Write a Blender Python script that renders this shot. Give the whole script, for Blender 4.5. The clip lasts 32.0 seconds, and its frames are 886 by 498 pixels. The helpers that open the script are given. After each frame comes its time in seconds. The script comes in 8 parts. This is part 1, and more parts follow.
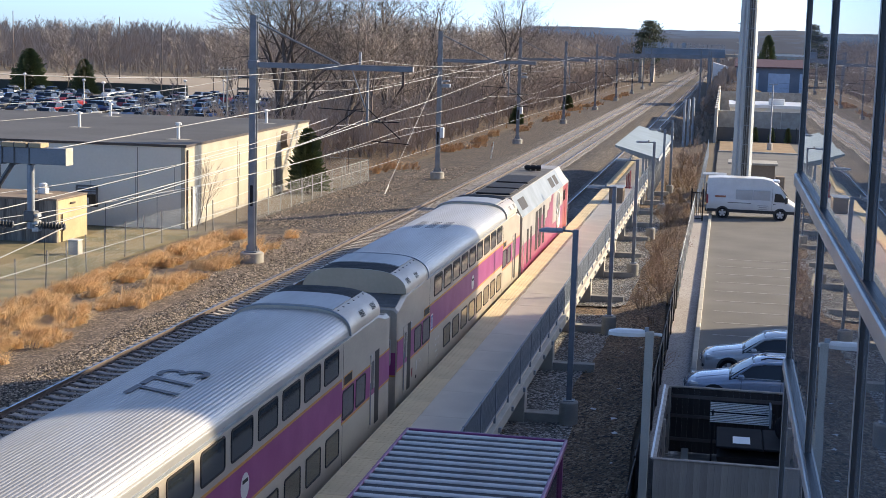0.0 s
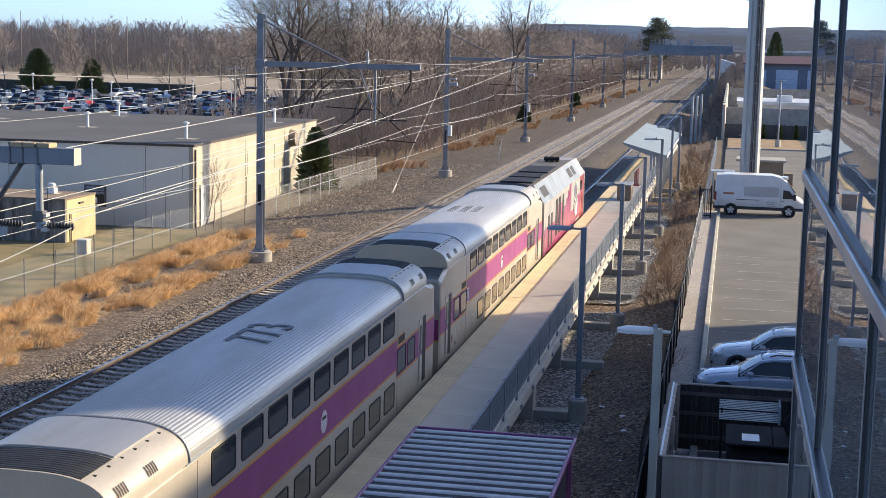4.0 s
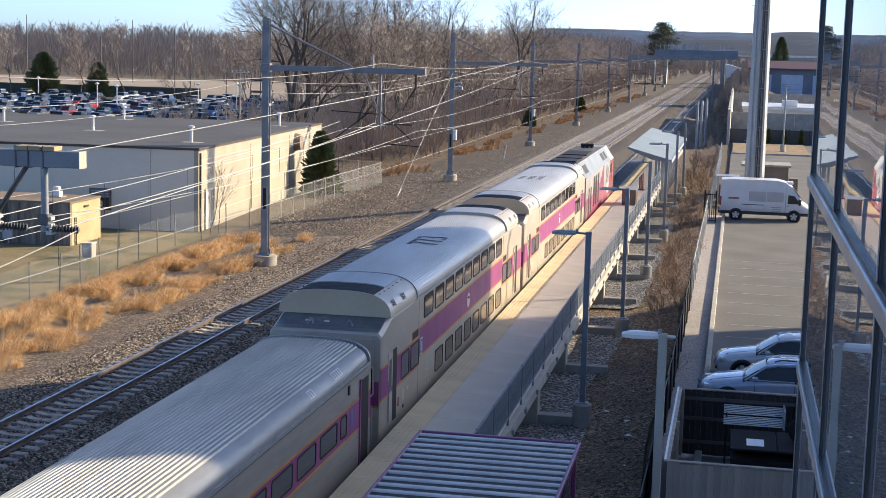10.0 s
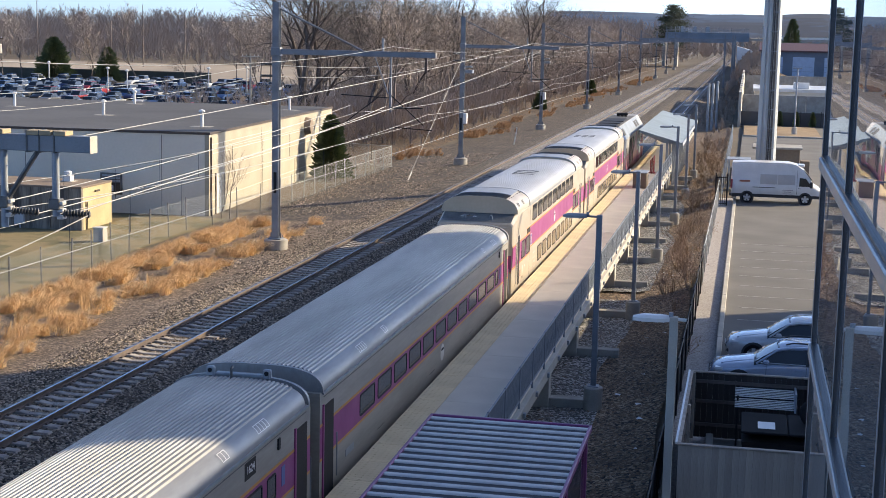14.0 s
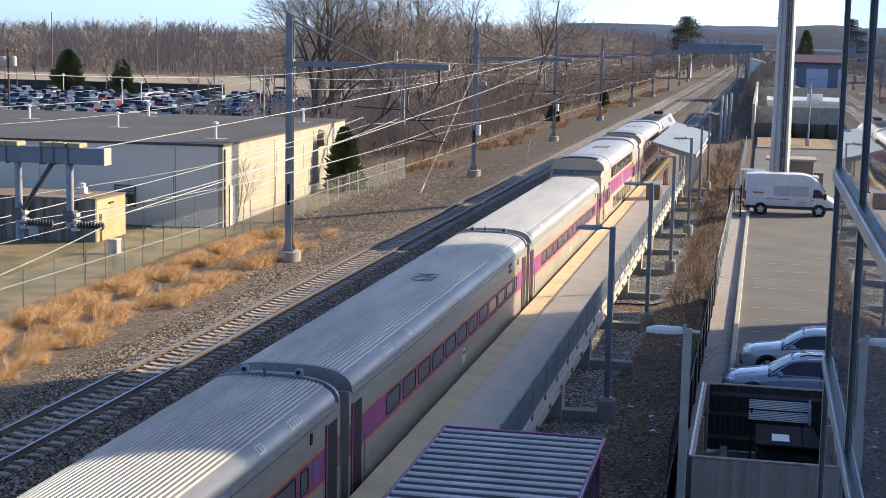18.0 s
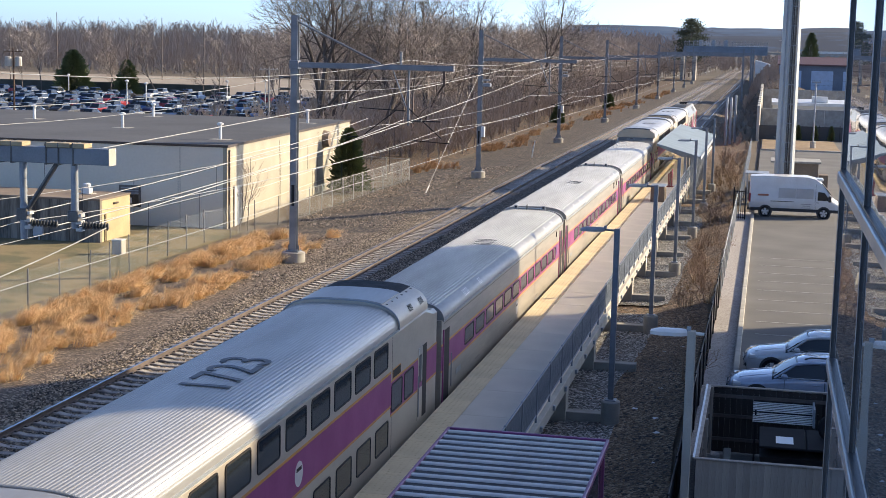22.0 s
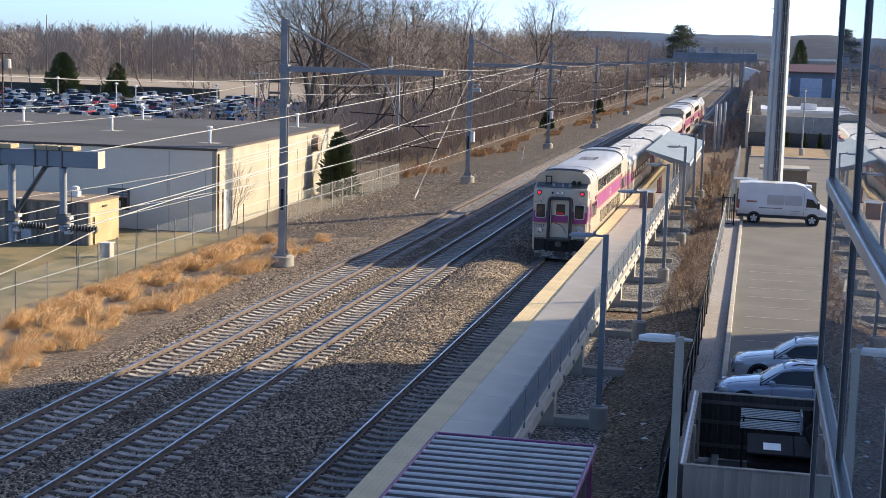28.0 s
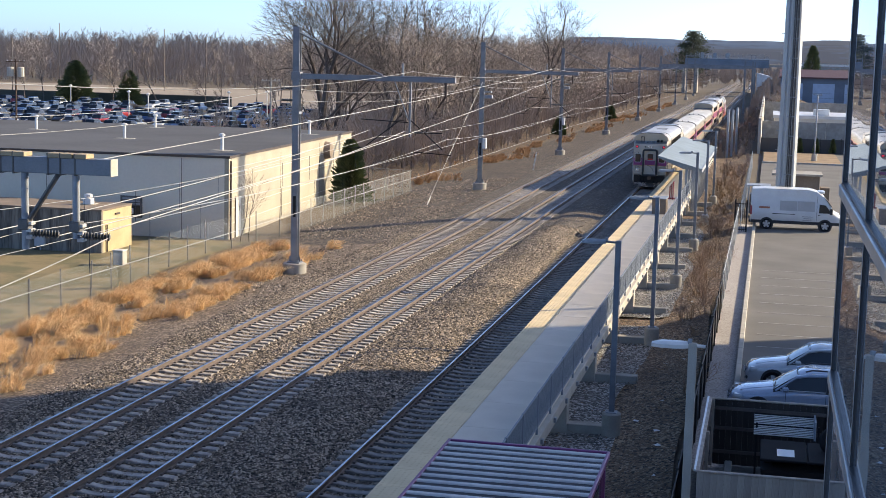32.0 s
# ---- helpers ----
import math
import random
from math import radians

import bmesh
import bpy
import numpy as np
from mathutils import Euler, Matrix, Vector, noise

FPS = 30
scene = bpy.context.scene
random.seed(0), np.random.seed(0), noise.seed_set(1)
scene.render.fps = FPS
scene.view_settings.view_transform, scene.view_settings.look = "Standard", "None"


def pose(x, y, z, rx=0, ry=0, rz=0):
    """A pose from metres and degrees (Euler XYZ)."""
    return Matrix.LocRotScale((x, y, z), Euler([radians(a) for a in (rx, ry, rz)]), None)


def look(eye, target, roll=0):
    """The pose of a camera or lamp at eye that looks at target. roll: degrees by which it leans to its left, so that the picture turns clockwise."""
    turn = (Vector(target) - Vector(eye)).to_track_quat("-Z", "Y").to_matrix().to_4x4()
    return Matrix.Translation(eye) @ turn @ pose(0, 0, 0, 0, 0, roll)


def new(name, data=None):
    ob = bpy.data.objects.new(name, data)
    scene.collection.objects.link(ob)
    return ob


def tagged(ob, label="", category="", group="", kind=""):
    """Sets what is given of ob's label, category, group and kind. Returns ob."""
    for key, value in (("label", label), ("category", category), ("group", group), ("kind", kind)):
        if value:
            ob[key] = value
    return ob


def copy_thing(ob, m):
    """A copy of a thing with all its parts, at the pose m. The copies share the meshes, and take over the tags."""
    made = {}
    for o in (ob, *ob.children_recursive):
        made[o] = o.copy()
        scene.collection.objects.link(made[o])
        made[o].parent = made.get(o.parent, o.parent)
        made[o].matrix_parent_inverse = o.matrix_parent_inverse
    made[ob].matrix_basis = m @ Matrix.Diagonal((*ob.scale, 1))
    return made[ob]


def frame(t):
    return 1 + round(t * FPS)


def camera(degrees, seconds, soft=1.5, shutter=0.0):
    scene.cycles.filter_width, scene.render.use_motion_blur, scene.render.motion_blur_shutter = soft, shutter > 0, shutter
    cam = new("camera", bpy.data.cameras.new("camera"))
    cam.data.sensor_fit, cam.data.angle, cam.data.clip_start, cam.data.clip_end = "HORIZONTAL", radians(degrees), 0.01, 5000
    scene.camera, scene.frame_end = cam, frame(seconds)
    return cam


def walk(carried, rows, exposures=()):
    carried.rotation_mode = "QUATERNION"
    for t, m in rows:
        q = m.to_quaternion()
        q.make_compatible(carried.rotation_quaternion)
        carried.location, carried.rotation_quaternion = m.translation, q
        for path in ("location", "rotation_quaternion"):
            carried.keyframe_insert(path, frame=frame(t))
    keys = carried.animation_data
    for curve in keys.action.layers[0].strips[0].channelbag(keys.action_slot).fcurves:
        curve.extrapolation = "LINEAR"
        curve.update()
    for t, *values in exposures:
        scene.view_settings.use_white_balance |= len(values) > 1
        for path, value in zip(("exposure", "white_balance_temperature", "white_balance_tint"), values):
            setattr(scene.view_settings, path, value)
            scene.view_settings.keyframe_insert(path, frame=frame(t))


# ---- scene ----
# Camera: hand-held at a window, yaw to the left of the tracks, tilt down and lean in degrees
cam = camera(33.7, 32.0, soft=0.7)
EYE = (0.0, 0.0, 11.16)


def aim(yaw, tilt, lean):
    return Matrix.Translation(EYE) @ pose(0, 0, 0, 0, 0, yaw) @ pose(0, 0, 0, 90 - tilt) @ pose(0, 0, 0, 0, 0, lean)


PATH = [
    (0.0, 10.7, 7.88, 1.6), (0.5, 10.7, 7.9, 1.58), (1.0, 10.72, 7.92, 1.54), (1.5, 10.73, 7.95, 1.5),
    (2.0, 10.76, 7.96, 1.34), (2.5, 10.79, 7.95, 1.31), (3.0, 10.85, 7.94, 1.29), (3.5, 10.94, 7.93, 1.28),
    (5.5, 11.18, 8.1, 1.43), (6.0, 11.18, 8.1, 1.43), (6.5, 11.19, 8.09, 1.42), (7.0, 11.2, 8.04, 1.45),
    (7.5, 11.23, 8.03, 1.48), (8.0, 11.24, 8.0, 1.47), (8.5, 11.24, 7.97, 1.43), (9.0, 11.22, 7.91, 1.44),
    (9.5, 11.2, 7.86, 1.47), (10.0, 11.21, 7.8, 1.43), (10.5, 11.23, 7.83, 1.48), (11.0, 11.26, 7.9, 1.43),
    (11.5, 11.27, 8.01, 1.39), (12.0, 11.29, 8.16, 1.39), (12.5, 11.34, 8.3, 1.39), (13.0, 11.42, 8.4, 1.37),
    (13.5, 11.52, 8.46, 1.34), (14.0, 11.62, 8.45, 1.23), (14.5, 11.69, 8.39, 1.2), (16.5, 11.98, 8.08, 1.26),
    (17.0, 12.05, 8.07, 1.29), (17.5, 12.12, 8.05, 1.22), (18.0, 12.15, 8.0, 1.15), (18.5, 12.19, 7.92, 1.22),
    (19.0, 12.22, 7.83, 1.15), (19.5, 12.28, 7.78, 1.17), (20.0, 12.31, 7.75, 1.17), (20.5, 12.33, 7.77, 1.15),
    (21.0, 12.32, 7.82, 1.21), (21.5, 12.32, 7.89, 1.22), (22.0, 12.32, 7.95, 1.3), (22.5, 12.34, 8.03, 1.39),
    (23.0, 12.37, 8.1, 1.39), (23.5, 12.39, 8.13, 1.42), (24.0, 12.4, 8.13, 1.38), (24.5, 12.38, 8.1, 1.42),
    (25.0, 12.32, 8.06, 1.52), (25.5, 12.23, 7.99, 1.55), (27.5, 11.87, 7.77, 1.72), (28.0, 11.89, 7.75, 1.66),
    (28.5, 11.96, 7.77, 1.66), (29.0, 12.04, 7.78, 1.65), (29.5, 12.14, 7.79, 1.6), (30.0, 12.22, 7.76, 1.59),
    (30.5, 12.29, 7.7, 1.58), (31.0, 12.34, 7.63, 1.56), (31.5, 12.38, 7.56, 1.49), (32.0, 12.38, 7.5, 1.46),
]
walk(cam, [(t, aim(a, b, c)) for t, a, b, c in PATH], [(0.0, 1.34, 7400, 7), (32.0, 1.34, 7400, 7)])

# Where the rear end of the train stands along the track, second by second
TRAIN = [
    (0.0, -89.93), (0.5, -89.53), (1.0, -89.07), (1.5, -88.56), (2.0, -88.01), (2.5, -87.39),
    (3.0, -86.68), (3.5, -85.89), (5.5, -81.94), (6.0, -80.73), (6.5, -79.43), (7.0, -78.05),
    (7.5, -76.57), (8.0, -74.98), (8.5, -73.27), (9.0, -71.48), (9.5, -69.61), (10.0, -67.63),
    (11.5, -61.12), (12.0, -58.76), (12.5, -56.23), (13.0, -53.61), (13.5, -50.87), (14.0, -48.01),
    (14.5, -45.0), (16.5, -31.93), (17.0, -28.4), (17.5, -24.76), (18.0, -21.01), (18.5, -17.12),
    (19.0, -13.1), (19.5, -8.94), (20.0, -4.63), (20.5, -0.18), (21.0, 4.41), (21.5, 9.06),
    (22.0, 13.81), (22.5, 18.66), (23.0, 23.62), (23.5, 28.62), (24.0, 33.67), (24.5, 38.85),
    (25.0, 44.14), (25.5, 49.56), (27.5, 72.24), (28.0, 78.22), (28.5, 84.36), (29.0, 90.65),
    (29.5, 97.07), (30.0, 103.59), (30.5, 110.23), (31.0, 116.96), (31.5, 123.8), (32.0, 130.75),
]

# ---- daylight: a low sun ahead and to the right ----
SUN_AZ = radians(58)      # from the tracks' direction (+y) towards +x
SUN_EL = radians(23)
world = bpy.data.worlds.new("sky")
scene.world = world
world.use_nodes = True
wn = world.node_tree
sky = wn.nodes.new("ShaderNodeTexSky")
sky.sky_type = "NISHITA"
sky.sun_disc = False
sky.sun_elevation = SUN_EL
sky.sun_rotation = SUN_AZ
sky.air_density, sky.dust_density, sky.ozone_density = 0.36, 0.9, 5.0
wn.nodes["Background"].inputs[1].default_value = 0.15
wn.links.new(sky.outputs[0], wn.nodes["Background"].inputs[0])
sun = new("sun", bpy.data.lights.new("sun", "SUN"))
sun.data.energy, sun.data.angle, sun.data.color = 3.1, radians(0.5), (1.0, 0.87, 0.69)
SUN_WAY = Vector((math.sin(SUN_AZ) * math.cos(SUN_EL), math.cos(SUN_AZ) * math.cos(SUN_EL), math.sin(SUN_EL)))
sun.matrix_world = look(SUN_WAY * 300, (0, 0, 0))


# ---- materials ----


def mat(name, c1, c2=None, rough=0.6, metal=0.0, scale=3.0, fine=40.0, bump=0.1, vary=0.0, stretch=(1, 1, 1), spec=0.5, mix=(0.35, 0.65)):
    """A surface with two scales of colour change and a fine relief."""
    m = bpy.data.materials.new(name)
    m.use_nodes = True
    n, l = m.node_tree.nodes, m.node_tree.links
    b = n["Principled BSDF"]
    b.inputs["Metallic"].default_value = metal
    b.inputs["Specular IOR Level"].default_value = spec
    c2 = c2 or tuple(v * 0.75 for v in c1)
    tc = n.new("ShaderNodeTexCoord")
    mp = n.new("ShaderNodeMapping")
    mp.inputs["Scale"].default_value = stretch
    l.new(tc.outputs["Object"], mp.inputs[0])
    big, small = n.new("ShaderNodeTexNoise"), n.new("ShaderNodeTexNoise")
    for t, s, d in ((big, scale, 5), (small, fine, 3)):
        t.inputs["Scale"].default_value, t.inputs["Detail"].default_value = s, d
        l.new(mp.outputs[0], t.inputs["Vector"])
    add = n.new("ShaderNodeMath")
    add.operation = "MULTIPLY_ADD"
    l.new(small.outputs[0], add.inputs[0])
    add.inputs[1].default_value = 0.45
    half = n.new("ShaderNodeMath")
    half.operation = "MULTIPLY_ADD"
    l.new(big.outputs[0], half.inputs[0])
    half.inputs[1].default_value, half.inputs[2].default_value = 1.0, -0.225
    l.new(half.outputs[0], add.inputs[2])
    ramp = n.new("ShaderNodeMapRange")
    ramp.inputs[1].default_value, ramp.inputs[2].default_value = mix
    l.new(add.outputs[0], ramp.inputs[0])
    mx = n.new("ShaderNodeMix")
    mx.data_type = "RGBA"
    mx.inputs[6].default_value, mx.inputs[7].default_value = (*c1, 1), (*c2, 1)
    l.new(ramp.outputs[0], mx.inputs[0])
    out = mx.outputs[2]
    if vary:
        oi, hs, mr = n.new("ShaderNodeObjectInfo"), n.new("ShaderNodeHueSaturation"), n.new("ShaderNodeMapRange")
        mr.inputs[3].default_value, mr.inputs[4].default_value = 1 - vary, 1 + vary
        l.new(oi.outputs["Random"], mr.inputs[0])
        l.new(mr.outputs[0], hs.inputs["Value"])
        l.new(out, hs.inputs["Color"])
        out = hs.outputs[0]
    l.new(out, b.inputs["Base Color"])
    rr = n.new("ShaderNodeMapRange")
    rr.inputs[3].default_value, rr.inputs[4].default_value = max(rough - 0.08, 0.02), min(rough + 0.1, 1)
    l.new(big.outputs[0], rr.inputs[0])
    l.new(rr.outputs[0], b.inputs["Roughness"])
    if bump:
        bp = n.new("ShaderNodeBump")
        bp.inputs["Strength"].default_value, bp.inputs["Distance"].default_value = bump, 0.02
        l.new(small.outputs[0], bp.inputs["Height"])
        l.new(bp.outputs[0], b.inputs["Normal"])
    return m


def stones(name, colours, size, bump=0.8, dirt=None, depth=0.03):
    """Loose stones: each cell its own tint, with a strong relief."""
    m = bpy.data.materials.new(name)
    m.use_nodes = True
    n, l = m.node_tree.nodes, m.node_tree.links
    b = n["Principled BSDF"]
    b.inputs["Roughness"].default_value = 0.9
    tc = n.new("ShaderNodeTexCoord")
    v = n.new("ShaderNodeTexVoronoi")
    v.inputs["Scale"].default_value = 1 / size
    l.new(tc.outputs["Object"], v.inputs["Vector"])
    sep = n.new("ShaderNodeSeparateColor")
    l.new(v.outputs["Color"], sep.inputs[0])
    cr = n.new("ShaderNodeValToRGB")
    cr.color_ramp.interpolation = "CONSTANT"
    for i, c in enumerate(colours):
        e = cr.color_ramp.elements[i] if i < 2 else cr.color_ramp.elements.new(1)
        e.color = (*c, 1)
    for i, e in enumerate(cr.color_ramp.elements):
        e.position = i / (len(colours) - 1)
    l.new(sep.outputs[0], cr.inputs[0])
    out = cr.outputs[0]
    nz = n.new("ShaderNodeTexNoise")
    nz.inputs["Scale"].default_value, nz.inputs["Detail"].default_value = 0.35, 6
    l.new(tc.outputs["Object"], nz.inputs["Vector"])
    mr = n.new("ShaderNodeMapRange")
    mr.inputs[1].default_value, mr.inputs[2].default_value = 0.42, 0.68
    mr.inputs[4].default_value = 0.5
    l.new(nz.outputs[0], mr.inputs[0])
    mx = n.new("ShaderNodeMix")
    mx.data_type = "RGBA"
    l.new(mr.outputs[0], mx.inputs[0])
    l.new(out, mx.inputs[6])
    mx.inputs[7].default_value = (*(dirt or tuple(x * 0.6 for x in colours[1])), 1)
    l.new(mx.outputs[2], b.inputs["Base Color"])
    bp = n.new("ShaderNodeBump")
    bp.invert = True
    bp.inputs["Strength"].default_value, bp.inputs["Distance"].default_value = bump, depth
    l.new(v.outputs["Distance"], bp.inputs["Height"])
    l.new(bp.outputs[0], b.inputs["Normal"])
    return m


def plain(name, c, rough=0.5, metal=0.0, spec=0.5, coat=0.0):
    m = mat(name, c, tuple(v * 0.88 for v in c), rough, metal, scale=1.2, fine=14, bump=0.02, spec=spec)
    m.node_tree.nodes["Principled BSDF"].inputs["Coat Weight"].default_value = coat
    return m


def glow(name, c, power):
    m = bpy.data.materials.new(name)
    m.use_nodes = True
    b = m.node_tree.nodes["Principled BSDF"]
    b.inputs["Base Color"].default_value = (*c, 1)
    b.inputs["Emission Color"].default_value = (*c, 1)
    b.inputs["Emission Strength"].default_value = power
    return m


def pane_glass(name, tint, rough=0.02, wave=0.0, wave_scale=1.0, stretch=(1, 1, 1), ior=1.5, trans=0.0):
    m = bpy.data.materials.new(name)
    m.use_nodes = True
    n, l = m.node_tree.nodes, m.node_tree.links
    b = n["Principled BSDF"]
    b.inputs["Base Color"].default_value = (*tint, 1)
    b.inputs["Roughness"].default_value = rough
    b.inputs["IOR"].default_value = ior
    b.inputs["Transmission Weight"].default_value = trans
    if wave:
        tc, mp, nz, bp = (n.new("ShaderNode" + k) for k in ("TexCoord", "Mapping", "TexNoise", "Bump"))
        mp.inputs["Scale"].default_value = stretch
        l.new(tc.outputs["Object"], mp.inputs[0])
        l.new(mp.outputs[0], nz.inputs["Vector"])
        nz.inputs["Scale"].default_value, nz.inputs["Detail"].default_value = wave_scale, 1
        bp.inputs["Strength"].default_value, bp.inputs["Distance"].default_value = wave, 0.05
        l.new(nz.outputs[0], bp.inputs["Height"])
        l.new(bp.outputs[0], b.inputs["Normal"])
    return m


M = {}
M["steel_grey"] = mat("galvanised_steel", (0.36, 0.39, 0.42), (0.28, 0.31, 0.34), 0.5, 0.35, 2.0, 30, 0.05)
M["pole_dark"] = mat("painted_grey_steel", (0.20, 0.22, 0.25), (0.15, 0.17, 0.2), 0.5, 0.2, 2.0, 30, 0.04)
M["stainless"] = mat("stainless_steel", (0.55, 0.49, 0.41), (0.48, 0.425, 0.355), 0.36, 0.25, 1.1, 12, 0.03, stretch=(2.2, 0.5, 1.2))
M["roof_rib"] = mat("ribbed_stainless_roof", (0.46, 0.455, 0.445), (0.40, 0.395, 0.385), 0.40, 0.55, 0.9, 7, 0.02, stretch=(2, 0.3, 1))
M["roof_coach"] = mat("weathered_coach_roof", (0.35, 0.352, 0.35), (0.275, 0.277, 0.275), 0.46, 0.35, 0.8, 7, 0.03, stretch=(2, 0.3, 1))
M["purple"] = plain("purple_paint", (0.315, 0.062, 0.205), 0.42, spec=0.3)
M["yellow"] = plain("yellow_paint", (0.62, 0.30, 0.05), 0.45)
M["tint"] = pane_glass("dark_window_glass", (0.022, 0.028, 0.034), 0.04, ior=1.6)
M["rubber"] = plain("black_rubber", (0.012, 0.012, 0.014), 0.8, spec=0.15)
M["black"] = mat("black_painted_metal", (0.018, 0.018, 0.021), (0.03, 0.026, 0.024), 0.6, spec=0.25)
M["white"] = plain("white_paint", (0.78, 0.77, 0.74), 0.35, coat=0.2)
M["pink"] = plain("magenta_paint", (0.33, 0.05, 0.14), 0.35, coat=0.3)
M["red"] = plain("red_paint", (0.36, 0.05, 0.06), 0.4, coat=0.3)
M["concrete"] = mat("concrete", (0.40, 0.38, 0.34), (0.30, 0.28, 0.25), 0.85, 0, 1.5, 40, 0.15)
M["concrete_light"] = mat("pale_concrete", (0.50, 0.47, 0.41), (0.40, 0.37, 0.32), 0.85, 0, 0.8, 35, 0.12)
M["tie"] = mat("concrete_tie", (0.42, 0.385, 0.355), (0.27, 0.245, 0.225), 0.9, 0, 4, 60, 0.25, vary=0.18)
# the same tie about a third darker, for the platform track
M["tie_dark"] = mat("darker_concrete_tie", (0.29, 0.265, 0.245), (0.19, 0.172, 0.158), 0.9, 0, 4, 60, 0.25, vary=0.2)
M["rail_side"] = mat("rusty_rail", (0.155, 0.118, 0.103), (0.10, 0.078, 0.07), 0.8, 0.1, 3, 40, 0.1)
M["rail_top"] = mat("worn_rail_head", (0.74, 0.72, 0.70), (0.60, 0.58, 0.56), 0.24, 0.9, 2, 20, 0.02, stretch=(4, 0.2, 1))
M["tactile"] = mat("yellow_tactile_strip", (0.78, 0.63, 0.40), (0.70, 0.56, 0.35), 0.8, 0, 1.0, 25, 0.1, vary=0.06)
M["deck"] = mat("platform_concrete_slab", (0.70, 0.625, 0.525), (0.63, 0.56, 0.47), 0.85, 0, 0.7, 30, 0.08, vary=0.02)
# near-black first tint stands in for the shaded gaps between stones
M["ballast"] = stones("crushed_stone_ballast", [(0.022, 0.018, 0.014), (0.10, 0.077, 0.059), (0.18, 0.141, 0.108), (0.44, 0.355, 0.275), (0.05, 0.04, 0.03)], 0.07, 0.35, (0.06, 0.046, 0.035), 0.04)
M["stone"] = mat("loose_crushed_stone", (0.34, 0.275, 0.215), (0.16, 0.128, 0.10), 0.9, 0, 9.0, 25, 0.1, mix=(0.3, 0.7))


def island_tint(m, low, high):
    """Gives every loose piece of a joined mesh a lightness of its own."""
    n, l = m.node_tree.nodes, m.node_tree.links
    b = n["Principled BSDF"]
    old = b.inputs["Base Color"].links[0].from_socket
    gi, mr, hs = n.new("ShaderNodeNewGeometry"), n.new("ShaderNodeMapRange"), n.new("ShaderNodeHueSaturation")
    mr.inputs[3].default_value, mr.inputs[4].default_value = low, high
    l.new(gi.outputs["Random Per Island"], mr.inputs[0])
    l.new(mr.outputs[0], hs.inputs["Value"])
    l.new(old, hs.inputs["Color"])
    l.new(hs.outputs[0], b.inputs["Base Color"])


island_tint(M["stone"], 0.15, 2.1)
# far ballast, in darker tints than the near bed
M["ballast_far"] = stones("darker_far_ballast", [(0.03, 0.025, 0.02), (0.075, 0.06, 0.048), (0.115, 0.092, 0.073), (0.23, 0.188, 0.15), (0.05, 0.04, 0.03)], 0.12, 0.5, (0.055, 0.044, 0.035), 0.06)
M["gravel"] = stones("grey_gravel", [(0.05, 0.05, 0.05), (0.26, 0.25, 0.235), (0.58, 0.56, 0.53), (0.12, 0.115, 0.11), (0.33, 0.31, 0.29)], 0.065, 1.0, (0.18, 0.16, 0.14), 0.05)
M["pebble"] = stones("pale_pea_gravel", [(0.30, 0.27, 0.25), (0.42, 0.38, 0.35), (0.48, 0.44, 0.41), (0.35, 0.31, 0.29)], 0.05, 0.6, (0.33, 0.29, 0.27), 0.02)
M["dirt"] = stones("stony_dirt", [(0.06, 0.043, 0.031), (0.125, 0.09, 0.063), (0.17, 0.122, 0.086), (0.36, 0.275, 0.20), (0.07, 0.048, 0.032)], 0.07, 0.4, (0.105, 0.08, 0.06), 0.04)
M["leaf_litter"] = stones("dead_leaves_and_soil", [(0.05, 0.036, 0.026), (0.17, 0.11, 0.068), (0.27, 0.175, 0.105), (0.45, 0.33, 0.22), (0.09, 0.062, 0.044)], 0.075, 0.9, (0.085, 0.06, 0.042), 0.07)
M["woodland"] = stones("woodland_leaf_floor", [(0.05, 0.034, 0.022), (0.11, 0.072, 0.045), (0.17, 0.108, 0.066), (0.075, 0.05, 0.033)], 0.25, 0.8, (0.07, 0.048, 0.032), 0.1)
M["dirt_far"] = stones("dark_stony_dirt", [(0.03, 0.023, 0.018), (0.07, 0.053, 0.041), (0.10, 0.076, 0.058), (0.19, 0.145, 0.11), (0.033, 0.024, 0.018)], 0.13, 0.5, (0.06, 0.047, 0.037), 0.06)
M["faded_line"] = mat("worn_white_road_paint", (0.42, 0.41, 0.39), (0.22, 0.21, 0.20), 0.85, 0, 3, 25, 0.05)
M["asphalt"] = mat("worn_asphalt", (0.17, 0.16, 0.145), (0.12, 0.113, 0.105), 0.88, 0, 0.3, 30, 0.1, mix=(0.3, 0.7))
M["lawn"] = mat("winter_lawn", (0.25, 0.19, 0.095), (0.14, 0.125, 0.06), 0.95, 0, 0.5, 14, 0.6, mix=(0.42, 0.58))
M["ground"] = mat("winter_field", (0.14, 0.105, 0.07), (0.10, 0.08, 0.055), 0.95, 0, 0.05, 0.6, 0.2)
M["bark"] = mat("grey_brown_bark", (0.20, 0.168, 0.145), (0.13, 0.108, 0.095), 0.95, 0, 2, 20, 0.4)
M["bark_dark"] = mat("dark_grey_bark", (0.12, 0.098, 0.085), (0.075, 0.062, 0.054), 0.95, 0, 2, 20, 0.4)
M["trunk_pale"] = mat("pale_grey_trunks", (0.46, 0.40, 0.35), (0.32, 0.27, 0.235), 0.95, 0, 0.3, 6, 0.0)
M["twig"] = mat("bare_twigs", (0.42, 0.345, 0.285), (0.30, 0.245, 0.205), 0.95, 0, 0.3, 6, 0.0, vary=0.2)
M["dry_grass"] = mat("dry_golden_grass", (0.88, 0.62, 0.34), (0.70, 0.47, 0.245), 0.9, 0, 0.8, 5, 0.0)
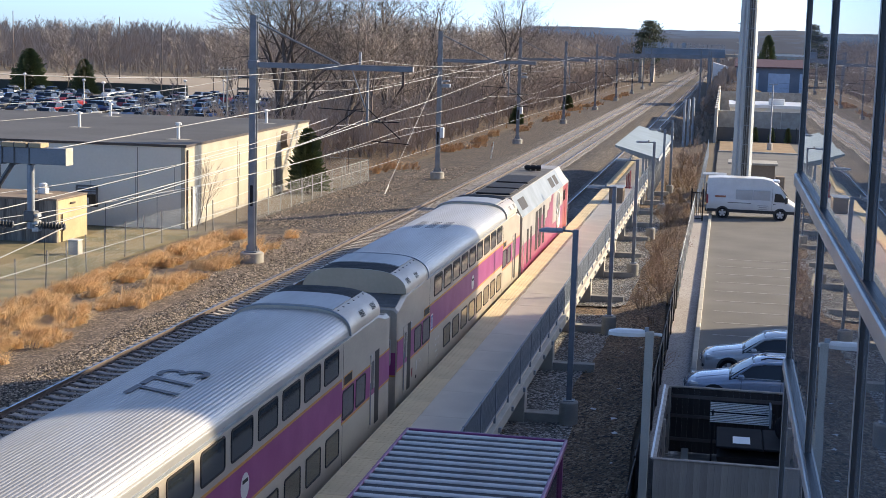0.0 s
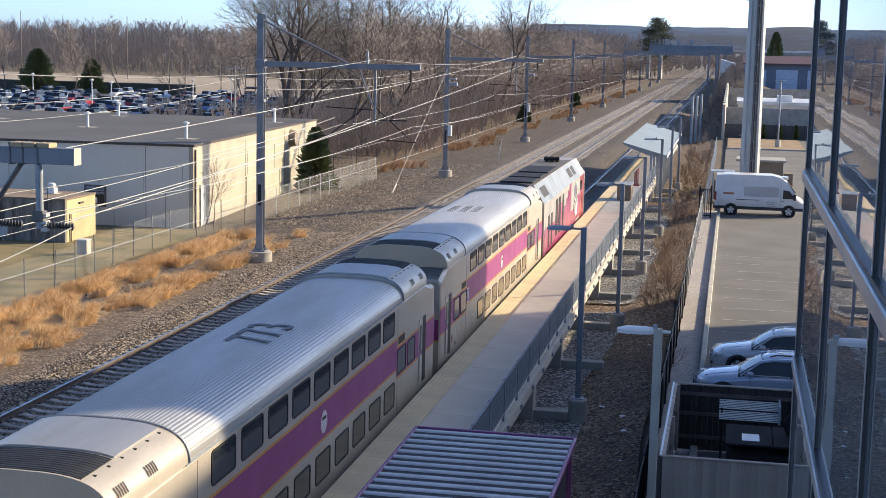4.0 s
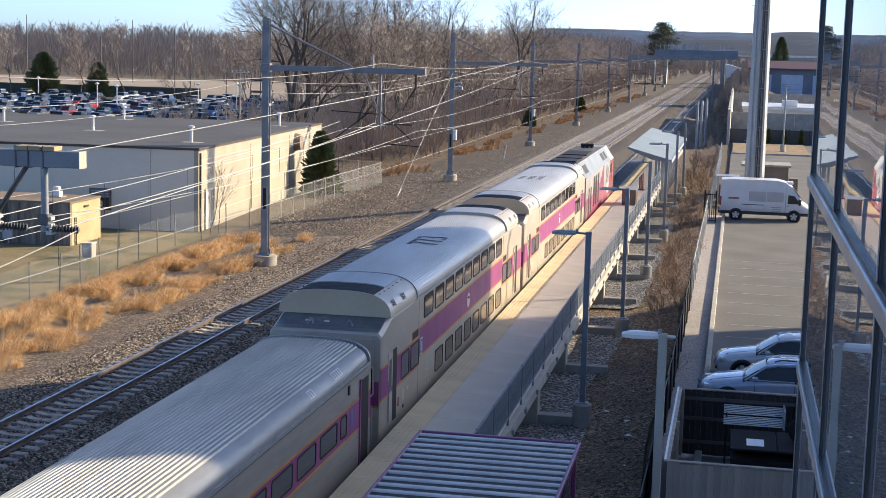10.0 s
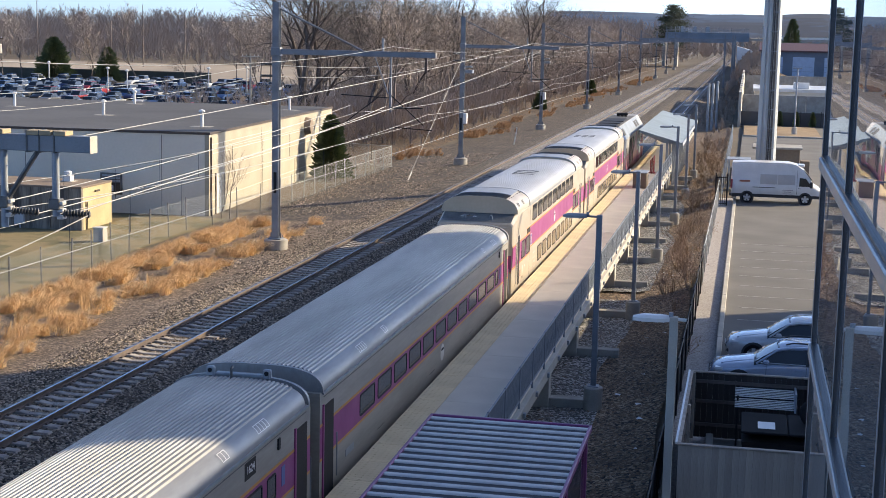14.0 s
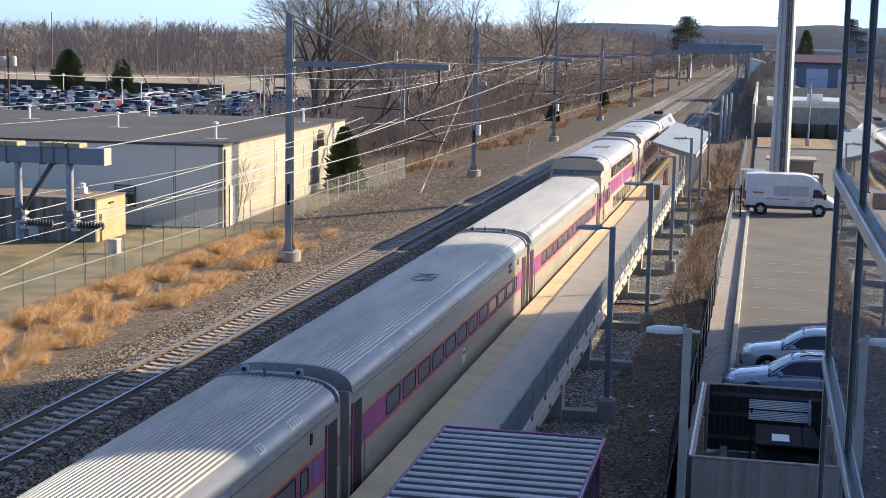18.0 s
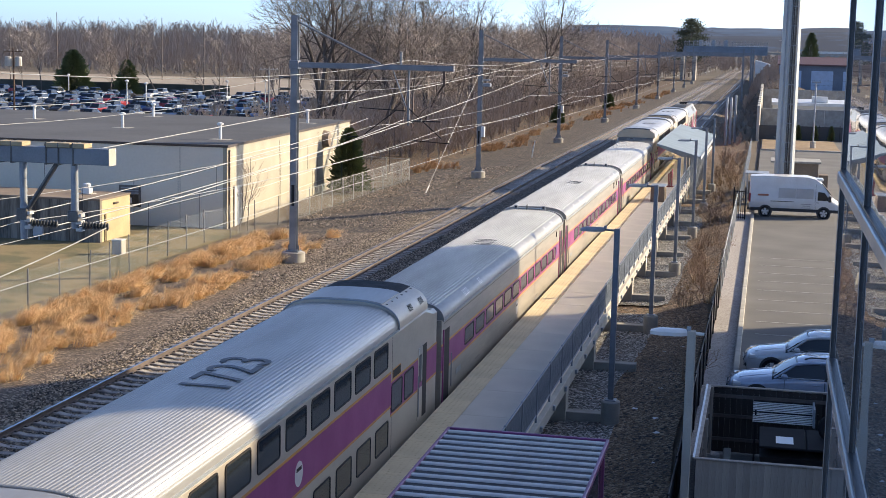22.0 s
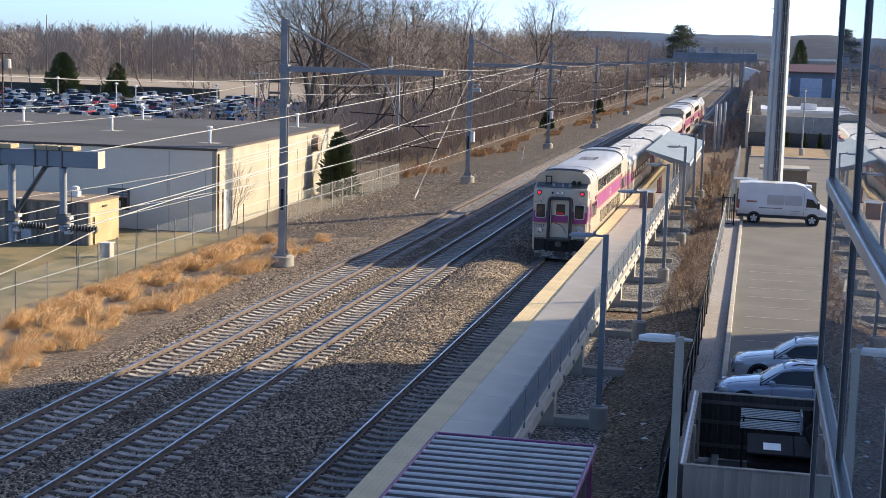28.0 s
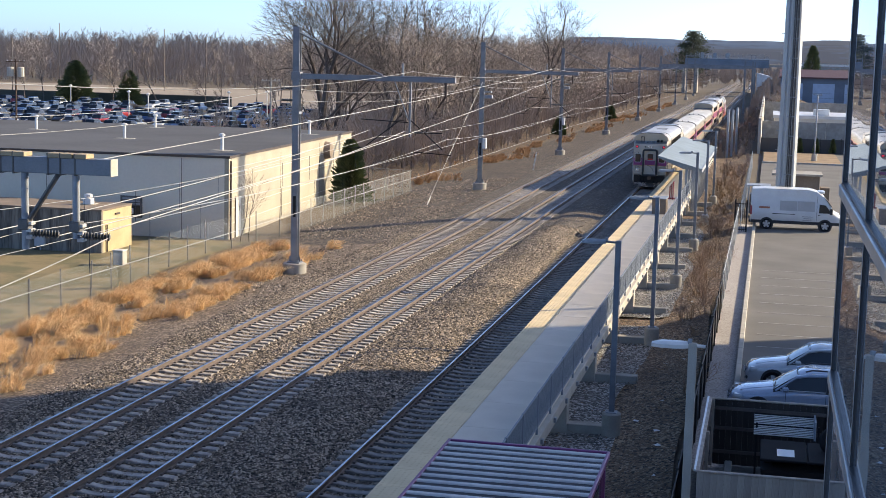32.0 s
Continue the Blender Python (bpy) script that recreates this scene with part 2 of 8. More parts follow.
M["verge_straw"] = mat("brown_straw", (0.52, 0.325, 0.18), (0.34, 0.21, 0.115), 0.9, 0, 0.8, 5, 0.0)
M["pine_dark"] = mat("dark_pine_needles", (0.055, 0.07, 0.04), (0.03, 0.04, 0.025), 0.9, 0, 0.6, 4, 0.0)
M["evergreen"] = mat("evergreen_needles", (0.17, 0.195, 0.085), (0.09, 0.115, 0.05), 0.9, 0, 1.5, 8, 0.0)

# ---- building tools ----


class Geo:
    """Collects vertices and faces, each face with a material slot."""

    def __init__(self):
        self.v, self.f, self.m = [], [], []

    def add(self, verts, faces, slot=0, mtx=None):
        k = len(self.v)
        if mtx is not None:
            verts = [tuple(mtx @ Vector(p)) for p in verts]
        self.v += [tuple(p) for p in verts]
        self.f += [tuple(i + k for i in q) for q in faces]
        self.m += [slot] * len(faces)
        return self

    def box(self, x0, x1, y0, y1, z0, z1, b=0.0, slot=0, mtx=None):
        if b <= 0:
            v = [(x, y, z) for z in (z0, z1) for y in (y0, y1) for x in (x0, x1)]
            f = [(0, 2, 3, 1), (4, 5, 7, 6), (0, 1, 5, 4), (2, 6, 7, 3), (0, 4, 6, 2), (1, 3, 7, 5)]
            return self.add(v, f, slot, mtx)
        b = min(b, (x1 - x0) * 0.45, (y1 - y0) * 0.45, (z1 - z0) * 0.45)
        ring = lambda o, z: [(x0 + o, y0 + b, z), (x0 + b, y0 + o, z), (x1 - b, y0 + o, z), (x1 - o, y0 + b, z),
                             (x1 - o, y1 - b, z), (x1 - b, y1 - o, z), (x0 + b, y1 - o, z), (x0 + o, y1 - b, z)]
        rings = [ring(b, z0), ring(0, z0 + b), ring(0, z1 - b), ring(b, z1)]
        return self.loft(rings, slot, mtx)

    def loft(self, rings, slot=0, mtx=None, caps=True):
        n = len(rings[0])
        v = [p for r in rings for p in r]
        f = []
        for k in range(len(rings) - 1):
            for i in range(n):
                j = (i + 1) % n
                f.append((k * n + i, k * n + j, (k + 1) * n + j, (k + 1) * n + i))
        if caps:
            f.append(tuple(range(n - 1, -1, -1)))
            f.append(tuple((len(rings) - 1) * n + i for i in range(n)))
        return self.add(v, f, slot, mtx)

    def tube(self, pts, r, n=6, slot=0, mtx=None, caps=True):
        """A round bar along points; r is one radius or one for each point."""
        pts = [Vector(p) for p in pts]
        rings = []
        for i, p in enumerate(pts):
            d = (pts[min(i + 1, len(pts) - 1)] - pts[max(i - 1, 0)]).normalized()
            s = d.orthogonal().normalized() if abs(d.z) > 0.99 else d.cross(Vector((0, 0, 1))).normalized()
            u = s.cross(d)
            q = r[i] if isinstance(r, (list, tuple)) else r
            rings.append([tuple(p + (s * math.cos(a) + u * math.sin(a)) * q) for a in (math.tau * k / n for k in range(n))])
        return self.loft(rings, slot, mtx, caps)

    def extrude(self, prof, y0, y1, slot=0, mtx=None, caps=True):
        """A closed outline in x and z, drawn out along y."""
        return self.loft([[(x, y0, z) for x, z in prof], [(x, y1, z) for x, z in prof]], slot, mtx, caps)

    def sheet(self, rows, slot=0, mtx=None):
        """A grid of points."""
        n = len(rows[0])
        f = [(k * n + i, k * n + i + 1, (k + 1) * n + i + 1, (k + 1) * n + i) for k in range(len(rows) - 1) for i in range(n - 1)]
        return self.add([p for r in rows for p in r], f, slot, mtx)

    def mesh(self, name, mats, smooth=False):
        me = bpy.data.meshes.new(name)
        me.from_pydata(self.v, [], self.f)
        for m in mats if isinstance(mats, (list, tuple)) else [mats]:
            me.materials.append(m)
        me.polygons.foreach_set("material_index", self.m)
        if smooth:
            me.polygons.foreach_set("use_smooth", [True] * len(self.f))
            me.update()
            me.set_sharp_from_angle(angle=radians(38))
        me.update()
        return me


def part(name, g, mats, parent=None, label="", at=None, smooth=False):
    """One mesh object, under a thing or part where one is given."""
    ob = new(name, g.mesh(name, mats, smooth) if isinstance(g, Geo) else g)
    if parent is not None:
        ob.parent = parent
    if at is not None:
        ob.matrix_basis = at
    return tagged(ob, label) if label else ob


def thing(name, label, category, at=None, group="", kind=""):
    """An empty at the thing's base that carries its parts."""
    ob = new(name)
    if at is not None:
        ob.matrix_basis = at
    return tagged(ob, label, category, group, kind)


def solid(name, g, mats, label, category="", group="", kind="", at=None, smooth=False):
    ob = part(name, g, mats, None, "", at, smooth)
    return tagged(ob, label, category, group, kind)


rnd = random.Random(7)

# The plan: y runs along the tracks, rail heads at z = 0
T1, T2, T3 = -20.0, -16.24, -10.15      # track centre lines
GAUGE = 1.505                            # between rail centres
PLAT = -8.47                             # platform edge
PLAT_Z = 1.22
LOT_Z = 0.30                             # car park beside the station
FIELD_Z = -1.0                           # land beyond the fence

# ---- ground, car park, track bed ----


def land(x, y):
    """Height of the land."""
    pts = [(-5000, -1.0), (-31, -1.0), (-28, -0.8), (-24, -0.5), (-22, -0.42), (-9.5, -0.42), (-7, -0.6), (-4.5, -0.55), (-2.3, -0.05), (-1.7, 0.12), (5000, 0.12)]
    for (a, za), (b, zb) in zip(pts, pts[1:]):
        if x <= b:
            return za + (zb - za) * (x - a) / (b - a)
    return 0.12


g = Geo()
xs = [-4500, -2000, -900, -400, -200, -120, -80, -60, -45, -38, -34, -31, -30, -29, -28, -27, -26, -25, -24, -23, -22, -16, -9.5, -8, -7, -6, -5, -4.5, -3.5, -2.8, -2.3, -1.7, 0, 8, 40, 120, 400, 1500, 4500]
ys = [-400, -100, 0] + list(range(20, 130, 2)) + list(range(130, 320, 10)) + [330, 380, 450, 550, 700, 900, 1300, 2000, 3000, 4800]
g.sheet([[(x, y, land(x, y) + (0.07 * noise.noise((x * 0.4, y * 0.4, 0)) if -31 < x < -2 and 10 < y < 320 else 0)) for x in xs] for y in ys])
solid("ground", g, M["ground"], "flat brown winter ground reaching to the horizon", "ground", kind="structure")

# dirt verge beside the tracks
def strip(name, x0, x1, y0, y1, lift, material, label, dx=0.6, dy=1.5, bumpy=0.06, edge=0.0, tuck=0.0):
    g = Geo()
    nx, ny = max(2, int((x1 - x0) / dx)), max(2, int((y1 - y0) / dy))
    rows = []
    for j in range(ny + 1):
        y = y0 + (y1 - y0) * j / ny
        row = []
        for i in range(nx + 1):
            x = x0 + (x1 - x0) * i / nx
            e = edge * noise.noise((y * 0.13, i * 3.0, 5)) if i in (0, nx) else 0
            row.append((x + e, y, land(x, y) + lift - (tuck if j == 0 or i == nx else 0) + bumpy * noise.noise((x * 0.9, y * 0.9, 3))))
        rows.append(row)
    g.sheet(rows)
    return solid(name, g, material, label, kind="structure", smooth=True)


strip("verge", -31.5, -22.6, 18, 86, 0.10, M["dirt"], "bare trodden dirt verge beside the railway", edge=0.8)
strip("verge", -31.6, -22.6, 86, 420, 0.104, M["dirt_far"], "dark stony dirt verge beside the railway", edge=0.8)
strip("embankment", -9.0, -2.0, 10, 300, 0.10, M["leaf_litter"], "dark soil with dead leaves between platform and fence", edge=0.3)
strip("gravel_bed", -6.6, -4.35, 36, 64, 0.16, M["gravel"], "grey gravel bed beside the platform footings", edge=1.0)
strip("gravel_bed", -6.4, -3.9, 66, 110, 0.16, M["gravel"], "grey gravel bed beside the platform footings", edge=1.0)
strip("lawn", -90, -32.2, 46, 88, 0.06, M["lawn"], "mown winter lawn, yellow green", dx=4, dy=4, bumpy=0.03, edge=0)

strip("woodland_floor", -75, -30.2, 128, 640, 0.15, M["woodland"], "brown leaf-covered floor under the bare trees", dx=3, dy=4, bumpy=0.15, edge=1.5, tuck=0.5)

# ballast bed with shoulders and a low heap between the tracks
def ballast_height(x, y):
    prof = [(-23.6, -0.42), (-22.4, -0.25), (-21.5, -0.225), (-14.75, -0.225), (-14.3, -0.16), (-13.2, -0.06), (-12.1, -0.16), (-11.6, -0.225), (-8.6, -0.225), (-8.0, -0.5)]
    z = prof[-1][1]
    for (a, za), (b, zb) in zip(prof, prof[1:]):
        if a <= x <= b:
            z = za + (zb - za) * (x - a) / (b - a)
            break
    near = 1.0 if y < 300 else 0.3
    z += near * (0.025 * noise.noise((x * 1.1, y * 0.5, 1)) + 0.022 * noise.noise((x * 5, y * 5, 2)))
    if -14.6 < x < -11.9:
        z += 0.16 * max(0, noise.noise((x * 0.25, y * 0.11, 9))) + (0.30 * math.exp(-((y - 92) / 11) ** 2) + 0.2 * math.exp(-((y - 72) / 8) ** 2)) * math.cos((x + 13.2) / 1.5) ** 2
    return z


g = Geo()
bx = [-23.6 + 0.3 * i for i in range(53)]
by = [96 + 0.6 * i for i in range(40)] + [120 + 1.0 * i for i in range(78)] + [198 + 6 * i for i in range(90)] + [800, 1000, 1250, 1500]
g.sheet([[(x, y, ballast_height(x, y)) for x in bx] for y in by])
solid("track_bed", g, M["ballast_far"], "brown crushed stone ballast under the tracks", kind="structure", smooth=True)
# the near bed: a rough crust of angular stones
NX, NY = 270, 900
crust = np.random.default_rng(5)
gx = np.linspace(-23.6, -8.0, NX)
gy = 26 + 70 * np.linspace(0, 1, NY) ** 1.25
low_x, low_y = np.linspace(-23.6, -8.0, 80), np.linspace(26, 96, 240)
low = np.array([[ballast_height(x, y) for x in low_x] for y in low_y])
fine = np.array([np.interp(gx, low_x, row) for row in low])
fine = np.array([np.interp(gy, low_y, fine[:, k]) for k in range(NX)]).T
px_, py_ = np.meshgrid(gx, gy)
px_ = px_ + crust.uniform(-0.02, 0.02, px_.shape)
py_ = py_ + crust.uniform(-0.022, 0.022, py_.shape)
pz_ = fine + crust.uniform(-0.05, 0.012, fine.shape)
pz_[-1, :] = fine[-1, :]
idx = np.arange(NX * NY).reshape(NY, NX)
a_, b_, c_, d_ = idx[:-1, :-1].ravel(), idx[:-1, 1:].ravel(), idx[1:, 1:].ravel(), idx[1:, :-1].ravel()
me = bpy.data.meshes.new("near_track_bed")
me.from_pydata(np.stack([px_.ravel(), py_.ravel(), pz_.ravel()], 1).tolist(), [], np.concatenate([np.stack([a_, b_, c_], 1), np.stack([a_, c_, d_], 1)]).tolist())
me.materials.append(M["ballast"])
tagged(new("near_track_bed", me), "angular brown crushed stone ballast between the tracks", "ballast", kind="structure")

# loose stones lying on the bed and the verge
g = Geo()
rq = random.Random(3)
for k in range(26000):
    x, y = rq.uniform(-23.4, -11.2), 30 + 85 * rq.random() ** 1.3
    z = ballast_height(x, y)
    s = rq.uniform(0.022, 0.052)
    a = rq.uniform(0, 6.28)
    c, d = math.cos(a) * s, math.sin(a) * s
    q = rq.uniform(0.6, 1.2)
    g.add([(x + c, y + d, z + s * 0.2), (x - d * q, y + c * q, z), (x - c, y - d, z + s * 0.3), (x + d * q, y - c * q, z), (x + c * 0.2, y + d * 0.3, z + s * rq.uniform(0.7, 1.1))], [(0, 1, 4), (1, 2, 4), (2, 3, 4), (3, 0, 4)])
for k in range(15000):
    x, y = rq.uniform(-30.8, -22.8), 62 + 78 * rq.random()
    if noise.noise((x * 0.35, y * 0.2, 9)) < rq.uniform(-0.5, 0.3):
        continue
    z, s, a = land(x, y) + 0.12, rq.uniform(0.03, 0.085), rq.uniform(0, 6.28)
    c, d = math.cos(a) * s, math.sin(a) * s
    g.add([(x + c, y + d, z), (x - d, y + c, z), (x - c, y - d, z), (x + d, y - c, z), (x, y, z + s * rq.uniform(0.6, 1.0))], [(0, 1, 4), (1, 2, 4), (2, 3, 4), (3, 0, 4)])
solid("ballast_stones", g, M["stone"], "loose brown and grey crushed stones between the rails", "stones", kind="stuff")

# car park: asphalt sheet, kerb, painted bays, gravel strip
g = Geo()
g.box(-0.5, 90, -20, 160, LOT_Z - 0.3, LOT_Z)
solid("car_park_surface", g, M["asphalt"], "worn grey asphalt car park surface", kind="structure")
g = Geo()
g.box(-1.62, -0.68, 5, 102, 0.05, 0.24)
solid("gravel_strip", g, M["pebble"], "pale gravel strip along the kerb", kind="structure")
kerb = thing("kerb", "pale concrete kerb stones along the car park", "kerb", kind="structure")
g = Geo().box(-0.10, 0.10, 0.01, 2.99, 0, 0.30, 0.02)
me = g.mesh("kerb_stone", M["concrete_light"])
for k in range(27):
    part("kerb_stone", me, None, kerb, at=pose(-0.58, 20 + 3 * k, 0.14))
mark = Geo().box(0, 5.2, -0.05, 0.05, 0, 0.006).mesh("bay_line", M["faded_line"])
bays = thing("bay_markings", "faded white parking bay lines on asphalt", "road marking", kind="structure")
for k in range(14):
    part("bay_line", mark, None, bays, at=pose(0.0, 43.6 + 2.72 * k, LOT_Z + 0.002))

# ---- three tracks: rails on concrete ties ----
RAIL = [(-0.075, -0.18), (0.075, -0.18), (0.075, -0.165), (0.012, -0.145), (0.012, -0.045), (0.036, -0.035), (0.036, -0.004), (-0.036, -0.004), (-0.036, -0.035), (-0.012, -0.045), (-0.012, -0.145), (-0.075, -0.165)]


def tie_geo(g, y=0.0):
    """A concrete tie: high shoulders, a waist in the middle, and rail clips."""
    prof = [(-1.3, -0.27), (-1.27, -0.18), (-0.95, -0.165), (-0.55, -0.165), (-0.3, -0.205), (0.3, -0.205), (0.55, -0.165), (0.95, -0.165), (1.27, -0.18), (1.3, -0.27)]
    g.loft([[(x, y - 0.135, z if z == -0.27 else z - 0.015) for x, z in prof], [(x, y - 0.105, z) for x, z in prof],
            [(x, y + 0.105, z) for x, z in prof], [(x, y + 0.135, z if z == -0.27 else z - 0.015) for x, z in prof]])


def clip_geo(g, y=0.0):
    for s in (-1, 1):
        for o in (-0.12, 0.12):
            g.box(s * GAUGE / 2 + o - 0.045, s * GAUGE / 2 + o + 0.045, y - 0.06, y + 0.06, -0.17, -0.115, 0.015, slot=1)


def railway(centre, y0, near0, near1, y1, label, tie="tie"):
    t = thing("railway_track", label, "railway track", pose(centre, 0, 0), "parallel railway tracks", "structure")
    for s in (-1, 1):
        r = part("rail", Geo().extrude(RAIL, y0, y1, mtx=pose(s * GAUGE / 2, 0, 0)), M["rail_side"], t)
        part("rail_head", Geo().box(s * GAUGE / 2 - 0.03, s * GAUGE / 2 + 0.03, y0, y1, -0.006, 0.0), M["rail_top"], r, "bright worn steel running surface")
    g = Geo()
    tie_geo(g)
    clip_geo(g)
    me = g.mesh("tie", [M[tie], M["rail_side"]])
    rest = Geo()
    k = 0
    y = y0
    while y < min(y1, 900):
        wob = rnd.uniform(-0.02, 0.02)
        if near0 <= y < near1:
            part("tie", me, None, t, at=pose(0, y + wob, rnd.uniform(-0.008, 0.004), 0, 0, rnd.uniform(-0.6, 0.6)))
        elif y < 330:
            tie_geo(rest, y + wob)
        else:
            rest.box(-1.3, 1.3, y - 0.13, y + 0.13, -0.25, -0.17)
        y += 0.61
    ob = part("distant_ties", rest, [M[tie], M["rail_side"]], t)
    tagged(ob, kind="stuff")
    return t


railway(T1, 24, 30, 120, 1500, "straight railway track of rusty rails on pale concrete ties")
railway(T2, 24, 30, 120, 1500, "straight railway track of rusty rails on pale concrete ties")
railway(T3, 20, 22, 100, 1500, "platform railway track of rails on dark concrete ties", "tie_dark")

# ---- the raised platform ----
P_Y0, P_Y1 = 2.0, 158.0
P_IN, P_R = -7.70, -5.78
plat = thing("platform", "long narrow raised concrete station platform with yellow edge", "platform", pose(0, 0, 0), kind="structure")
beam = part("edge_beam", Geo().box(PLAT + 0.05, P_R + 0.27, P_Y0, P_Y1, PLAT_Z - 0.42, PLAT_Z - 0.06, 0.02), M["concrete_light"], plat)
slab = Geo().box(P_IN + 0.01, P_R + 0.12, 0.005, 2.995, PLAT_Z - 0.055, PLAT_Z, 0.008).mesh("slab", M["deck"])
tact = Geo().box(PLAT, P_IN, 0.004, 1.496, PLAT_Z - 0.05, PLAT_Z, 0.006)
for i in range(5):
    for j in range(9):
        cx, cy = PLAT + 0.09 + i * 0.145, 0.1 + j * 0.162
        tact.box(cx - 0.03, cx + 0.03, cy - 0.03, cy + 0.03, PLAT_Z, PLAT_Z + 0.0035)
tact = tact.mesh("tactile_panel", M["tactile"])
k = P_Y0
while k < P_Y1:
    part("slab", slab, None, plat, at=pose(0, k, 0))
    for h in (0, 1.5):
        part("tactile_panel", tact, None, plat, at=pose(0, k + h, rnd.uniform(-0.002, 0.002)))
    k += 3.0
# railing along the back
M["rail_blue"] = mat("blue_grey_railing_steel", (0.20, 0.235, 0.28), (0.15, 0.18, 0.22), 0.5, 0.2, 2.0, 30, 0.04)
rail = thing("railing", "grey steel railing with close uprights along the platform back", "railing")
RX = P_R
y = 16.0
post = Geo().box(-0.03, 0.03, -0.03, 0.03, PLAT_Z - 0.3, PLAT_Z + 1.1, 0.005).mesh("post", M["rail_blue"])
bar = Geo().box(-0.02, 0.02, 0.03, 2.41, 0, 0.045, 0.006).mesh("long_bar", M["rail_blue"])
upright = Geo().box(-0.008, 0.008, -0.022, 0.022, PLAT_Z + 0.16, PLAT_Z + 1.04).mesh("upright", M["rail_blue"])
rest = Geo()
bracket = Geo().box(0.26, 0.34, -0.08, 0.08, PLAT_Z - 0.3, PLAT_Z - 0.16, 0.01).mesh("bracket", M["steel_grey"])
while y < P_Y1 - 0.5:
    part("post", post, None, rail, at=pose(RX + 0.15, y, 0))
    part("bracket", bracket, None, rail, at=pose(RX, y, 0))
    if y < P_Y1 - 3:
        part("top_rail", bar, None, rail, at=pose(RX + 0.15, y, PLAT_Z + 1.04))
        part("bottom_rail", bar, None, rail, at=pose(RX + 0.15, y, PLAT_Z + 0.12))
        for i in range(1, 24):
            if 26 < y < 58:
                part("upright", upright, None, rail, at=pose(RX + 0.15, y + 0.1 * i, 0))
            else:
                rest.box(RX + 0.142, RX + 0.158, y + 0.1 * i - 0.022, y + 0.1 * i + 0.022, PLAT_Z + 0.16, PLAT_Z + 1.04)
    y += 2.44
tagged(part("railing_infill", rest, M["rail_blue"], rail), kind="stuff")
# concrete piers with their ground beams
def pier(y):
    p = thing("platform_pier", "square concrete pier with low ground beam under the platform", "pier", pose(0, y, 0), "platform piers")
    part("column", Geo().box(P_R - 2.2, P_R + 0.12, -0.3, 0.3, -0.7, PLAT_Z - 0.42, 0.02), M["concrete_light"], p)
    part("ground_beam", Geo().box(P_R + 0.08, -4.15, -0.22, 0.22, -0.7, -0.12, 0.02), M["concrete"], p)
    return p


for k in range(7):
    pier(29.2 + 15.2 * k + 0.3)
    if k:
        pier(29.2 + 15.2 * k - 7.3)

# lamp posts standing on concrete pedestals
def lamp_post():
    t = thing("lamp_post", "dark grey square steel lamp post with flat light head", "street lamp", group="platform lamps")
    part("pedestal", Geo().tube([(0, 0, -0.75), (0, 0, 0.32), (0, 0, 0.36)], [0.30, 0.30, 0.26], 14), M["concrete"], t, "round concrete pedestal", smooth=True)
    part("base_plate", Geo().box(-0.17, 0.17, -0.17, 0.17, 0.36, 0.40, 0.01), M["steel_grey"], t)
    part("pole", Geo().box(-0.085, 0.085, -0.085, 0.085, 0.38, 5.72, 0.012), M["pole_dark"], t)
    a = part("arm", Geo().tube([(-0.05, 0, 5.66), (-0.45, 0, 5.68)], 0.035, 8), M["pole_dark"], t)
    part("photo_cell", Geo().tube([(-0.36, 0, 5.70), (-0.36, 0, 5.80)], 0.045, 8), M["steel_grey"], a)
    g = Geo()
    g.loft([[(-0.38, -0.07, z), (-0.5, -0.16, z), (-0.98, -0.17, z), (-1.12, -0.09, z), (-1.12, 0.09, z), (-0.98, 0.17, z), (-0.5, 0.16, z), (-0.38, 0.07, z)] for z in (5.62, 5.69)]
           + [[(-0.42, -0.05, 5.74), (-0.55, -0.1, 5.74), (-0.92, -0.1, 5.74), (-1.0, -0.05, 5.73), (-1.0, 0.05, 5.73), (-0.92, 0.1, 5.74), (-0.55, 0.1, 5.74), (-0.42, 0.05, 5.74)]])
    h = part("light_head", g, M["steel_grey"], t, "flat grey lamp housing", smooth=True)
    part("lens", Geo().box(-0.95, -0.6, -0.12, 0.12, 5.605, 5.622), M["white"], h)
    return t


lamp = lamp_post()
lamp.matrix_basis = pose(-4.27, 44.4, 0)
for y, x in ((59.6, -4.22), (75.2, -4.22), (91.0, -4.12), (106.0, -4.1), (121.5, -4.1)):
    copy_thing(lamp, pose(x, y, 0))
near = copy_thing(lamp, pose(-1.24, 29.2, -0.12))
tagged(near, "pale grey square steel lamp post with white light head", "street lamp")
for o in near.children_recursive:
    if o.name.startswith("pole"):
        o.data = o.data.copy()
        o.data.materials[0] = M["concrete_light"]
    if o.name.startswith(("light_head", "arm", "photo_cell")):
        o.matrix_basis = pose(0.3, 0, 0) if o.parent == near else o.matrix_basis
    if o.name.startswith(("light_head", "arm")):
        o.data = o.data.copy()
        o.data.materials[0] = M["white"]

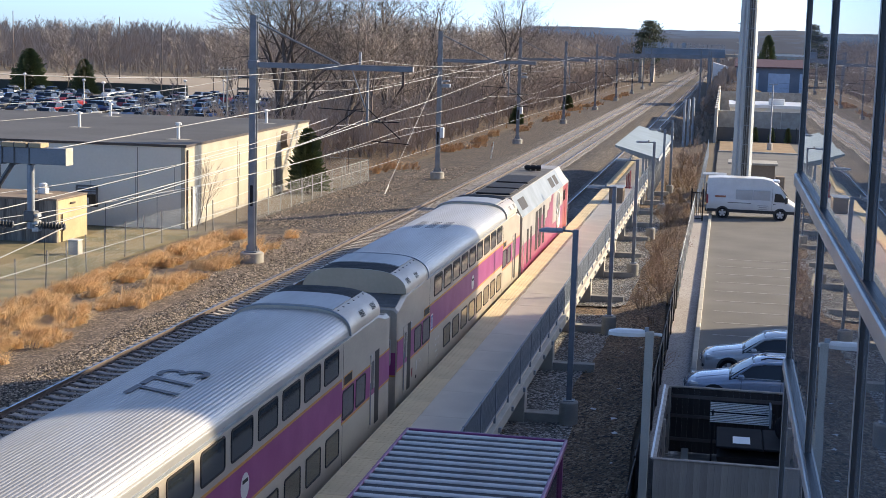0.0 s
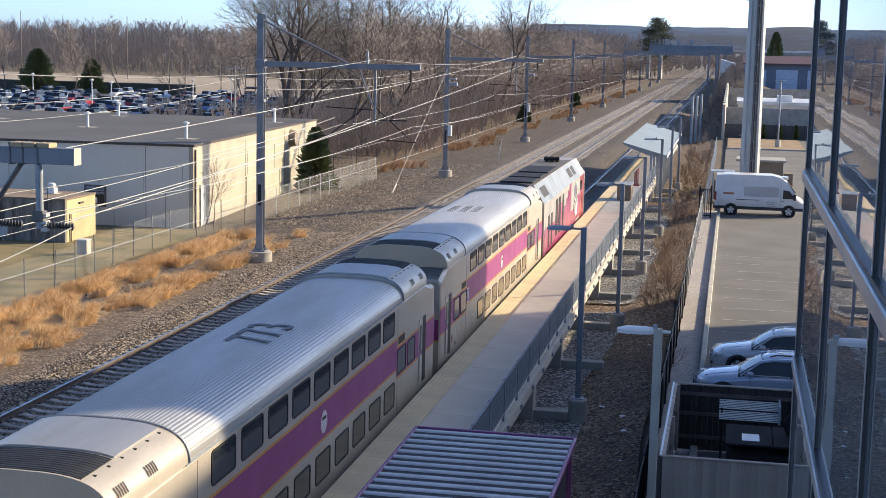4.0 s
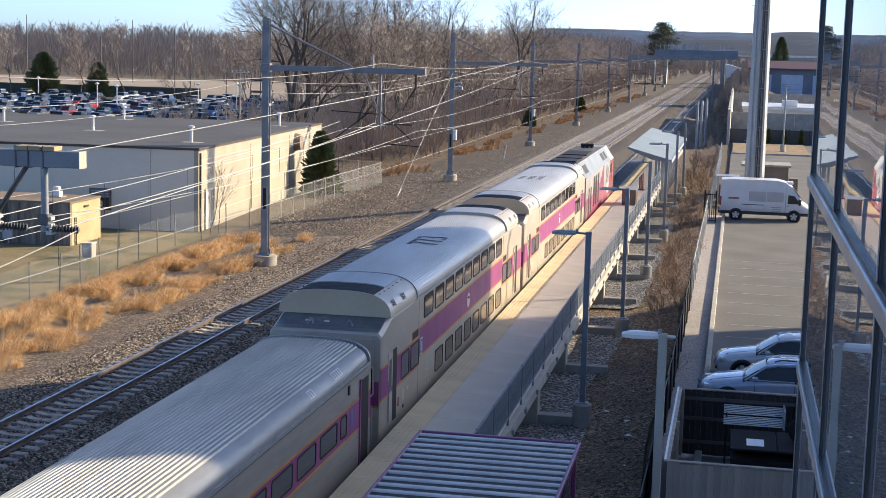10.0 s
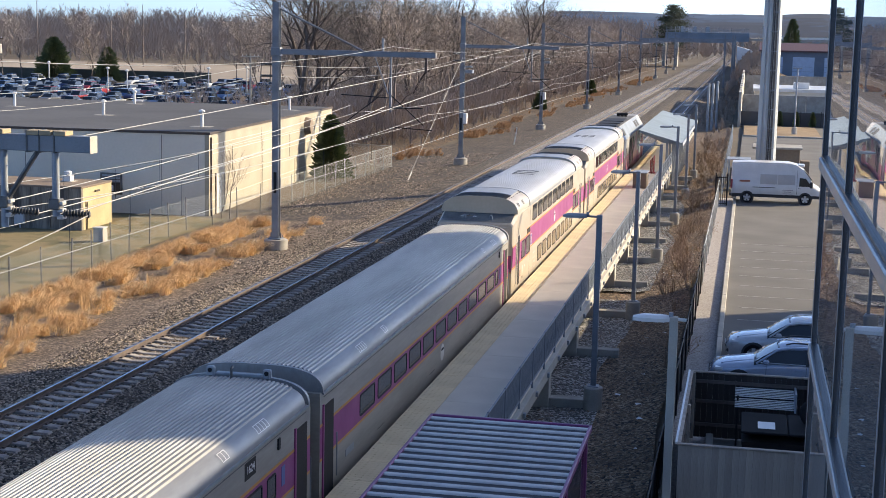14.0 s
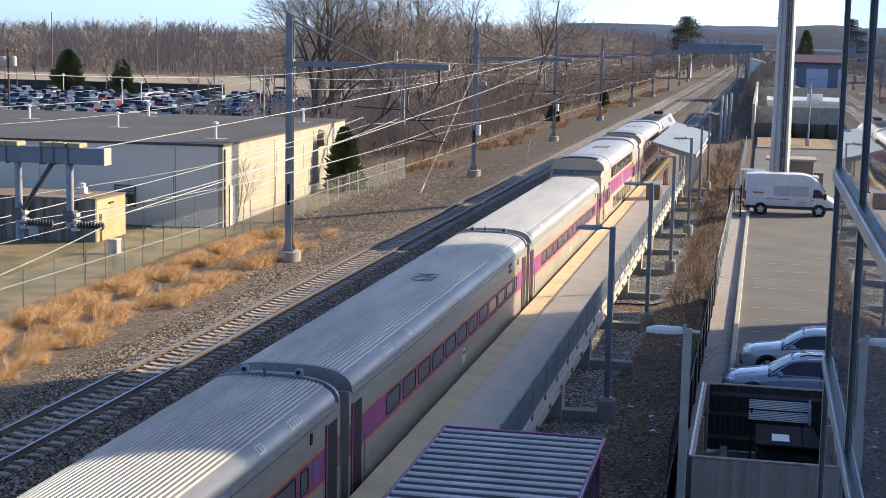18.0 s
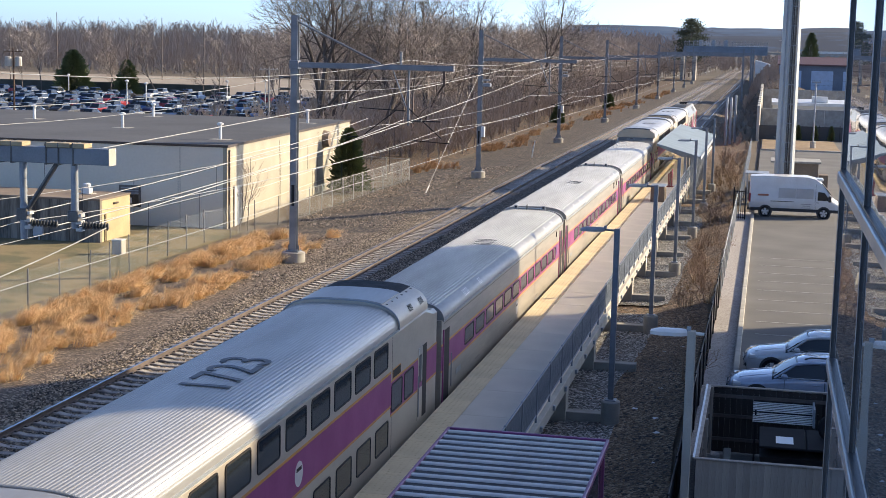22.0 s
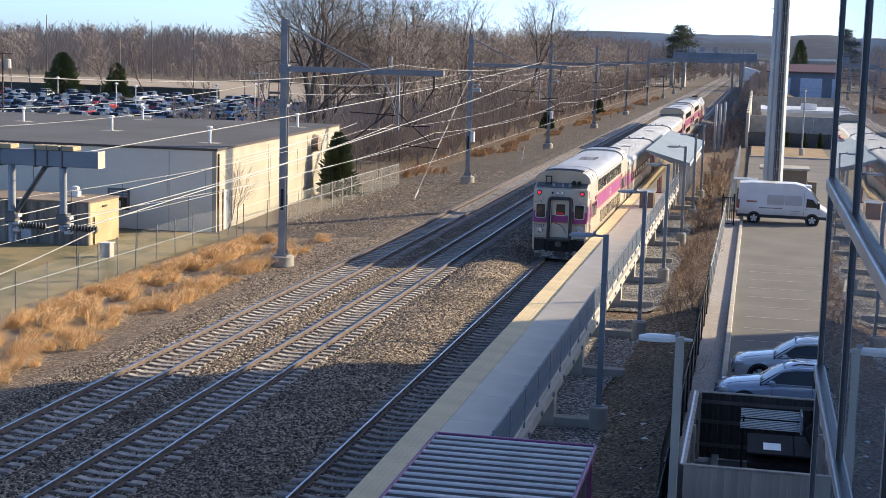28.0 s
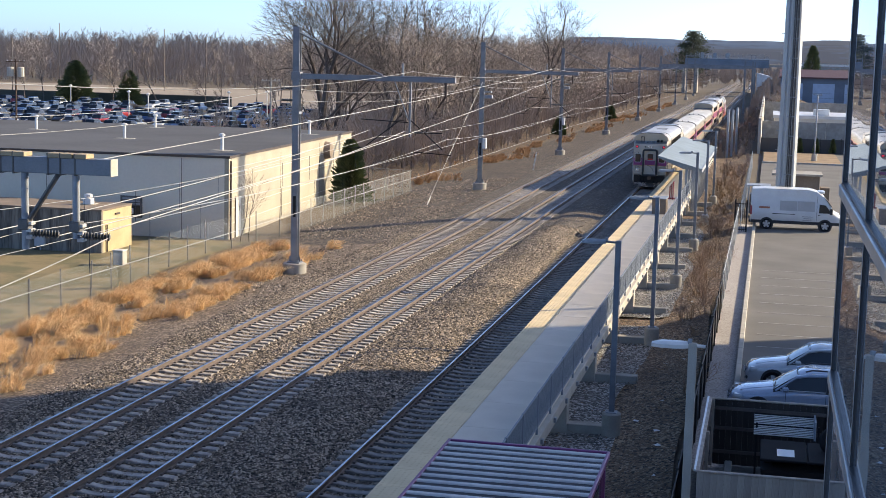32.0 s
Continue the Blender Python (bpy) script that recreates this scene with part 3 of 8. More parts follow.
# platform canopy, roof tilted up towards the tracks
can = thing("canopy", "pale sloping metal roof canopy on posts over the platform", "canopy", pose(0, 0, 0))
CY0, CY1 = 112.0, 143.0
def croof(x, up=0.0):
    return 3.05 + (-4.75 - x) * 0.27 + up
part("roof", Geo().loft([[(-8.05, y, croof(-8.05)), (-4.75, y, croof(-4.75)), (-4.75, y, croof(-4.75, 0.16)), (-8.05, y, croof(-8.05, 0.16))] for y in (CY0, CY1)]), mat("pale_blue_roof", (0.27, 0.32, 0.335), (0.235, 0.28, 0.295), 0.5, 0.1, 0.5, 10, 0.03), can, "pale blue-grey metal roof")
part("fascia", Geo().box(-4.75, -4.68, CY0, CY1, croof(-4.75) - 0.1, croof(-4.75, 0.2)), M["steel_grey"], can)
for y in (CY0 + 0.6, 117.0, 122.0, 127.0, 132.0, 137.0, CY1 - 0.6):
    part("post", Geo().box(-5.98, -5.8, y - 0.1, y + 0.1, -0.4, croof(-5.9), 0.015), M["steel_grey"], can)
    part("rafter", Geo().loft([[(-7.8, y - 0.06, croof(-7.8, -0.02)), (-4.9, y - 0.06, croof(-4.9, -0.02)), (-4.9, y - 0.06, croof(-4.9, -0.12)), (-6.2, y - 0.06, croof(-6.2, -0.3)), (-7.8, y - 0.06, croof(-7.8, -0.1))],
                               [(-7.8, y + 0.06, croof(-7.8, -0.02)), (-4.9, y + 0.06, croof(-4.9, -0.02)), (-4.9, y + 0.06, croof(-4.9, -0.12)), (-6.2, y + 0.06, croof(-6.2, -0.3)), (-7.8, y + 0.06, croof(-7.8, -0.1))]]), M["steel_grey"], can)
for k in range(18):
    y = CY0 + 1.2 + k * 1.6
    part("back_rail", Geo().box(-5.48, -5.44, y, y + 1.45, PLAT_Z + 1.9, PLAT_Z + 1.98), M["steel_grey"], can)
    part("panel_post", Geo().box(-5.5, -5.4, y - 0.12, y - 0.02, -0.5, PLAT_Z + 2.1), M["steel_grey"], can)

# shelter with a corrugated roof and magenta frame
SH = (-5.73, -2.59, 14.0, 27.0, 3.80)
sh = thing("shelter", "flat-roofed shelter with corrugated metal roof and magenta frame", "shelter", pose(0, 0, 0))
M["magenta"] = plain("magenta_frame", (0.22, 0.05, 0.16), 0.4)
x0, x1, y0, y1, z = SH
M["steel_dark_deck"] = plain("dark_grey_roof_sheet", (0.035, 0.035, 0.04), 0.6, 0.1)
zinc = mat("corrugated_zinc", (0.60, 0.58, 0.56), (0.50, 0.48, 0.47), 0.45, 0.2, 1.2, 14, 0.03, vary=0.06)
part("roof", Geo().box(x0 + 0.05, x1 - 0.05, y0, y1 - 0.02, z - 0.05, z - 0.01), M["steel_dark_deck"], sh, "dark grey roof deck under the ribs")
n = int((y1 - y0) / 0.37)
rib = Geo().extrude([(0.0, 0), (0.15, 0), (0.14, 0.018), (0.12, 0.03), (0.03, 0.03), (0.01, 0.018)], x0 + 0.05, x1 - 0.05)
rib.v = [(q, p, r) for p, q, r in rib.v]
rib.f = [f[::-1] for f in rib.f]
rib = rib.mesh("roof_rib", zinc)
for k in range(n):
    part("roof_rib", rib, None, sh, "grey corrugated metal rib" if k == 0 else "", at=pose(0, y0 + (y1 - y0) * k / n + 0.1, z - 0.01))
for nm, b in (("edge_trim", (x0, x0 + 0.06, y0, y1, z - 0.08, z + 0.03)), ("edge_trim", (x1 - 0.06, x1, y0, y1, z - 0.08, z + 0.03)), ("edge_trim", (x0, x1, y1 - 0.04, y1 + 0.03, z - 0.08, z + 0.03))):
    part(nm, Geo().box(*b, 0.01), M["magenta"], sh)
for x in (x0 + 0.1, x1 - 0.12):
    for y in (y1 - 0.15, y1 - 3.3, y1 - 6.5):
        part("post", Geo().box(x - 0.06, x + 0.06, y - 0.06, y + 0.06, -0.2, z - 0.05, 0.01), M["magenta"], sh)
for k in range(4):
    y = y1 - 0.3 - k * 3.2
    part("side_pane", Geo().box(x1 - 0.13, x1 - 0.11, y - 2.8, y, 0.6, 3.4), pane_glass("shelter_glass", (0.10, 0.08, 0.10), 0.05), sh)

# ---- the train: each car in its own space, rear end at y = 0, rail heads at z = 0 ----
PITCH, CAR = 25.75, 25.25


def text_mesh(name, body, size, material):
    cu = bpy.data.curves.new(name, "FONT")
    cu.body, cu.size, cu.align_x, cu.align_y = body, size, "CENTER", "CENTER"
    cu.extrude = 0.004
    ob = bpy.data.objects.new(name, cu)
    me = bpy.data.meshes.new_from_object(ob)
    me.name = name
    me.materials.clear()
    me.materials.append(material)
    bpy.data.objects.remove(ob)
    return me


def arc_roof(half, z_edge, z_top, n=14, ribs=0):
    """Outline of a rounded roof from the right edge to the left."""
    pts = []
    for i in range(n + 1):
        a = math.pi * i / n
        c, s = math.cos(a), math.sin(a)
        pts.append((half * math.copysign(abs(c) ** 0.62, c), z_edge + (z_top - z_edge) * abs(s) ** 0.8))
    return pts


def ribbed(half, z_edge, z_top, pitch=0.085, depth=0.014, reach=9.0):
    """The same outline, with even ribs along the roof out to the given reach."""
    base = arc_roof(half, z_edge, z_top, 240)
    run = [0.0]
    for (xa, za), (xb, zb) in zip(base, base[1:]):
        run.append(run[-1] + math.hypot(xb - xa, zb - za))
    xs_, zs_ = [p[0] for p in base], [p[1] for p in base]
    count = round(run[-1] / pitch)
    out = [base[0]]
    for k in range(count):
        for f, up in ((0.12, 0), (0.32, depth), (0.68, depth), (0.88, 0)):
            q = (k + f) / count * run[-1]
            x, z = float(np.interp(q, run, xs_)), float(np.interp(q, run, zs_))
            out.append((x, z + (up if abs(x) < reach else 0)))
    out.append(base[-1])
    return out


def trucks(car, y_list):
    for yc in y_list:
        tr = part("truck", Geo().box(-1.1, 1.1, yc - 1.5, yc + 1.5, 0.35, 0.62, 0.05).box(-1.15, -0.95, yc - 1.7, yc + 1.7, 0.4, 0.75, 0.04).box(0.95, 1.15, yc - 1.7, yc + 1.7, 0.4, 0.75, 0.04), M["black"], car, "dark steel wheel truck")
        for dy in (-1.3, 1.3):
            for s in (-1, 1):
                part("wheel", Geo().tube([(s * 0.68, yc + dy, 0.46), (s * 0.82, yc + dy, 0.46)], 0.455, 20), M["rail_side"], tr)


def side_panel(y0, y1, z0, z1, s, t=0.006, x=1.5):
    a, b = (x, x + t) if s > 0 else (-x - t, -x)
    return Geo().box(a, b, y0, y1, z0, z1)


def window(car, y0, y1, z0, z1, s, x=1.5, frame_mat="black", name="window"):
    """A dark pane in a raised frame with rounded corners."""
    def ring(o, xx):
        r = 0.09 - min(o, 0.05)
        pts = []
        for cy, cz, a0 in ((y1 - r - o, z1 - r - o, 0), (y0 + r + o, z1 - r - o, 90), (y0 + r + o, z0 + r + o, 180), (y1 - r - o, z0 + r + o, 270)):
            for a in (0, 30, 60, 90):
                pts.append((s * xx, cy + r * math.cos(radians(a0 + a)), cz + r * math.sin(radians(a0 + a))))
        return pts if s > 0 else pts[::-1]
    w = part(name, Geo().loft([ring(0.0, x), ring(0.0, x + 0.018), ring(0.04, x + 0.018), ring(0.045, x + 0.008)], caps=False), M[frame_mat], car)
    g = Geo()
    r = ring(0.04, x + 0.009)
    g.add(r, [tuple(range(len(r)))])
    part("pane", g, M["tint"], w)
    return w


def badge(car, y, z, s):
    """White round transit badge, drawn as a plain ring and bar."""
    r = 0.26
    g = Geo()
    g.add([(s * 1.512, y + r * math.cos(math.tau * k / 24), z + r * math.sin(math.tau * k / 24)) for k in range(24)], [tuple(range(24)) if s > 0 else tuple(range(23, -1, -1))])
    b = part("badge", g, M["white"], car, "round white badge")
    part("badge_bar", Geo().box(min(s * 1.513, s * 1.52), max(s * 1.513, s * 1.52), y - 0.15, y + 0.15, z + 0.06, z + 0.13), M["black"], b)


def bilevel(name, label, number="", cab=False):
    car = thing(name, label, "train car", group="train cars")
    L = CAR
    Y0 = 0.72 if cab else 0.45      # where the rear end wall stands
    # shell with cut-down sloping ends
    body = Geo()
    def ring(y, ztop, k=1.5):
        return [(-k, y, 0.62), (-1.44, y, 0.45), (1.44, y, 0.45), (k, y, 0.62), (k, y, ztop - 0.1), (k - 0.1, y, ztop), (-k + 0.1, y, ztop), (-k, y, ztop - 0.1)]
    body.loft([ring(Y0, 3.82, 1.47), ring(Y0 + 0.06, 3.88), ring(Y0 + 0.3, 3.92), ring(1.6, 4.16), ring(L - 1.45, 4.16), ring(L - 0.5, 3.94), ring(L - 0.06, 3.92), ring(L, 3.86, 1.47)])
    part("body", body, M["stainless"], car, "brushed stainless steel side shell", smooth=True)
    # ribbed roof over the middle, smooth hoods over both ends
    rr = ribbed(1.5, 4.14, 4.72, 0.08, 0.010)
    part("roof", Geo().loft([[(x, y, z) for x, z in rr] for y in (4.4, L - 4.4)]), M["roof_rib"], car, "ribbed stainless steel roof")
    hd = arc_roof(1.53, 4.14, 4.80, 22)
    for a, b, s in ((1.35, 4.5, 1), (L - 4.5, L - 1.35, -1)):
        h = part("end_hood", Geo().loft([[(x, y, z) for x, z in hd] for y in (a, b)]), M["stainless"], car, "smooth rounded equipment hood", smooth=True)
        lo, hi = (a + 0.06, a + 1.15) if s > 0 else (b - 1.15, b - 0.06)
        crown = [(x, z) for x, z in arc_roof(1.53, 4.14, 4.80, 44) if abs(x) < 1.08]
        gr = [(x, z + 0.010) for x, z in crown]
        grille = part("intake_grille", Geo().loft([[(x, y, z) for x, z in gr] + [(x, y, z - 0.02) for x, z in gr[::-1]] for y in (lo, hi)]), M["intake"], h, "dark air intake mesh")
        for k in range(11):
            y2 = lo + 0.05 + 0.1 * k
            part("mesh_bar", Geo().tube([(x, y2, z + 0.012) for x, z in crown[::3]], 0.012, 4), M["steel_dark"], grille)
        lo, hi = (a + 1.22, b - 0.12) if s > 0 else (a + 0.12, b - 1.22)
        gr = [(x, z + 0.03) for x, z in crown]
        part("cover_plate", Geo().loft([[(x, y, z) for x, z in gr] + [(x, y, z - 0.035) for x, z in gr[::-1]] for y in (lo, hi)]), M["roof_rib"], h, "smooth steel cover plate", smooth=True)
        # warm-toned outer face of the hood
        e0 = a if s > 0 else b
        fc = [(x * 0.995, e0 - s * 0.004, z - 0.004) for x, z in hd]
        part("hood_face", Geo().add(fc, [tuple(range(len(fc))) if s > 0 else tuple(range(len(fc) - 1, -1, -1))]), M["hood_face"], h, "tan-tinted flat face of the hood")
        # sloping end deck with lifting eyes and marker plates
        ye = Y0 if s > 0 else L
        part("end_deck", Geo().sheet([[(x, ye + s * yy, z) for x in ((-1.39, 1.39) if s > 0 else (1.39, -1.39))] for yy, z in ((0.07, 3.897), (0.3, 3.936), (e0 - ye if s > 0 else ye - e0, 4.125))]), M["deck_plate"], car, "dark shiny steel end deck")
        for x in (-0.5, 0.55):
            part("lifting_eye", Geo().tube([(x + 0.07 * math.cos(q), ye + s * 0.36, 3.96 + 0.16 * math.sin(q)) for q in (0, 0.6, 1.2, 1.57, 1.94, 2.54, 3.14)], 0.022, 6), M["steel_grey"], car)
        for x in (-0.62, -0.12):
            part("deck_light", Geo().box(x - 0.07, x + 0.07, ye + s * 0.56 - 0.04, ye + s * 0.56 + 0.04, 4.0, 4.035, 0.012), M["white"], car)
        lip = a + 0.02 if s > 0 else b - 0.02
        edge = [(x, z) for x, z in arc_roof(1.545, 4.14, 4.815, 44)]
        q = b if s > 0 else a
        part("hood_seam", Geo().tube([(x, q, z) for x, z in edge], 0.022, 5), M["steel_grey"], h)
        for yy in (0.35, 1.5):
            yv = (a + yy) if s > 0 else (b - yy - 0.4)
            for side in (-1, 1):
                v = Geo()
                surf = [(side * 1.538 * math.cos(radians(q)) ** 0.62, 4.146 + 0.66 * math.sin(radians(q)) ** 0.8) for q in (15, 22, 30)]
                for k in range(5):
                    y2 = yv + 0.085 * k
                    v.sheet([[(x, y2, z) for x, z in surf], [(x, y2 + 0.045, z) for x, z in surf]])
                part("vent", v, M["black"], h)
        for side in (-1, 1):
            for k in range(6):
                yy = a + 0.35 + k * 0.5
                part("latch", Geo().box(side * 1.10 - 0.04, side * 1.10 + 0.04, yy, yy + 0.05, 4.62, 4.70), M["black"], h)
            part("hood_seam", Geo().tube([(side * 1.12, a + 0.1, 4.665), (side * 1.12, b - 0.1, 4.665)], 0.016, 5), M["black"], h)
    for side in (-1, 1):
        part("gutter", Geo().box(min(side * 1.5, side * 1.53), max(side * 1.5, side * 1.53), 4.4, L - 4.4, 4.10, 4.15), M["steel_grey"], car)
    # purple band with yellow edges, lower at the vestibules
    for side in (-1, 1):
        for nm, a, b, z0, z1, mt in (("colour_band", 5.1, L - 5.1, 2.36, 3.16, "purple"), ("band_edge", 5.1, L - 5.1, 2.30, 2.36, "yellow"), ("band_edge", 5.1, L - 5.1, 3.16, 3.22, "yellow"),
                                     ("colour_band", Y0 + 0.02, 5.1, 2.12, 2.92, "purple"), ("colour_band", L - 5.1, L - 0.02, 2.12, 2.92, "purple"), ("band_edge", Y0 + 0.02, 5.1, 2.06, 2.12, "yellow"), ("band_edge", L - 5.1, L - 0.02, 2.06, 2.12, "yellow"),
                                     ("band_edge", Y0 + 0.02, 5.1, 2.92, 2.97, "yellow"), ("band_edge", L - 5.1, L - 0.02, 2.92, 2.97, "yellow")):
            part(nm, side_panel(a, b, z0, z1, side), M[mt], car, "purple painted band" if mt == "purple" else "thin yellow stripe")
        for k in range(9):
            y = 5.65 + 1.61 * k
            window(car, y, y + 1.28, 3.36, 4.02, side)
        for k in range(8):
            y = 7.4 + 1.62 * k
            window(car, y, y + 1.2, 1.38, 2.06, side)
        for y0, y1 in ((2.75, 3.75), (3.95, 5.05), (L - 5.05, L - 3.95), (L - 3.75, L - 2.75)):
            window(car, y0, y1, 2.15, 2.88, side)
        badge(car, 12.9, 2.72, side)
        for y in (1.25, L - 2.25):
            d = part("door", side_panel(y, y + 0.5, 1.25, 3.2, side, 0.012), M["stainless"], car)
            # the leaf's dark recess is drawn as a flat black panel
            part("door_leaf", side_panel(y + 0.5, y + 1.0, 1.25, 3.2, side, 0.009), M["black"], d, "door leaf, its dark recess a flat black panel")
            part("door_window", side_panel(y + 0.12, y + 0.38, 2.25, 3.0, side, 0.016), M["tint"], d)
            part("grab_rail", Geo().tube([(side * 1.56, y - 0.12, 1.4), (side * 1.56, y - 0.12, 2.5)], 0.018, 6), M["steel_grey"], d)
        for y in (2.2, L - 2.2):
            part("marker_light", side_panel(y, y + 0.07, 3.02, 3.2, side, 0.03), M["white"], car)
        sg = part("access_sign", side_panel(5.22, 5.52, 2.36, 2.86, side, 0.010), M["white"], car, "small blue and white access sign")
        part("sign_field", side_panel(5.25, 5.49, 2.40, 2.82, side, 0.014), M["sign_blue"], sg)
        part("sign_mark", side_panel(5.33, 5.41, 2.46, 2.74, side, 0.018), M["white"], sg)
        for y in (1.25, L - 2.25):
            part("door_band", side_panel(y + 0.02, y + 0.48, 2.12, 2.26, side, 0.017), M["purple"], car)
            part("door_kick", side_panel(y + 0.02, y + 0.48, 1.3, 2.0, side, 0.014), M["stainless"], car)
        for y in (4.15, L - 4.9):
            ds = part("destination_sign", side_panel(y, y + 0.75, 3.0, 3.2, side, 0.012), M["black"], car, "dark destination sign in a gold border")
            part("sign_border", side_panel(y - 0.03, y + 0.78, 2.975, 3.225, side, 0.009), M["yellow"], ds)
        for y, z0, z1, mt in ((3.05, 1.55, 1.85, "white"), (3.05, 1.32, 1.42, "black"), (2.45, 1.5, 1.75, "red"), (3.6, 1.72, 1.80, "white")):
            part("stencil_mark", side_panel(y, y + 0.13, z0, z1, side, 0.008), M[mt], car)
        dots = Geo()
        for k in range(12):
            a, b = 6.05 + 0.22 * (k % 3), 1.3 + 0.2 * (k // 3)
            xa, xb = (1.5, 1.509) if side > 0 else (-1.509, -1.5)
            dots.box(xa, xb, a, a + 0.07, b, b + 0.07)
        part("stencil_marks", dots, M["white"], car, "small white stencilled marks")
        if cab:
            part("corner_box", side_panel(0.95, 1.25, 3.35, 3.72, side, 0.012), M["steel_dark"], car)
        part("rain_strip", Geo().tube([(side * 1.505, 1.62, 4.13), (side * 1.505, 4.6, 4.13)], 0.018, 5), M["window_rim"], car)
        part("panel_seam", side_panel(4.98, 4.995, 0.7, 4.05, side, 0.004), M["steel_dark"], car)
        part("panel_seam", side_panel(L - 4.995, L - 4.98, 0.7, 4.05, side, 0.004), M["steel_dark"], car)
        # dark strip painted as the shadow line along the sill
        part("sill_shadow_rail", side_panel(Y0 + 0.4, L - 0.4, 0.98, 1.02, side, 0.012), M["steel_dark"], car)
    # end faces: recessed doorway in a rubber frame, windows, lights
    for s, y in ((-1, Y0), (1, L)):
        e = part("end_wall", Geo().box(-1.3, 1.3, min(y, y + s * 0.03), max(y, y + s * 0.03), 1.15, 3.72, 0.01), M["stainless"], car)
        yf = y + s * 0.034
        flat = lambda a, b, c, d, k=0.004: Geo().box(a, b, min(yf, yf + s * k), max(yf, yf + s * k), c, d)

        def loop(x0, x1, z0, z1, r, k, o=0.0):
            """Rounded outline in the plane of the end wall, k proud of it."""
            pts = []
            q = max(r - o, 0.01)
            for cx, cz, a0 in ((x1 - r, z1 - r, 0), (x0 + r, z1 - r, 90), (x0 + r, z0 + r, 180), (x1 - r, z0 + r, 270)):
                for a in (0, 22, 45, 68, 90):
                    pts.append((cx + q * math.cos(radians(a0 + a)), yf + s * k, cz + q * math.sin(radians(a0 + a))))
            return pts if s < 0 else pts[::-1]

        def end_window(x0, x1, z0, z1, parent, k=0.0, name="end_window"):
            w = part(name, Geo().loft([loop(x0, x1, z0, z1, 0.10, k), loop(x0, x1, z0, z1, 0.10, k + 0.022), loop(x0, x1, z0, z1, 0.10, k + 0.022, 0.038), loop(x0, x1, z0, z1, 0.10, k + 0.006, 0.042)], caps=False), M["window_rim"], parent, "pale metal window rim")
            r = loop(x0, x1, z0, z1, 0.10, k + 0.010, 0.036)
            part("pane", Geo().add(r, [tuple(range(len(r)))]), M["tint"], w)
            return w
        dp = 0.36
        part("diaphragm", Geo().loft([loop(-0.67, 0.67, 1.0, 3.42, 0.2, 0), loop(-0.67, 0.67, 1.0, 3.42, 0.2, dp - 0.05), loop(-0.67, 0.67, 1.0, 3.42, 0.2, dp, 0.04), loop(-0.67, 0.67, 1.0, 3.42, 0.2, dp, 0.13), loop(-0.67, 0.67, 1.0, 3.42, 0.2, dp - 0.06, 0.15), loop(-0.67, 0.67, 1.0, 3.42, 0.2, 0, 0.15)], caps=False), M["gangway"], e, "black rubber gangway frame")
        part("colour_band", flat(-1.46, 1.46, 1.98, 2.62, 0.003), M["purple"], e, "purple painted band")
        part("band_edge", flat(-1.46, 1.46, 1.93, 1.98, 0.003), M["yellow"], e, "thin yellow stripe")
        dr = part("end_door", flat(-0.44, 0.44, 1.2, 3.2, 0.012), M["stainless"], e)
        part("door_band", flat(-0.44, 0.44, 2.02, 2.42, 0.015), M["purple"], dr)
        part("band_edge", flat(-0.44, 0.44, 1.97, 2.02, 0.015), M["yellow"], dr)
        end_window(-0.26, 0.32, 2.38, 3.06, dr, 0.016, "door_window")
        part("door_jamb", flat(-0.51, -0.46, 1.2, 3.22, 0.20), M["stainless"], dr)
        part("door_jamb", flat(0.46, 0.51, 1.2, 3.22, 0.20), M["stainless"], dr)
        part("threshold", flat(-0.5, 0.5, 1.14, 1.2, 0.34), M["steel_dark"], dr)
        for x0 in (-1.35, 0.76):
            w = end_window(x0, x0 + 0.57, 2.22, 3.03, e, 0.004)
            part("wiper", Geo().tube([(x0 + 0.3, y + s * 0.075, 3.12), (x0 + 0.46, y + s * 0.07, 2.62)], 0.012, 4), M["black"], w)
        if not cab or s > 0:
            continue
        part("lit_sign", flat(-0.17, 0.22, 2.45, 2.57, 0.032), M["sign_glow"], dr, "dim red lit sign behind the door glass")
        part("cable", Geo().tube([(-0.25, y - 0.07, 1.98), (0.05, y - 0.09, 1.88), (0.25, y - 0.09, 1.68), (0.34, y - 0.07, 1.45)], 0.018, 5), M["rubber"], dr)
        for x in (-1.17, 1.17):
            l1 = part("tail_light", Geo().tube([(x, y - 0.02, 3.62), (x, y - 0.07, 3.62), (x, y - 0.09, 3.62)], [0.15, 0.15, 0.13], 18), M["steel_dark"], e)
            part("lens", Geo().tube([(x, y - 0.085, 3.62), (x, y - 0.10, 3.62)], 0.07, 16), M["tail"], l1, "lit red tail lamp")
            hl = part("ditch_light", Geo().tube([(x * 0.9, y - 0.02, 1.55), (x * 0.9, y - 0.10, 1.55), (x * 0.9, y - 0.12, 1.55)], [0.15, 0.15, 0.12], 16), M["chrome"], e, "round chromed lamp")
            part("lens", Geo().tube([(x * 0.9, y - 0.11, 1.55), (x * 0.9, y - 0.135, 1.55)], [0.09, 0.06], 14), M["lens_glass"], hl)
            part("corner_plate", flat(min(x * 0.80, x * 1.22), max(x * 0.80, x * 1.22), 3.18, 3.80, 0.006), M["stainless"], e)
            part("corner_seam", Geo().tube([(x * 0.80, y - 0.045, 3.78), (x * 0.80, y - 0.045, 3.2), (x * 1.22, y - 0.045, 3.08)], 0.010, 4), M["steel_dark"], e)
            lo, hi = min(x * 0.66, x * 1.24), max(x * 0.66, x * 1.24)
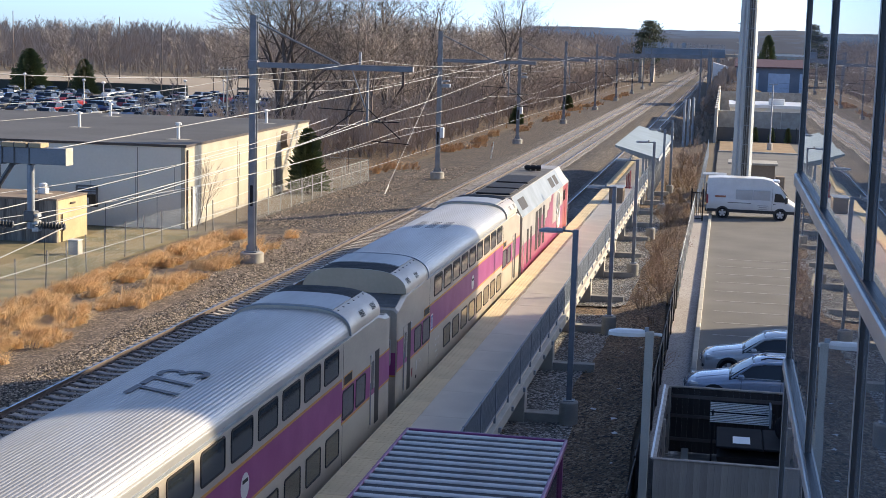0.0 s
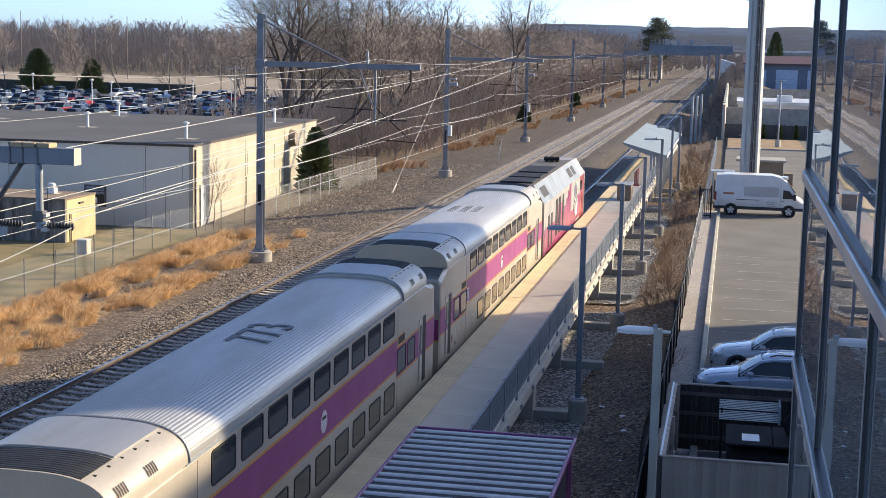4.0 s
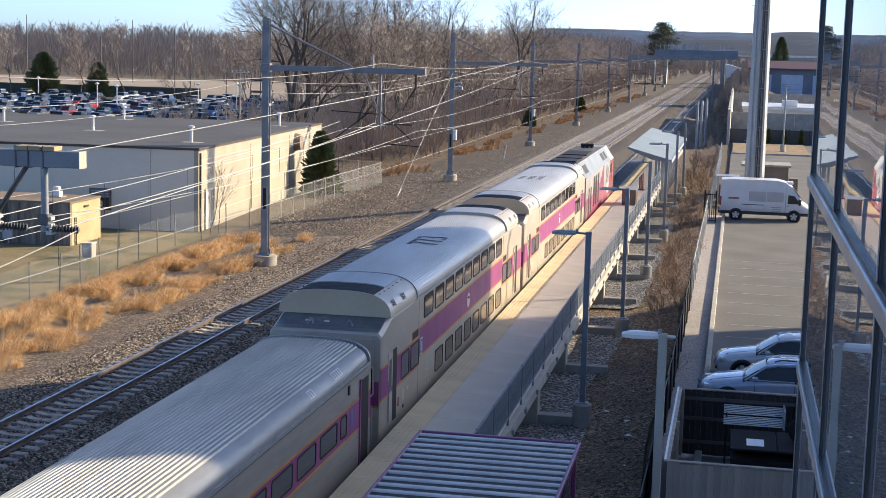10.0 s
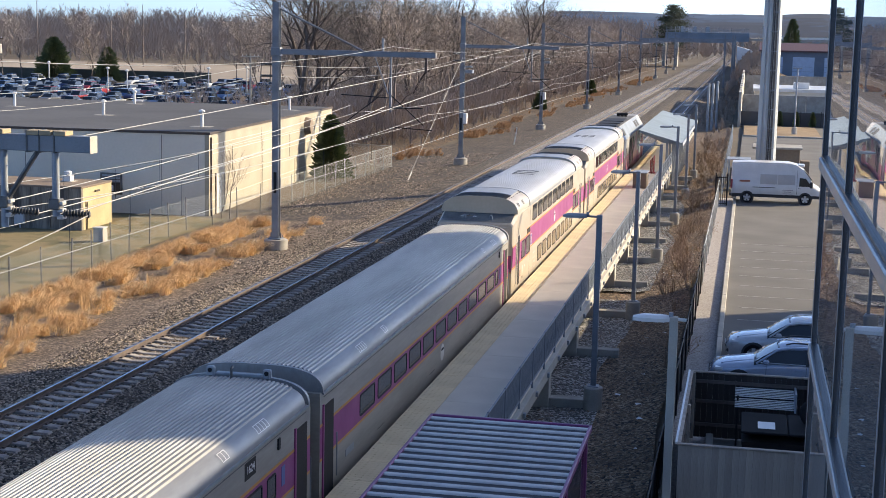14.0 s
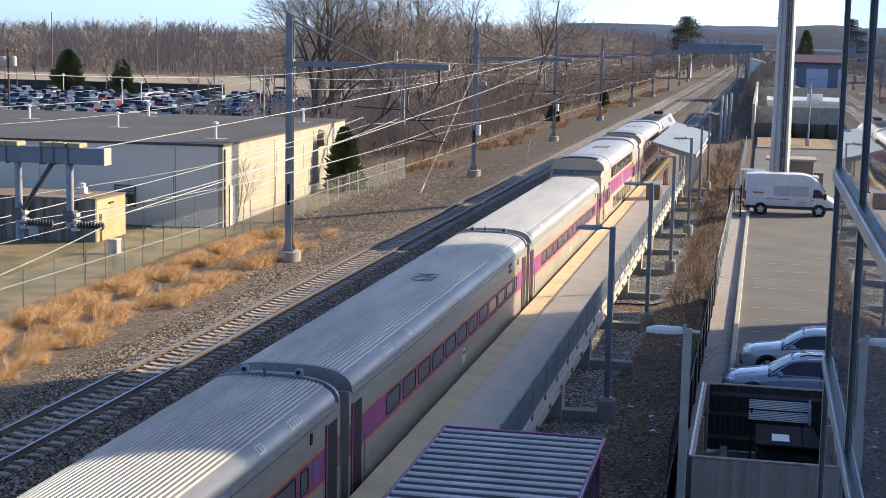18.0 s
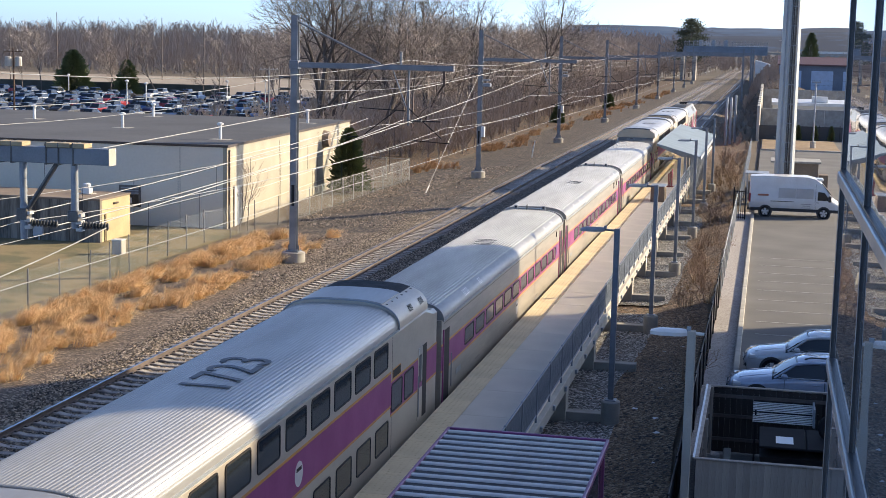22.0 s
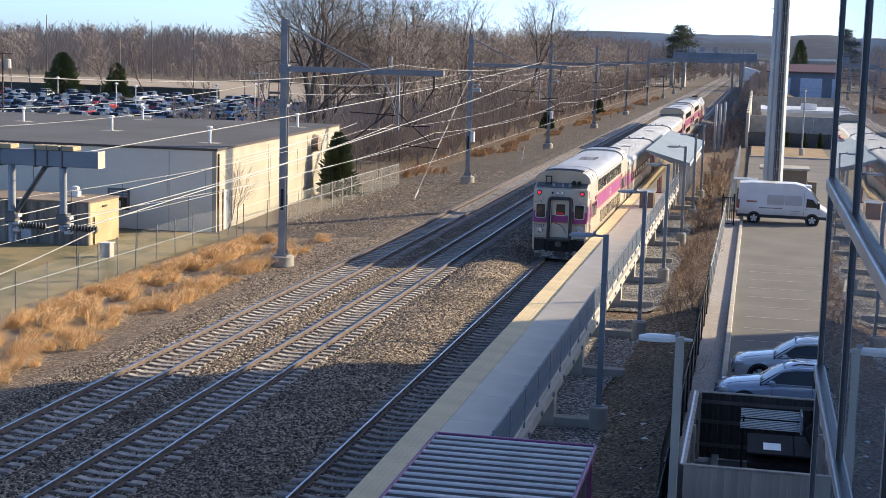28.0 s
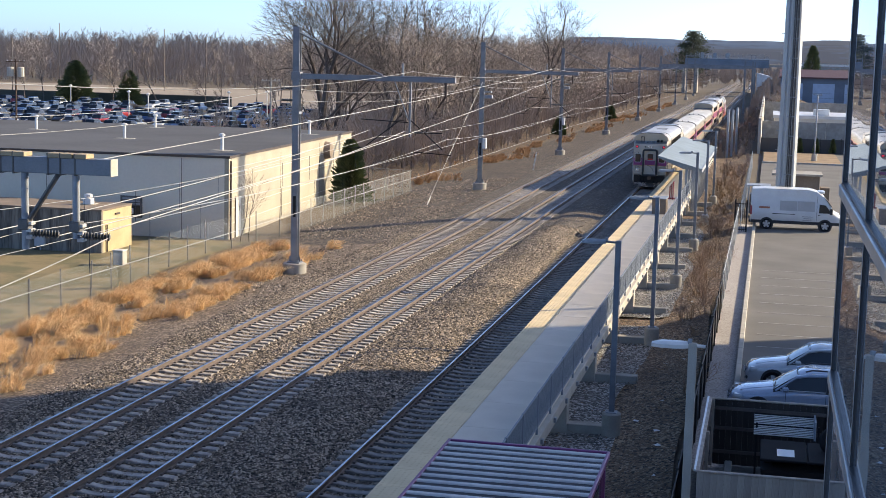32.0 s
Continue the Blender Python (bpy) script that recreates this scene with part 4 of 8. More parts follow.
            part("grab_rail", Geo().tube([(lo, y - 0.09, 1.89), (hi, y - 0.09, 1.89)], 0.026, 6).tube([(lo, y, 1.89), (lo, y - 0.1, 1.89)], 0.02, 5).tube([(hi, y, 1.89), (hi, y - 0.1, 1.89)], 0.02, 5), M["chrome"], e)
            part("step", Geo().box(lo, hi, y - 0.14, y, 1.24, 1.30, 0.015), M["stainless"], e)
            part("step", Geo().box(lo, hi, y - 0.10, y, 1.10, 1.15, 0.015), M["steel_dark"], e)
            part("corner_rail", Geo().tube([(x * 1.2, y - 0.1, 0.85), (x * 1.2, y - 0.1, 1.97), (x * 1.2, y, 1.97)], 0.035, 7), M["stainless"], e)
        hb = part("headlight", Geo().box(-0.24, 0.20, y - 0.10, y, 3.50, 3.74, 0.03), M["stainless"], e)
        for x in (-0.13, 0.09):
            part("lens_ring", Geo().tube([(x, y - 0.09, 3.62), (x, y - 0.118, 3.62)], 0.10, 16), M["chrome"], hb)
            part("lens", Geo().tube([(x, y - 0.11, 3.62), (x, y - 0.13, 3.62)], [0.07, 0.045], 14), M["lens_glass"], hb)
        part("camera_dome", Geo().tube([(-0.45, y - 0.02, 3.62), (-0.45, y - 0.10, 3.62)], 0.06, 12), M["black"], e)
        part("car_number", text_mesh("car_number", "1723", 0.23, M["black"]), None, e, at=pose(-1.08, y - 0.042, 1.79, 90))
        # end deck with horns, antenna frame and vents
        fm = Geo()
        for b in ((-0.92, -0.88), (-0.64, -0.60)):
            fm.box(b[0], b[1], 1.15, 1.25, 3.95, 4.5)
        fm.box(-0.92, -0.60, 1.15, 1.25, 4.45, 4.5)
        part("antenna_frame", fm, M["black"], car)
        hn = part("horn", Geo().tube([(0.65, 0.92, 4.16), (0.65, 1.3, 4.22)], [0.13, 0.06], 10), M["black"], car)
        part("horn", Geo().tube([(0.95, 0.92, 4.16), (0.95, 1.3, 4.22)], [0.12, 0.06], 10), M["black"], car)
        for x in (-0.45, 0.05, 0.42):
            part("deck_vent", Geo().tube([(x, 1.0, 3.92), (x, 1.05, 4.12)], [0.09, 0.05], 8), M["steel_grey"], car)
        # step plate, coupler and plough below
        pl = [(-1.34, -0.1, 0.08), (-0.5, -0.32, 0.05), (0.5, -0.32, 0.05), (1.34, -0.1, 0.08), (1.34, -0.02, 0.52), (0.4, -0.14, 0.42), (-0.4, -0.14, 0.42), (-1.34, -0.02, 0.52)]
        part("pilot", Geo().loft([[(x, Y0 + yy, z) for x, yy, z in pl], [(x, Y0 + yy + 0.08, z) for x, yy, z in pl]]), M["plough"], car, "worn grey plough plate under the end")
        part("buffer_beam", Geo().box(-1.38, 1.38, Y0 - 0.07, Y0 + 0.02, 0.4, 1.08, 0.02), M["black"], car, "black end beam")
        part("coupler", Geo().box(-0.16, 0.16, Y0 - 0.55, Y0 + 0.2, 0.72, 1.0, 0.04), M["rail_side"], car)
        for x in (-0.75, -0.45, 0.45, 0.8):
            part("hose", Geo().tube([(x, Y0 - 0.12, 0.95), (x, Y0 - 0.32, 0.6), (x * 0.8, Y0 - 0.34, 0.42)], 0.03, 6), M["rubber"], car)
    if number:
        part("roof_number", text_mesh("roof_number", number, 1.5, M["ink"]), None, car, "dark painted roof number", at=pose(0.2, 12.55, 4.742, 0, 0, 90))
    elif not cab:
        for i in range(3):
            for k in range(6):
                part("worn_mark", Geo().box(-0.62 + 0.45 * i, -0.32 + 0.45 * i, 12.0 + 0.34 * k + 0.1 * i, 12.2 + 0.34 * k + 0.1 * i, 4.722, 4.732 - 0.004 * abs(i - 1)), M["worn_ink"], car)
    part("underframe", Geo().box(-1.3, 1.3, Y0 + 0.3, L - 0.3, 0.4, 0.6), M["black"], car)
    trucks(car, (2.6, L - 2.6))
    return car


def coach(name, label, number="", plate=""):
    car = thing(name, label, "train car", group="train cars")
    L = CAR
    rr = ribbed(1.49, 3.42, 3.92, 0.095, 0.032, 1.25)
    low = [(-1.44, 0.75), (1.44, 0.75), (1.5, 0.95), (1.5, 3.3), (1.49, 3.44), (-1.49, 3.44), (-1.5, 3.3), (-1.5, 0.95)]
    part("body", Geo().extrude(low, 0.1, L - 0.1), M["stainless_coach"], car, "pale metal side shell", smooth=True)
    part("roof", Geo().loft([[(x, y, z) for x, z in rr] for y in (0.45, L - 0.45)]), M["roof_coach"], car, "weathered ribbed metal roof")
    hoop = arc_roof(1.53, 3.42, 3.97, 40)
    for y in (0.28, L - 0.28):
        part("end_hoop", Geo().loft([[(x, yy, z) for x, z in hoop] for yy in (y - 0.05, y + 0.05)]), M["roof_coach"], car, "grey end frame of the roof", smooth=True)
    if number:
        for k in (-1, 1):
            lug = part("lift_lug", Geo().box(k * 0.62 - 0.09, k * 0.62 + 0.09, L - 0.36, L - 0.24, 3.9, 4.12, 0.03), M["steel_grey"], car)
            part("lug_eye", Geo().tube([(k * 0.62, L - 0.38, 4.04), (k * 0.62, L - 0.22, 4.04)], 0.05, 8), M["black"], lug)
        part("lift_bar", Geo().box(-0.5, 0.5, L - 0.36, L - 0.2, 3.95, 4.0, 0.01), M["steel_grey"], car)
        part("vent_pipe", Geo().tube([(-0.1, L - 0.5, 3.92), (-0.1, L - 0.5, 4.14), (-0.1, L - 0.42, 4.16)], 0.03, 6), M["steel_dark"], car)
    for side in (-1, 1):
        for a, b, z0, z1, mt in ((0.12, L - 0.12, 1.98, 2.68, "purple"), (0.12, L - 0.12, 1.92, 1.98, "yellow"), (0.12, L - 0.12, 2.68, 2.74, "yellow")):
            part("colour_band" if mt == "purple" else "band_edge", side_panel(a, b, z0, z1, side), M[mt], car, "purple painted band" if mt == "purple" else "thin yellow stripe")
        for k in range(11):
            y = 3.4 + 1.72 * k
            window(car, y, y + 1.42, 2.08, 2.62, side, name="window")
        window(car, 22.3, 22.85, 2.08, 2.62, side)
        part("access_sign", side_panel(23.2, 23.42, 2.2, 2.6, side, 0.012), M["sign_blue"], car, "small blue and white access sign")
        badge(car, 13.0, 1.62, side)
        part("gutter", Geo().box(min(side * 1.49, side * 1.53), max(side * 1.49, side * 1.53), 0.3, L - 0.3, 3.38, 3.43), M["steel_grey"], car)
        for y in (0.35, L - 1.15):
            # black panel stands for the shade inside the open doorway
            d = part("door", side_panel(y, y + 0.8, 1.0, 3.1, side, 0.010), M["black"], car, "open vestibule doorway, its inner shade a flat black panel")
            part("door_post", side_panel(y - 0.06, y + 0.02, 1.0, 3.15, side, 0.03), M["purple"], d)
            part("grab_rail", Geo().tube([(side * 1.56, y + 0.9, 1.3), (side * 1.56, y + 0.9, 2.3)], 0.018, 6), M["steel_grey"], d)
        for y, bars in ((3.5, 4), (5.9, 2), (20.0, 2), (21.9, 4)):
            # pale stencilled frames on the smooth cove of the roof
            v = Geo()
            cove = lambda q: (side * 1.512 * math.cos(radians(q)) ** 0.62, 3.432 + 0.506 * math.sin(radians(q)) ** 0.8)
            w = 0.16 * bars
            for k in range(bars + 1):
                yy = y + 0.16 * k
                v.sheet([[(cove(q)[0], yy + d, cove(q)[1]) for q in (16, 22, 28, 34)] for d in (0, 0.03)])
            for q in (16, 33):
                v.sheet([[(cove(q)[0], y, cove(q)[1]), (cove(q)[0], y + w, cove(q)[1])], [(cove(q + 1.5)[0], y, cove(q + 1.5)[1]), (cove(q + 1.5)[0], y + w, cove(q + 1.5)[1])]])
            part("stencil_mark", v, M["white"], car, "white stencilled frame")
        part("number_plate", side_panel(2.2, 2.9, 1.45, 1.62, side, 0.008), M["steel_grey"], car)
        part("seam", Geo().box(min(side * 1.475, side * 1.508), max(side * 1.475, side * 1.508), 0.4, L - 0.4, 3.30, 3.318), M["steel_dark"], car)
        part("side_lamp", side_panel(22.95, 23.07, 3.02, 3.24, side, 0.03), M["black"], car)
        for k in range(3):
            part("hatch_seam", side_panel(5.2 + 6.1 * k, 5.9 + 6.1 * k, 1.30, 1.315, side, 0.006), M["steel_dark"], car)
        if plate:
            pl = part("plate", side_panel(L - 4.2, L - 3.6, 2.95, 3.28, side, 0.01), M["black"], car, "dark plate with white numerals")
            part("plate_number", text_mesh("plate_number", plate, 0.22, M["white"]), None, pl, at=pose(side * 1.513, L - 3.9, 3.115, 90, 0, 90 * side))
    for s, y in ((-1, 0.1), (1, L - 0.1)):
        y0, y1 = (y - 0.28, y) if s < 0 else (y, y + 0.28)
        fr = Geo()
        for b in ((-0.62, -0.48, 1.05, 3.1), (0.48, 0.62, 1.05, 3.1), (-0.62, 0.62, 3.05, 3.2)):
            fr.box(b[0], b[1], y0, y1, b[2], b[3], 0.03)
        part("diaphragm", fr, M["rubber"], car, "black rubber gangway frame")
    part("underframe", Geo().box(-1.3, 1.3, 0.6, L - 0.6, 0.45, 0.76), M["black"], car)
    if number:
        part("roof_number", text_mesh("roof_number", number, 1.05, M["ink"]), None, car, "dark painted roof number", at=pose(0.22, 13.3, 3.955, 0, 0, 90))
    part("equipment_box", Geo().box(-1.35, 1.35, 8.5, 12.5, 0.35, 0.78, 0.05), M["black"], car)
    trucks(car, (3.0, L - 3.0))
    return car


def locomotive():
    car = thing("locomotive", "white and magenta diesel locomotive with dark roof hatches", "locomotive", group="train cars")
    L = 21.3
    prof = [(-1.5, 0.9), (1.5, 0.9), (1.5, 3.62), (0.95, 4.52), (-0.95, 4.52), (-1.5, 3.62)]
    body = Geo().loft([[(x, y, z) for x, z in prof] for y in (0.25, L - 1.9)] + [[(x * 0.96, L - 1.0, min(z, 4.25)) for x, z in prof], [(x * 0.86, L - 0.1, min(z, 2.5)) for x, z in prof]])
    part("body", body, M["loco_white"], car, "off-white painted body")
    for side in (-1, 1):
        x = (1.5, 1.506) if side > 0 else (-1.506, -1.5)
        for a, b, z0, z1 in ((0.3, 5.4, 0.95, 2.35), (5.4, 8.6, 0.95, 3.0), (8.6, 12.2, 0.95, 2.35), (12.2, 15.0, 0.95, 2.0), (15.0, 17.0, 1.3, 2.6)):
            part("colour_block", Geo().box(x[0], x[1], a, b, z0, z1), M["pink"], car, "magenta paint block")
        part("nose_block", Geo().box(x[0], x[1], 17.0, L - 1.9, 0.95, 3.6), M["red"], car, "red painted cab side")
        for k, (a, b, z0, z1) in enumerate(((2.0, 2.5, 1.3, 2.9), (3.2, 3.7, 1.3, 2.9), (5.0, 5.9, 1.5, 3.4), (6.3, 7.2, 1.5, 3.4), (8.0, 8.6, 1.5, 3.4))):
            part("side_grille", Geo().box(min(side * 1.5, side * 1.514), max(side * 1.5, side * 1.514), a, b, z0, z1), M["black"], car, "dark radiator grille")
        ring = Geo()
        ring.tube([(side * 1.512, 14.4 + 0.55 * math.cos(q), 2.55 + 0.95 * math.sin(q)) for q in (math.tau * k / 20 for k in range(21))], 0.09, 5)
        part("paint_ring", ring, M["white"], car, "white painted ring")
        for k in range(4):
            part("colour_block", Geo().box(min(side * 1.5, side * 1.508), max(side * 1.5, side * 1.508), 9.0 + 0.8 * k, 9.8 + 0.8 * k, 2.35, 2.35 + 0.32 * (k + 1)), M["pink"], car, "magenta paint block")
        part("sill_band", Geo().box(min(side * 1.5, side * 1.511), max(side * 1.5, side * 1.511), 0.3, L - 2.0, 0.92, 1.06), M["yellow"], car)
        window(car, L - 4.2, L - 3.4, 2.75, 3.35, side, x=1.506)
        d = part("cab_door", side_panel(L - 3.2, L - 2.5, 1.3, 3.4, side, 0.012, 1.506), M["red"], car)
        for y in (0.5, L - 2.4):
            part("grab_rail", Geo().tube([(side * 1.56, y, 1.1), (side * 1.56, y, 2.6)], 0.02, 6), M["white"], car)
        # sloping roof panels, with dark louvres
        for a, b in ((1.2, 3.2), (12.6, 14.2), (14.6, 15.9)):
            m = Geo()
            p0, p1 = Vector((side * 1.36, 0, 3.86)), Vector((side * 1.08, 0, 4.32))
            n = Vector((side * 0.85, 0, 0.52)) * 0.012
            m.add([tuple(p0 + n + Vector((0, a, 0))), tuple(p0 + n + Vector((0, b, 0))), tuple(p1 + n + Vector((0, b, 0))), tuple(p1 + n + Vector((0, a, 0)))], [(0, 1, 2, 3) if side > 0 else (3, 2, 1, 0)])
            part("louvre", m, M["black"], car)
        q = [Vector((side * 1.5, 0, 3.63)), Vector((side * 0.96, 0, 4.51))]
        n = Vector((side * 0.85, 0, 0.52)) * 0.006
        sl = Geo().add([tuple(q[0] + n + Vector((0, 0.3, 0))), tuple(q[0] + n + Vector((0, 17.0, 0))), tuple(q[1] + n + Vector((0, 17.0, 0))), tuple(q[1] + n + Vector((0, 0.3, 0)))], [(0, 1, 2, 3) if side > 0 else (3, 2, 1, 0)])
        part("roof_slope", sl, M["loco_slope"], car, "silver sloping roof panel, the sky's blue reflection in its colour")
    part("roof_deck", Geo().box(-0.93, 0.93, 0.4, 16.8, 4.52, 4.55), M["loco_roof"], car, "grey roof deck")
    for a, b in ((1.0, 3.4), (3.9, 6.3), (7.0, 11.0)):
        part("roof_hatch", Geo().box(-0.8, 0.8, a, b, 4.55, 4.63, 0.03), M["black"], car, "dark roof radiator hatch")
    for k in range(3):
        part("exhaust", Geo().tube([(-0.3 + 0.3 * k, 15.2, 4.54), (-0.3 + 0.3 * k, 15.2, 4.85)], 0.13, 10), M["black"], car)
    part("horn", Geo().tube([(-0.4, 14.6, 4.75), (0.5, 14.6, 4.78)], 0.1, 8), M["black"], car)
    part("end_wall", Geo().box(-1.35, 1.35, 0.16, 0.25, 0.9, 3.6), M["black"], car)
    part("fuel_tank", Geo().box(-1.35, 1.35, 7.5, 13.5, 0.3, 0.95, 0.1), M["black"], car)
    trucks(car, (4.2, L - 4.2))
    return car


M["sign_blue"] = plain("blue_sign_enamel", (0.08, 0.16, 0.42), 0.4)
M["intake"] = mat("dark_intake_mesh", (0.075, 0.072, 0.068), (0.05, 0.048, 0.046), 0.6, 0.4, 2, 30, 0.1)
M["hood_face"] = mat("warm_brushed_steel", (0.62, 0.485, 0.345), (0.55, 0.43, 0.30), 0.5, 0.1, 0.7, 9, 0.02)
# matte blue-grey puts the slope's sky reflection into its colour
M["loco_slope"] = mat("sky_tinted_roof_slope", (0.185, 0.225, 0.275), (0.145, 0.178, 0.22), 0.6, 0.1, 0.8, 9, 0.02)
M["tail"] = glow("lit_red_lamp", (1.0, 0.012, 0.04), 0.6)
M["sign_glow"] = glow("dim_red_sign", (0.30, 0.012, 0.018), 0.12)
M["window_rim"] = plain("pale_metal_rim", (0.62, 0.60, 0.57), 0.4, 0.3)
M["chrome"] = plain("chromed_metal", (0.72, 0.72, 0.72), 0.18, 0.9)
M["lens_glass"] = pane_glass("clear_lamp_lens", (0.75, 0.75, 0.72), 0.08)
M["gangway"] = mat("worn_black_rubber", (0.045, 0.047, 0.052), (0.025, 0.026, 0.03), 0.7, 0, 2, 20, 0.1)
M["deck_plate"] = mat("dark_shiny_steel", (0.26, 0.29, 0.33), (0.18, 0.20, 0.235), 0.3, 0.7, 1.5, 12, 0.03)
M["plough"] = mat("scuffed_plough_steel", (0.42, 0.37, 0.33), (0.05, 0.045, 0.042), 0.7, 0.1, 1.6, 14, 0.1, mix=(0.42, 0.58))
M["worn_ink"] = plain("faded_grey_paint", (0.24, 0.245, 0.25), 0.6)
M["ink"] = plain("dark_grey_paint", (0.15, 0.16, 0.175), 0.6)
M["stainless_coach"] = mat("dull_coach_metal", (0.37, 0.34, 0.295), (0.30, 0.275, 0.24), 0.45, 0.15, 1.2, 9, 0.03, stretch=(1, 0.25, 2))
M["steel_dark"] = mat("dark_steel", (0.16, 0.155, 0.15), (0.10, 0.10, 0.10), 0.5, 0.4)
M["loco_white"] = mat("off_white_paint", (0.37, 0.35, 0.325), (0.30, 0.285, 0.265), 0.45, 0, 1, 12, 0.02)
M["loco_roof"] = mat("sooty_grey_roof", (0.16, 0.155, 0.15), (0.10, 0.095, 0.09), 0.7, 0.2)
CARS = [
    (bilevel("bilevel_cab_car", "two-level stainless steel cab car with purple band and red tail lamps", "1723", True), 0.0),
    (coach("coach", "single-level silver coach with purple band, roof number 610", "610"), PITCH),
    (coach("coach", "single-level silver coach with purple band, roof number 624", "624", "1624"), PITCH * 2),
    (coach("coach", "single-level silver coach with purple window band"), PITCH * 3),
    (bilevel("bilevel_coach", "two-level stainless steel coach with purple band and dark windows", "773"), PITCH * 4),
    (bilevel("bilevel_coach", "two-level stainless steel coach with purple band and dark windows"), PITCH * 5),
    (locomotive(), PITCH * 6),
]

# ---- overhead line: masts with arms, and the wires ----
MASTS = [(-24.05, 73.1), (-24.65, 126.7), (-24.8, 178.4), (-25.1, 233.0), (-25.3, 292.0), (-25.6, 352.0), (-25.8, 415.0), (-26.2, 475.0), (-26.8, 535.0)]


def h_beam(g, x, y, z0, z1, w=0.36, d=0.36, t=0.03):
    """One rolled H-section."""
    a, b, c = w / 2, d / 2, t / 2
    o = [(-a, -b), (a, -b), (a, -b + t), (c, -b + t), (c, b - t), (a, b - t), (a, b), (-a, b), (-a, b - t), (-c, b - t), (-c, -b + t), (-a, -b + t)]
    return g.loft([[(x + p, y + q, z) for p, q in o] for z in (z0, z1)])


def insulator(g, a, b, n=7, r=0.09):
    a, b = Vector(a), Vector(b)
    pts, rad = [], []
    for k in range(n * 2 + 1):
        pts.append(a.lerp(b, k / (n * 2)))
        rad.append(r if k % 2 else r * 0.45)
    g.tube(pts, rad, 8)
    return g


def catenary_mast(detail=True):
    m = thing("catenary_mast", "tall blue-grey steel overhead line mast with side arm", "mast", group="overhead line masts")
    part("footing", Geo().tube([(0, 0, -0.9), (0, 0, 0.12), (0, 0, 0.16)], [0.62, 0.62, 0.56], 14), M["concrete"], m, "round concrete footing", smooth=True)
    part("base_plate", Geo().box(-0.34, 0.34, -0.34, 0.34, 0.16, 0.22).box(-0.3, 0.3, -0.02, 0.02, 0.2, 0.5), M["pole_dark"], m)
    for x, y in ((-0.28, -0.28), (0.28, -0.28), (-0.28, 0.28), (0.28, 0.28)):
        part("bolt", Geo().tube([(x, y, 0.2), (x, y, 0.34)], 0.03, 6), M["steel_grey"], m)
    part("column", h_beam(Geo(), 0, 0, 0.2, 12.5), M["mast_blue"], m)
    a = part("arm", Geo().box(0.2, 8.45, -0.13, 0.13, 9.82, 10.1, 0.01), M["mast_blue"], m, "long horizontal steel arm")
    part("arm_clamp", Geo().box(-0.24, 0.24, -0.22, 0.22, 9.75, 10.18, 0.01), M["mast_blue"], a)
    part("stay", Geo().tube([(0.1, 0, 12.2), (4.6, 0, 10.1)], 0.06, 6), M["mast_blue"], m)
    for xo, zz in ((6.1, 7.0),):
        d = part("drop_post", Geo().box(xo - 0.05, xo + 0.05, -0.05, 0.05, zz, 9.82, 0.008), M["mast_blue"], m)
        part("drop_stay", Geo().tube([(xo - 0.85, 0, 9.85), (xo - 0.12, 0, zz + 0.95)], 0.035, 5), M["steel_grey"], d)
        part("far_arm", Geo().tube([(xo - 0.1, 0, zz + 0.75), (xo - 2.6, 0, zz + 0.85)], 0.03, 5).tube([(xo - 0.6, 0, zz + 0.8), (xo - 2.3, 0, zz - 0.5)], 0.028, 5).tube([(xo - 1.9, 0, zz - 0.55), (xo - 3.3, 0, zz - 0.7)], 0.022, 5), M["black"], d)
        part("registration_arm", Geo().tube([(xo, 0, zz + 0.25), (xo + 1.7, 0, zz + 0.25)], 0.035, 6).tube([(xo, 0, zz + 0.9), (xo + 1.75, 0, zz - 0.6)], 0.03, 5).tube([(xo + 0.2, 0, zz - 0.75), (xo + 2.2, 0, zz - 0.85)], 0.025, 5), M["black"], d)
        part("insulator", insulator(Geo(), (xo + 0.1, 0, zz + 0.25), (xo + 0.75, 0, zz + 0.25)), M["steel_dark"], d)
    part("short_drop", Geo().box(7.9, 8.0, -0.05, 0.05, 9.1, 9.82), M["rail_side"], a)
    part("post_top", Geo().box(5.62, 5.72, -0.05, 0.05, 10.1, 10.75), M["steel_grey"], a)
    for z in (8.7, 9.3):
        part("feeder_insulator", insulator(Geo(), (-0.15, 0, z), (-0.85, 0, z)), M["steel_dark"], m)
    part("strap", Geo().box(-0.21, 0.21, -0.21, 0.21, 8.0, 8.12), M["mast_blue"], m)
    part("marker_plate", Geo().box(-0.08, 0.08, -0.2, -0.185, 2.6, 3.7), M["black"], m)
    return m


M["mast_blue"] = mat("blue_grey_mast_steel", (0.25, 0.265, 0.285), (0.185, 0.20, 0.22), 0.5, 0.25, 1.5, 25, 0.04)
mast = catenary_mast()
mast.matrix_basis = pose(MASTS[0][0], MASTS[0][1], 0)
for k, (x, y) in enumerate(MASTS[1:]):
    q = copy_thing(mast, pose(x, y, 0))
    if k < 2:
        part("cabinet", Geo().box(0.2, 0.5, -0.25, 0.25, 3.2, 4.1, 0.02), M["white"], q, "small pale switch box")
        part("balance_box", Geo().box(0.25, 0.95, -0.2, 0.2, 7.6, 7.9, 0.03).box(0.25, 0.85, -0.15, 0.15, 8.1, 8.25, 0.02), M["steel_grey"], q)

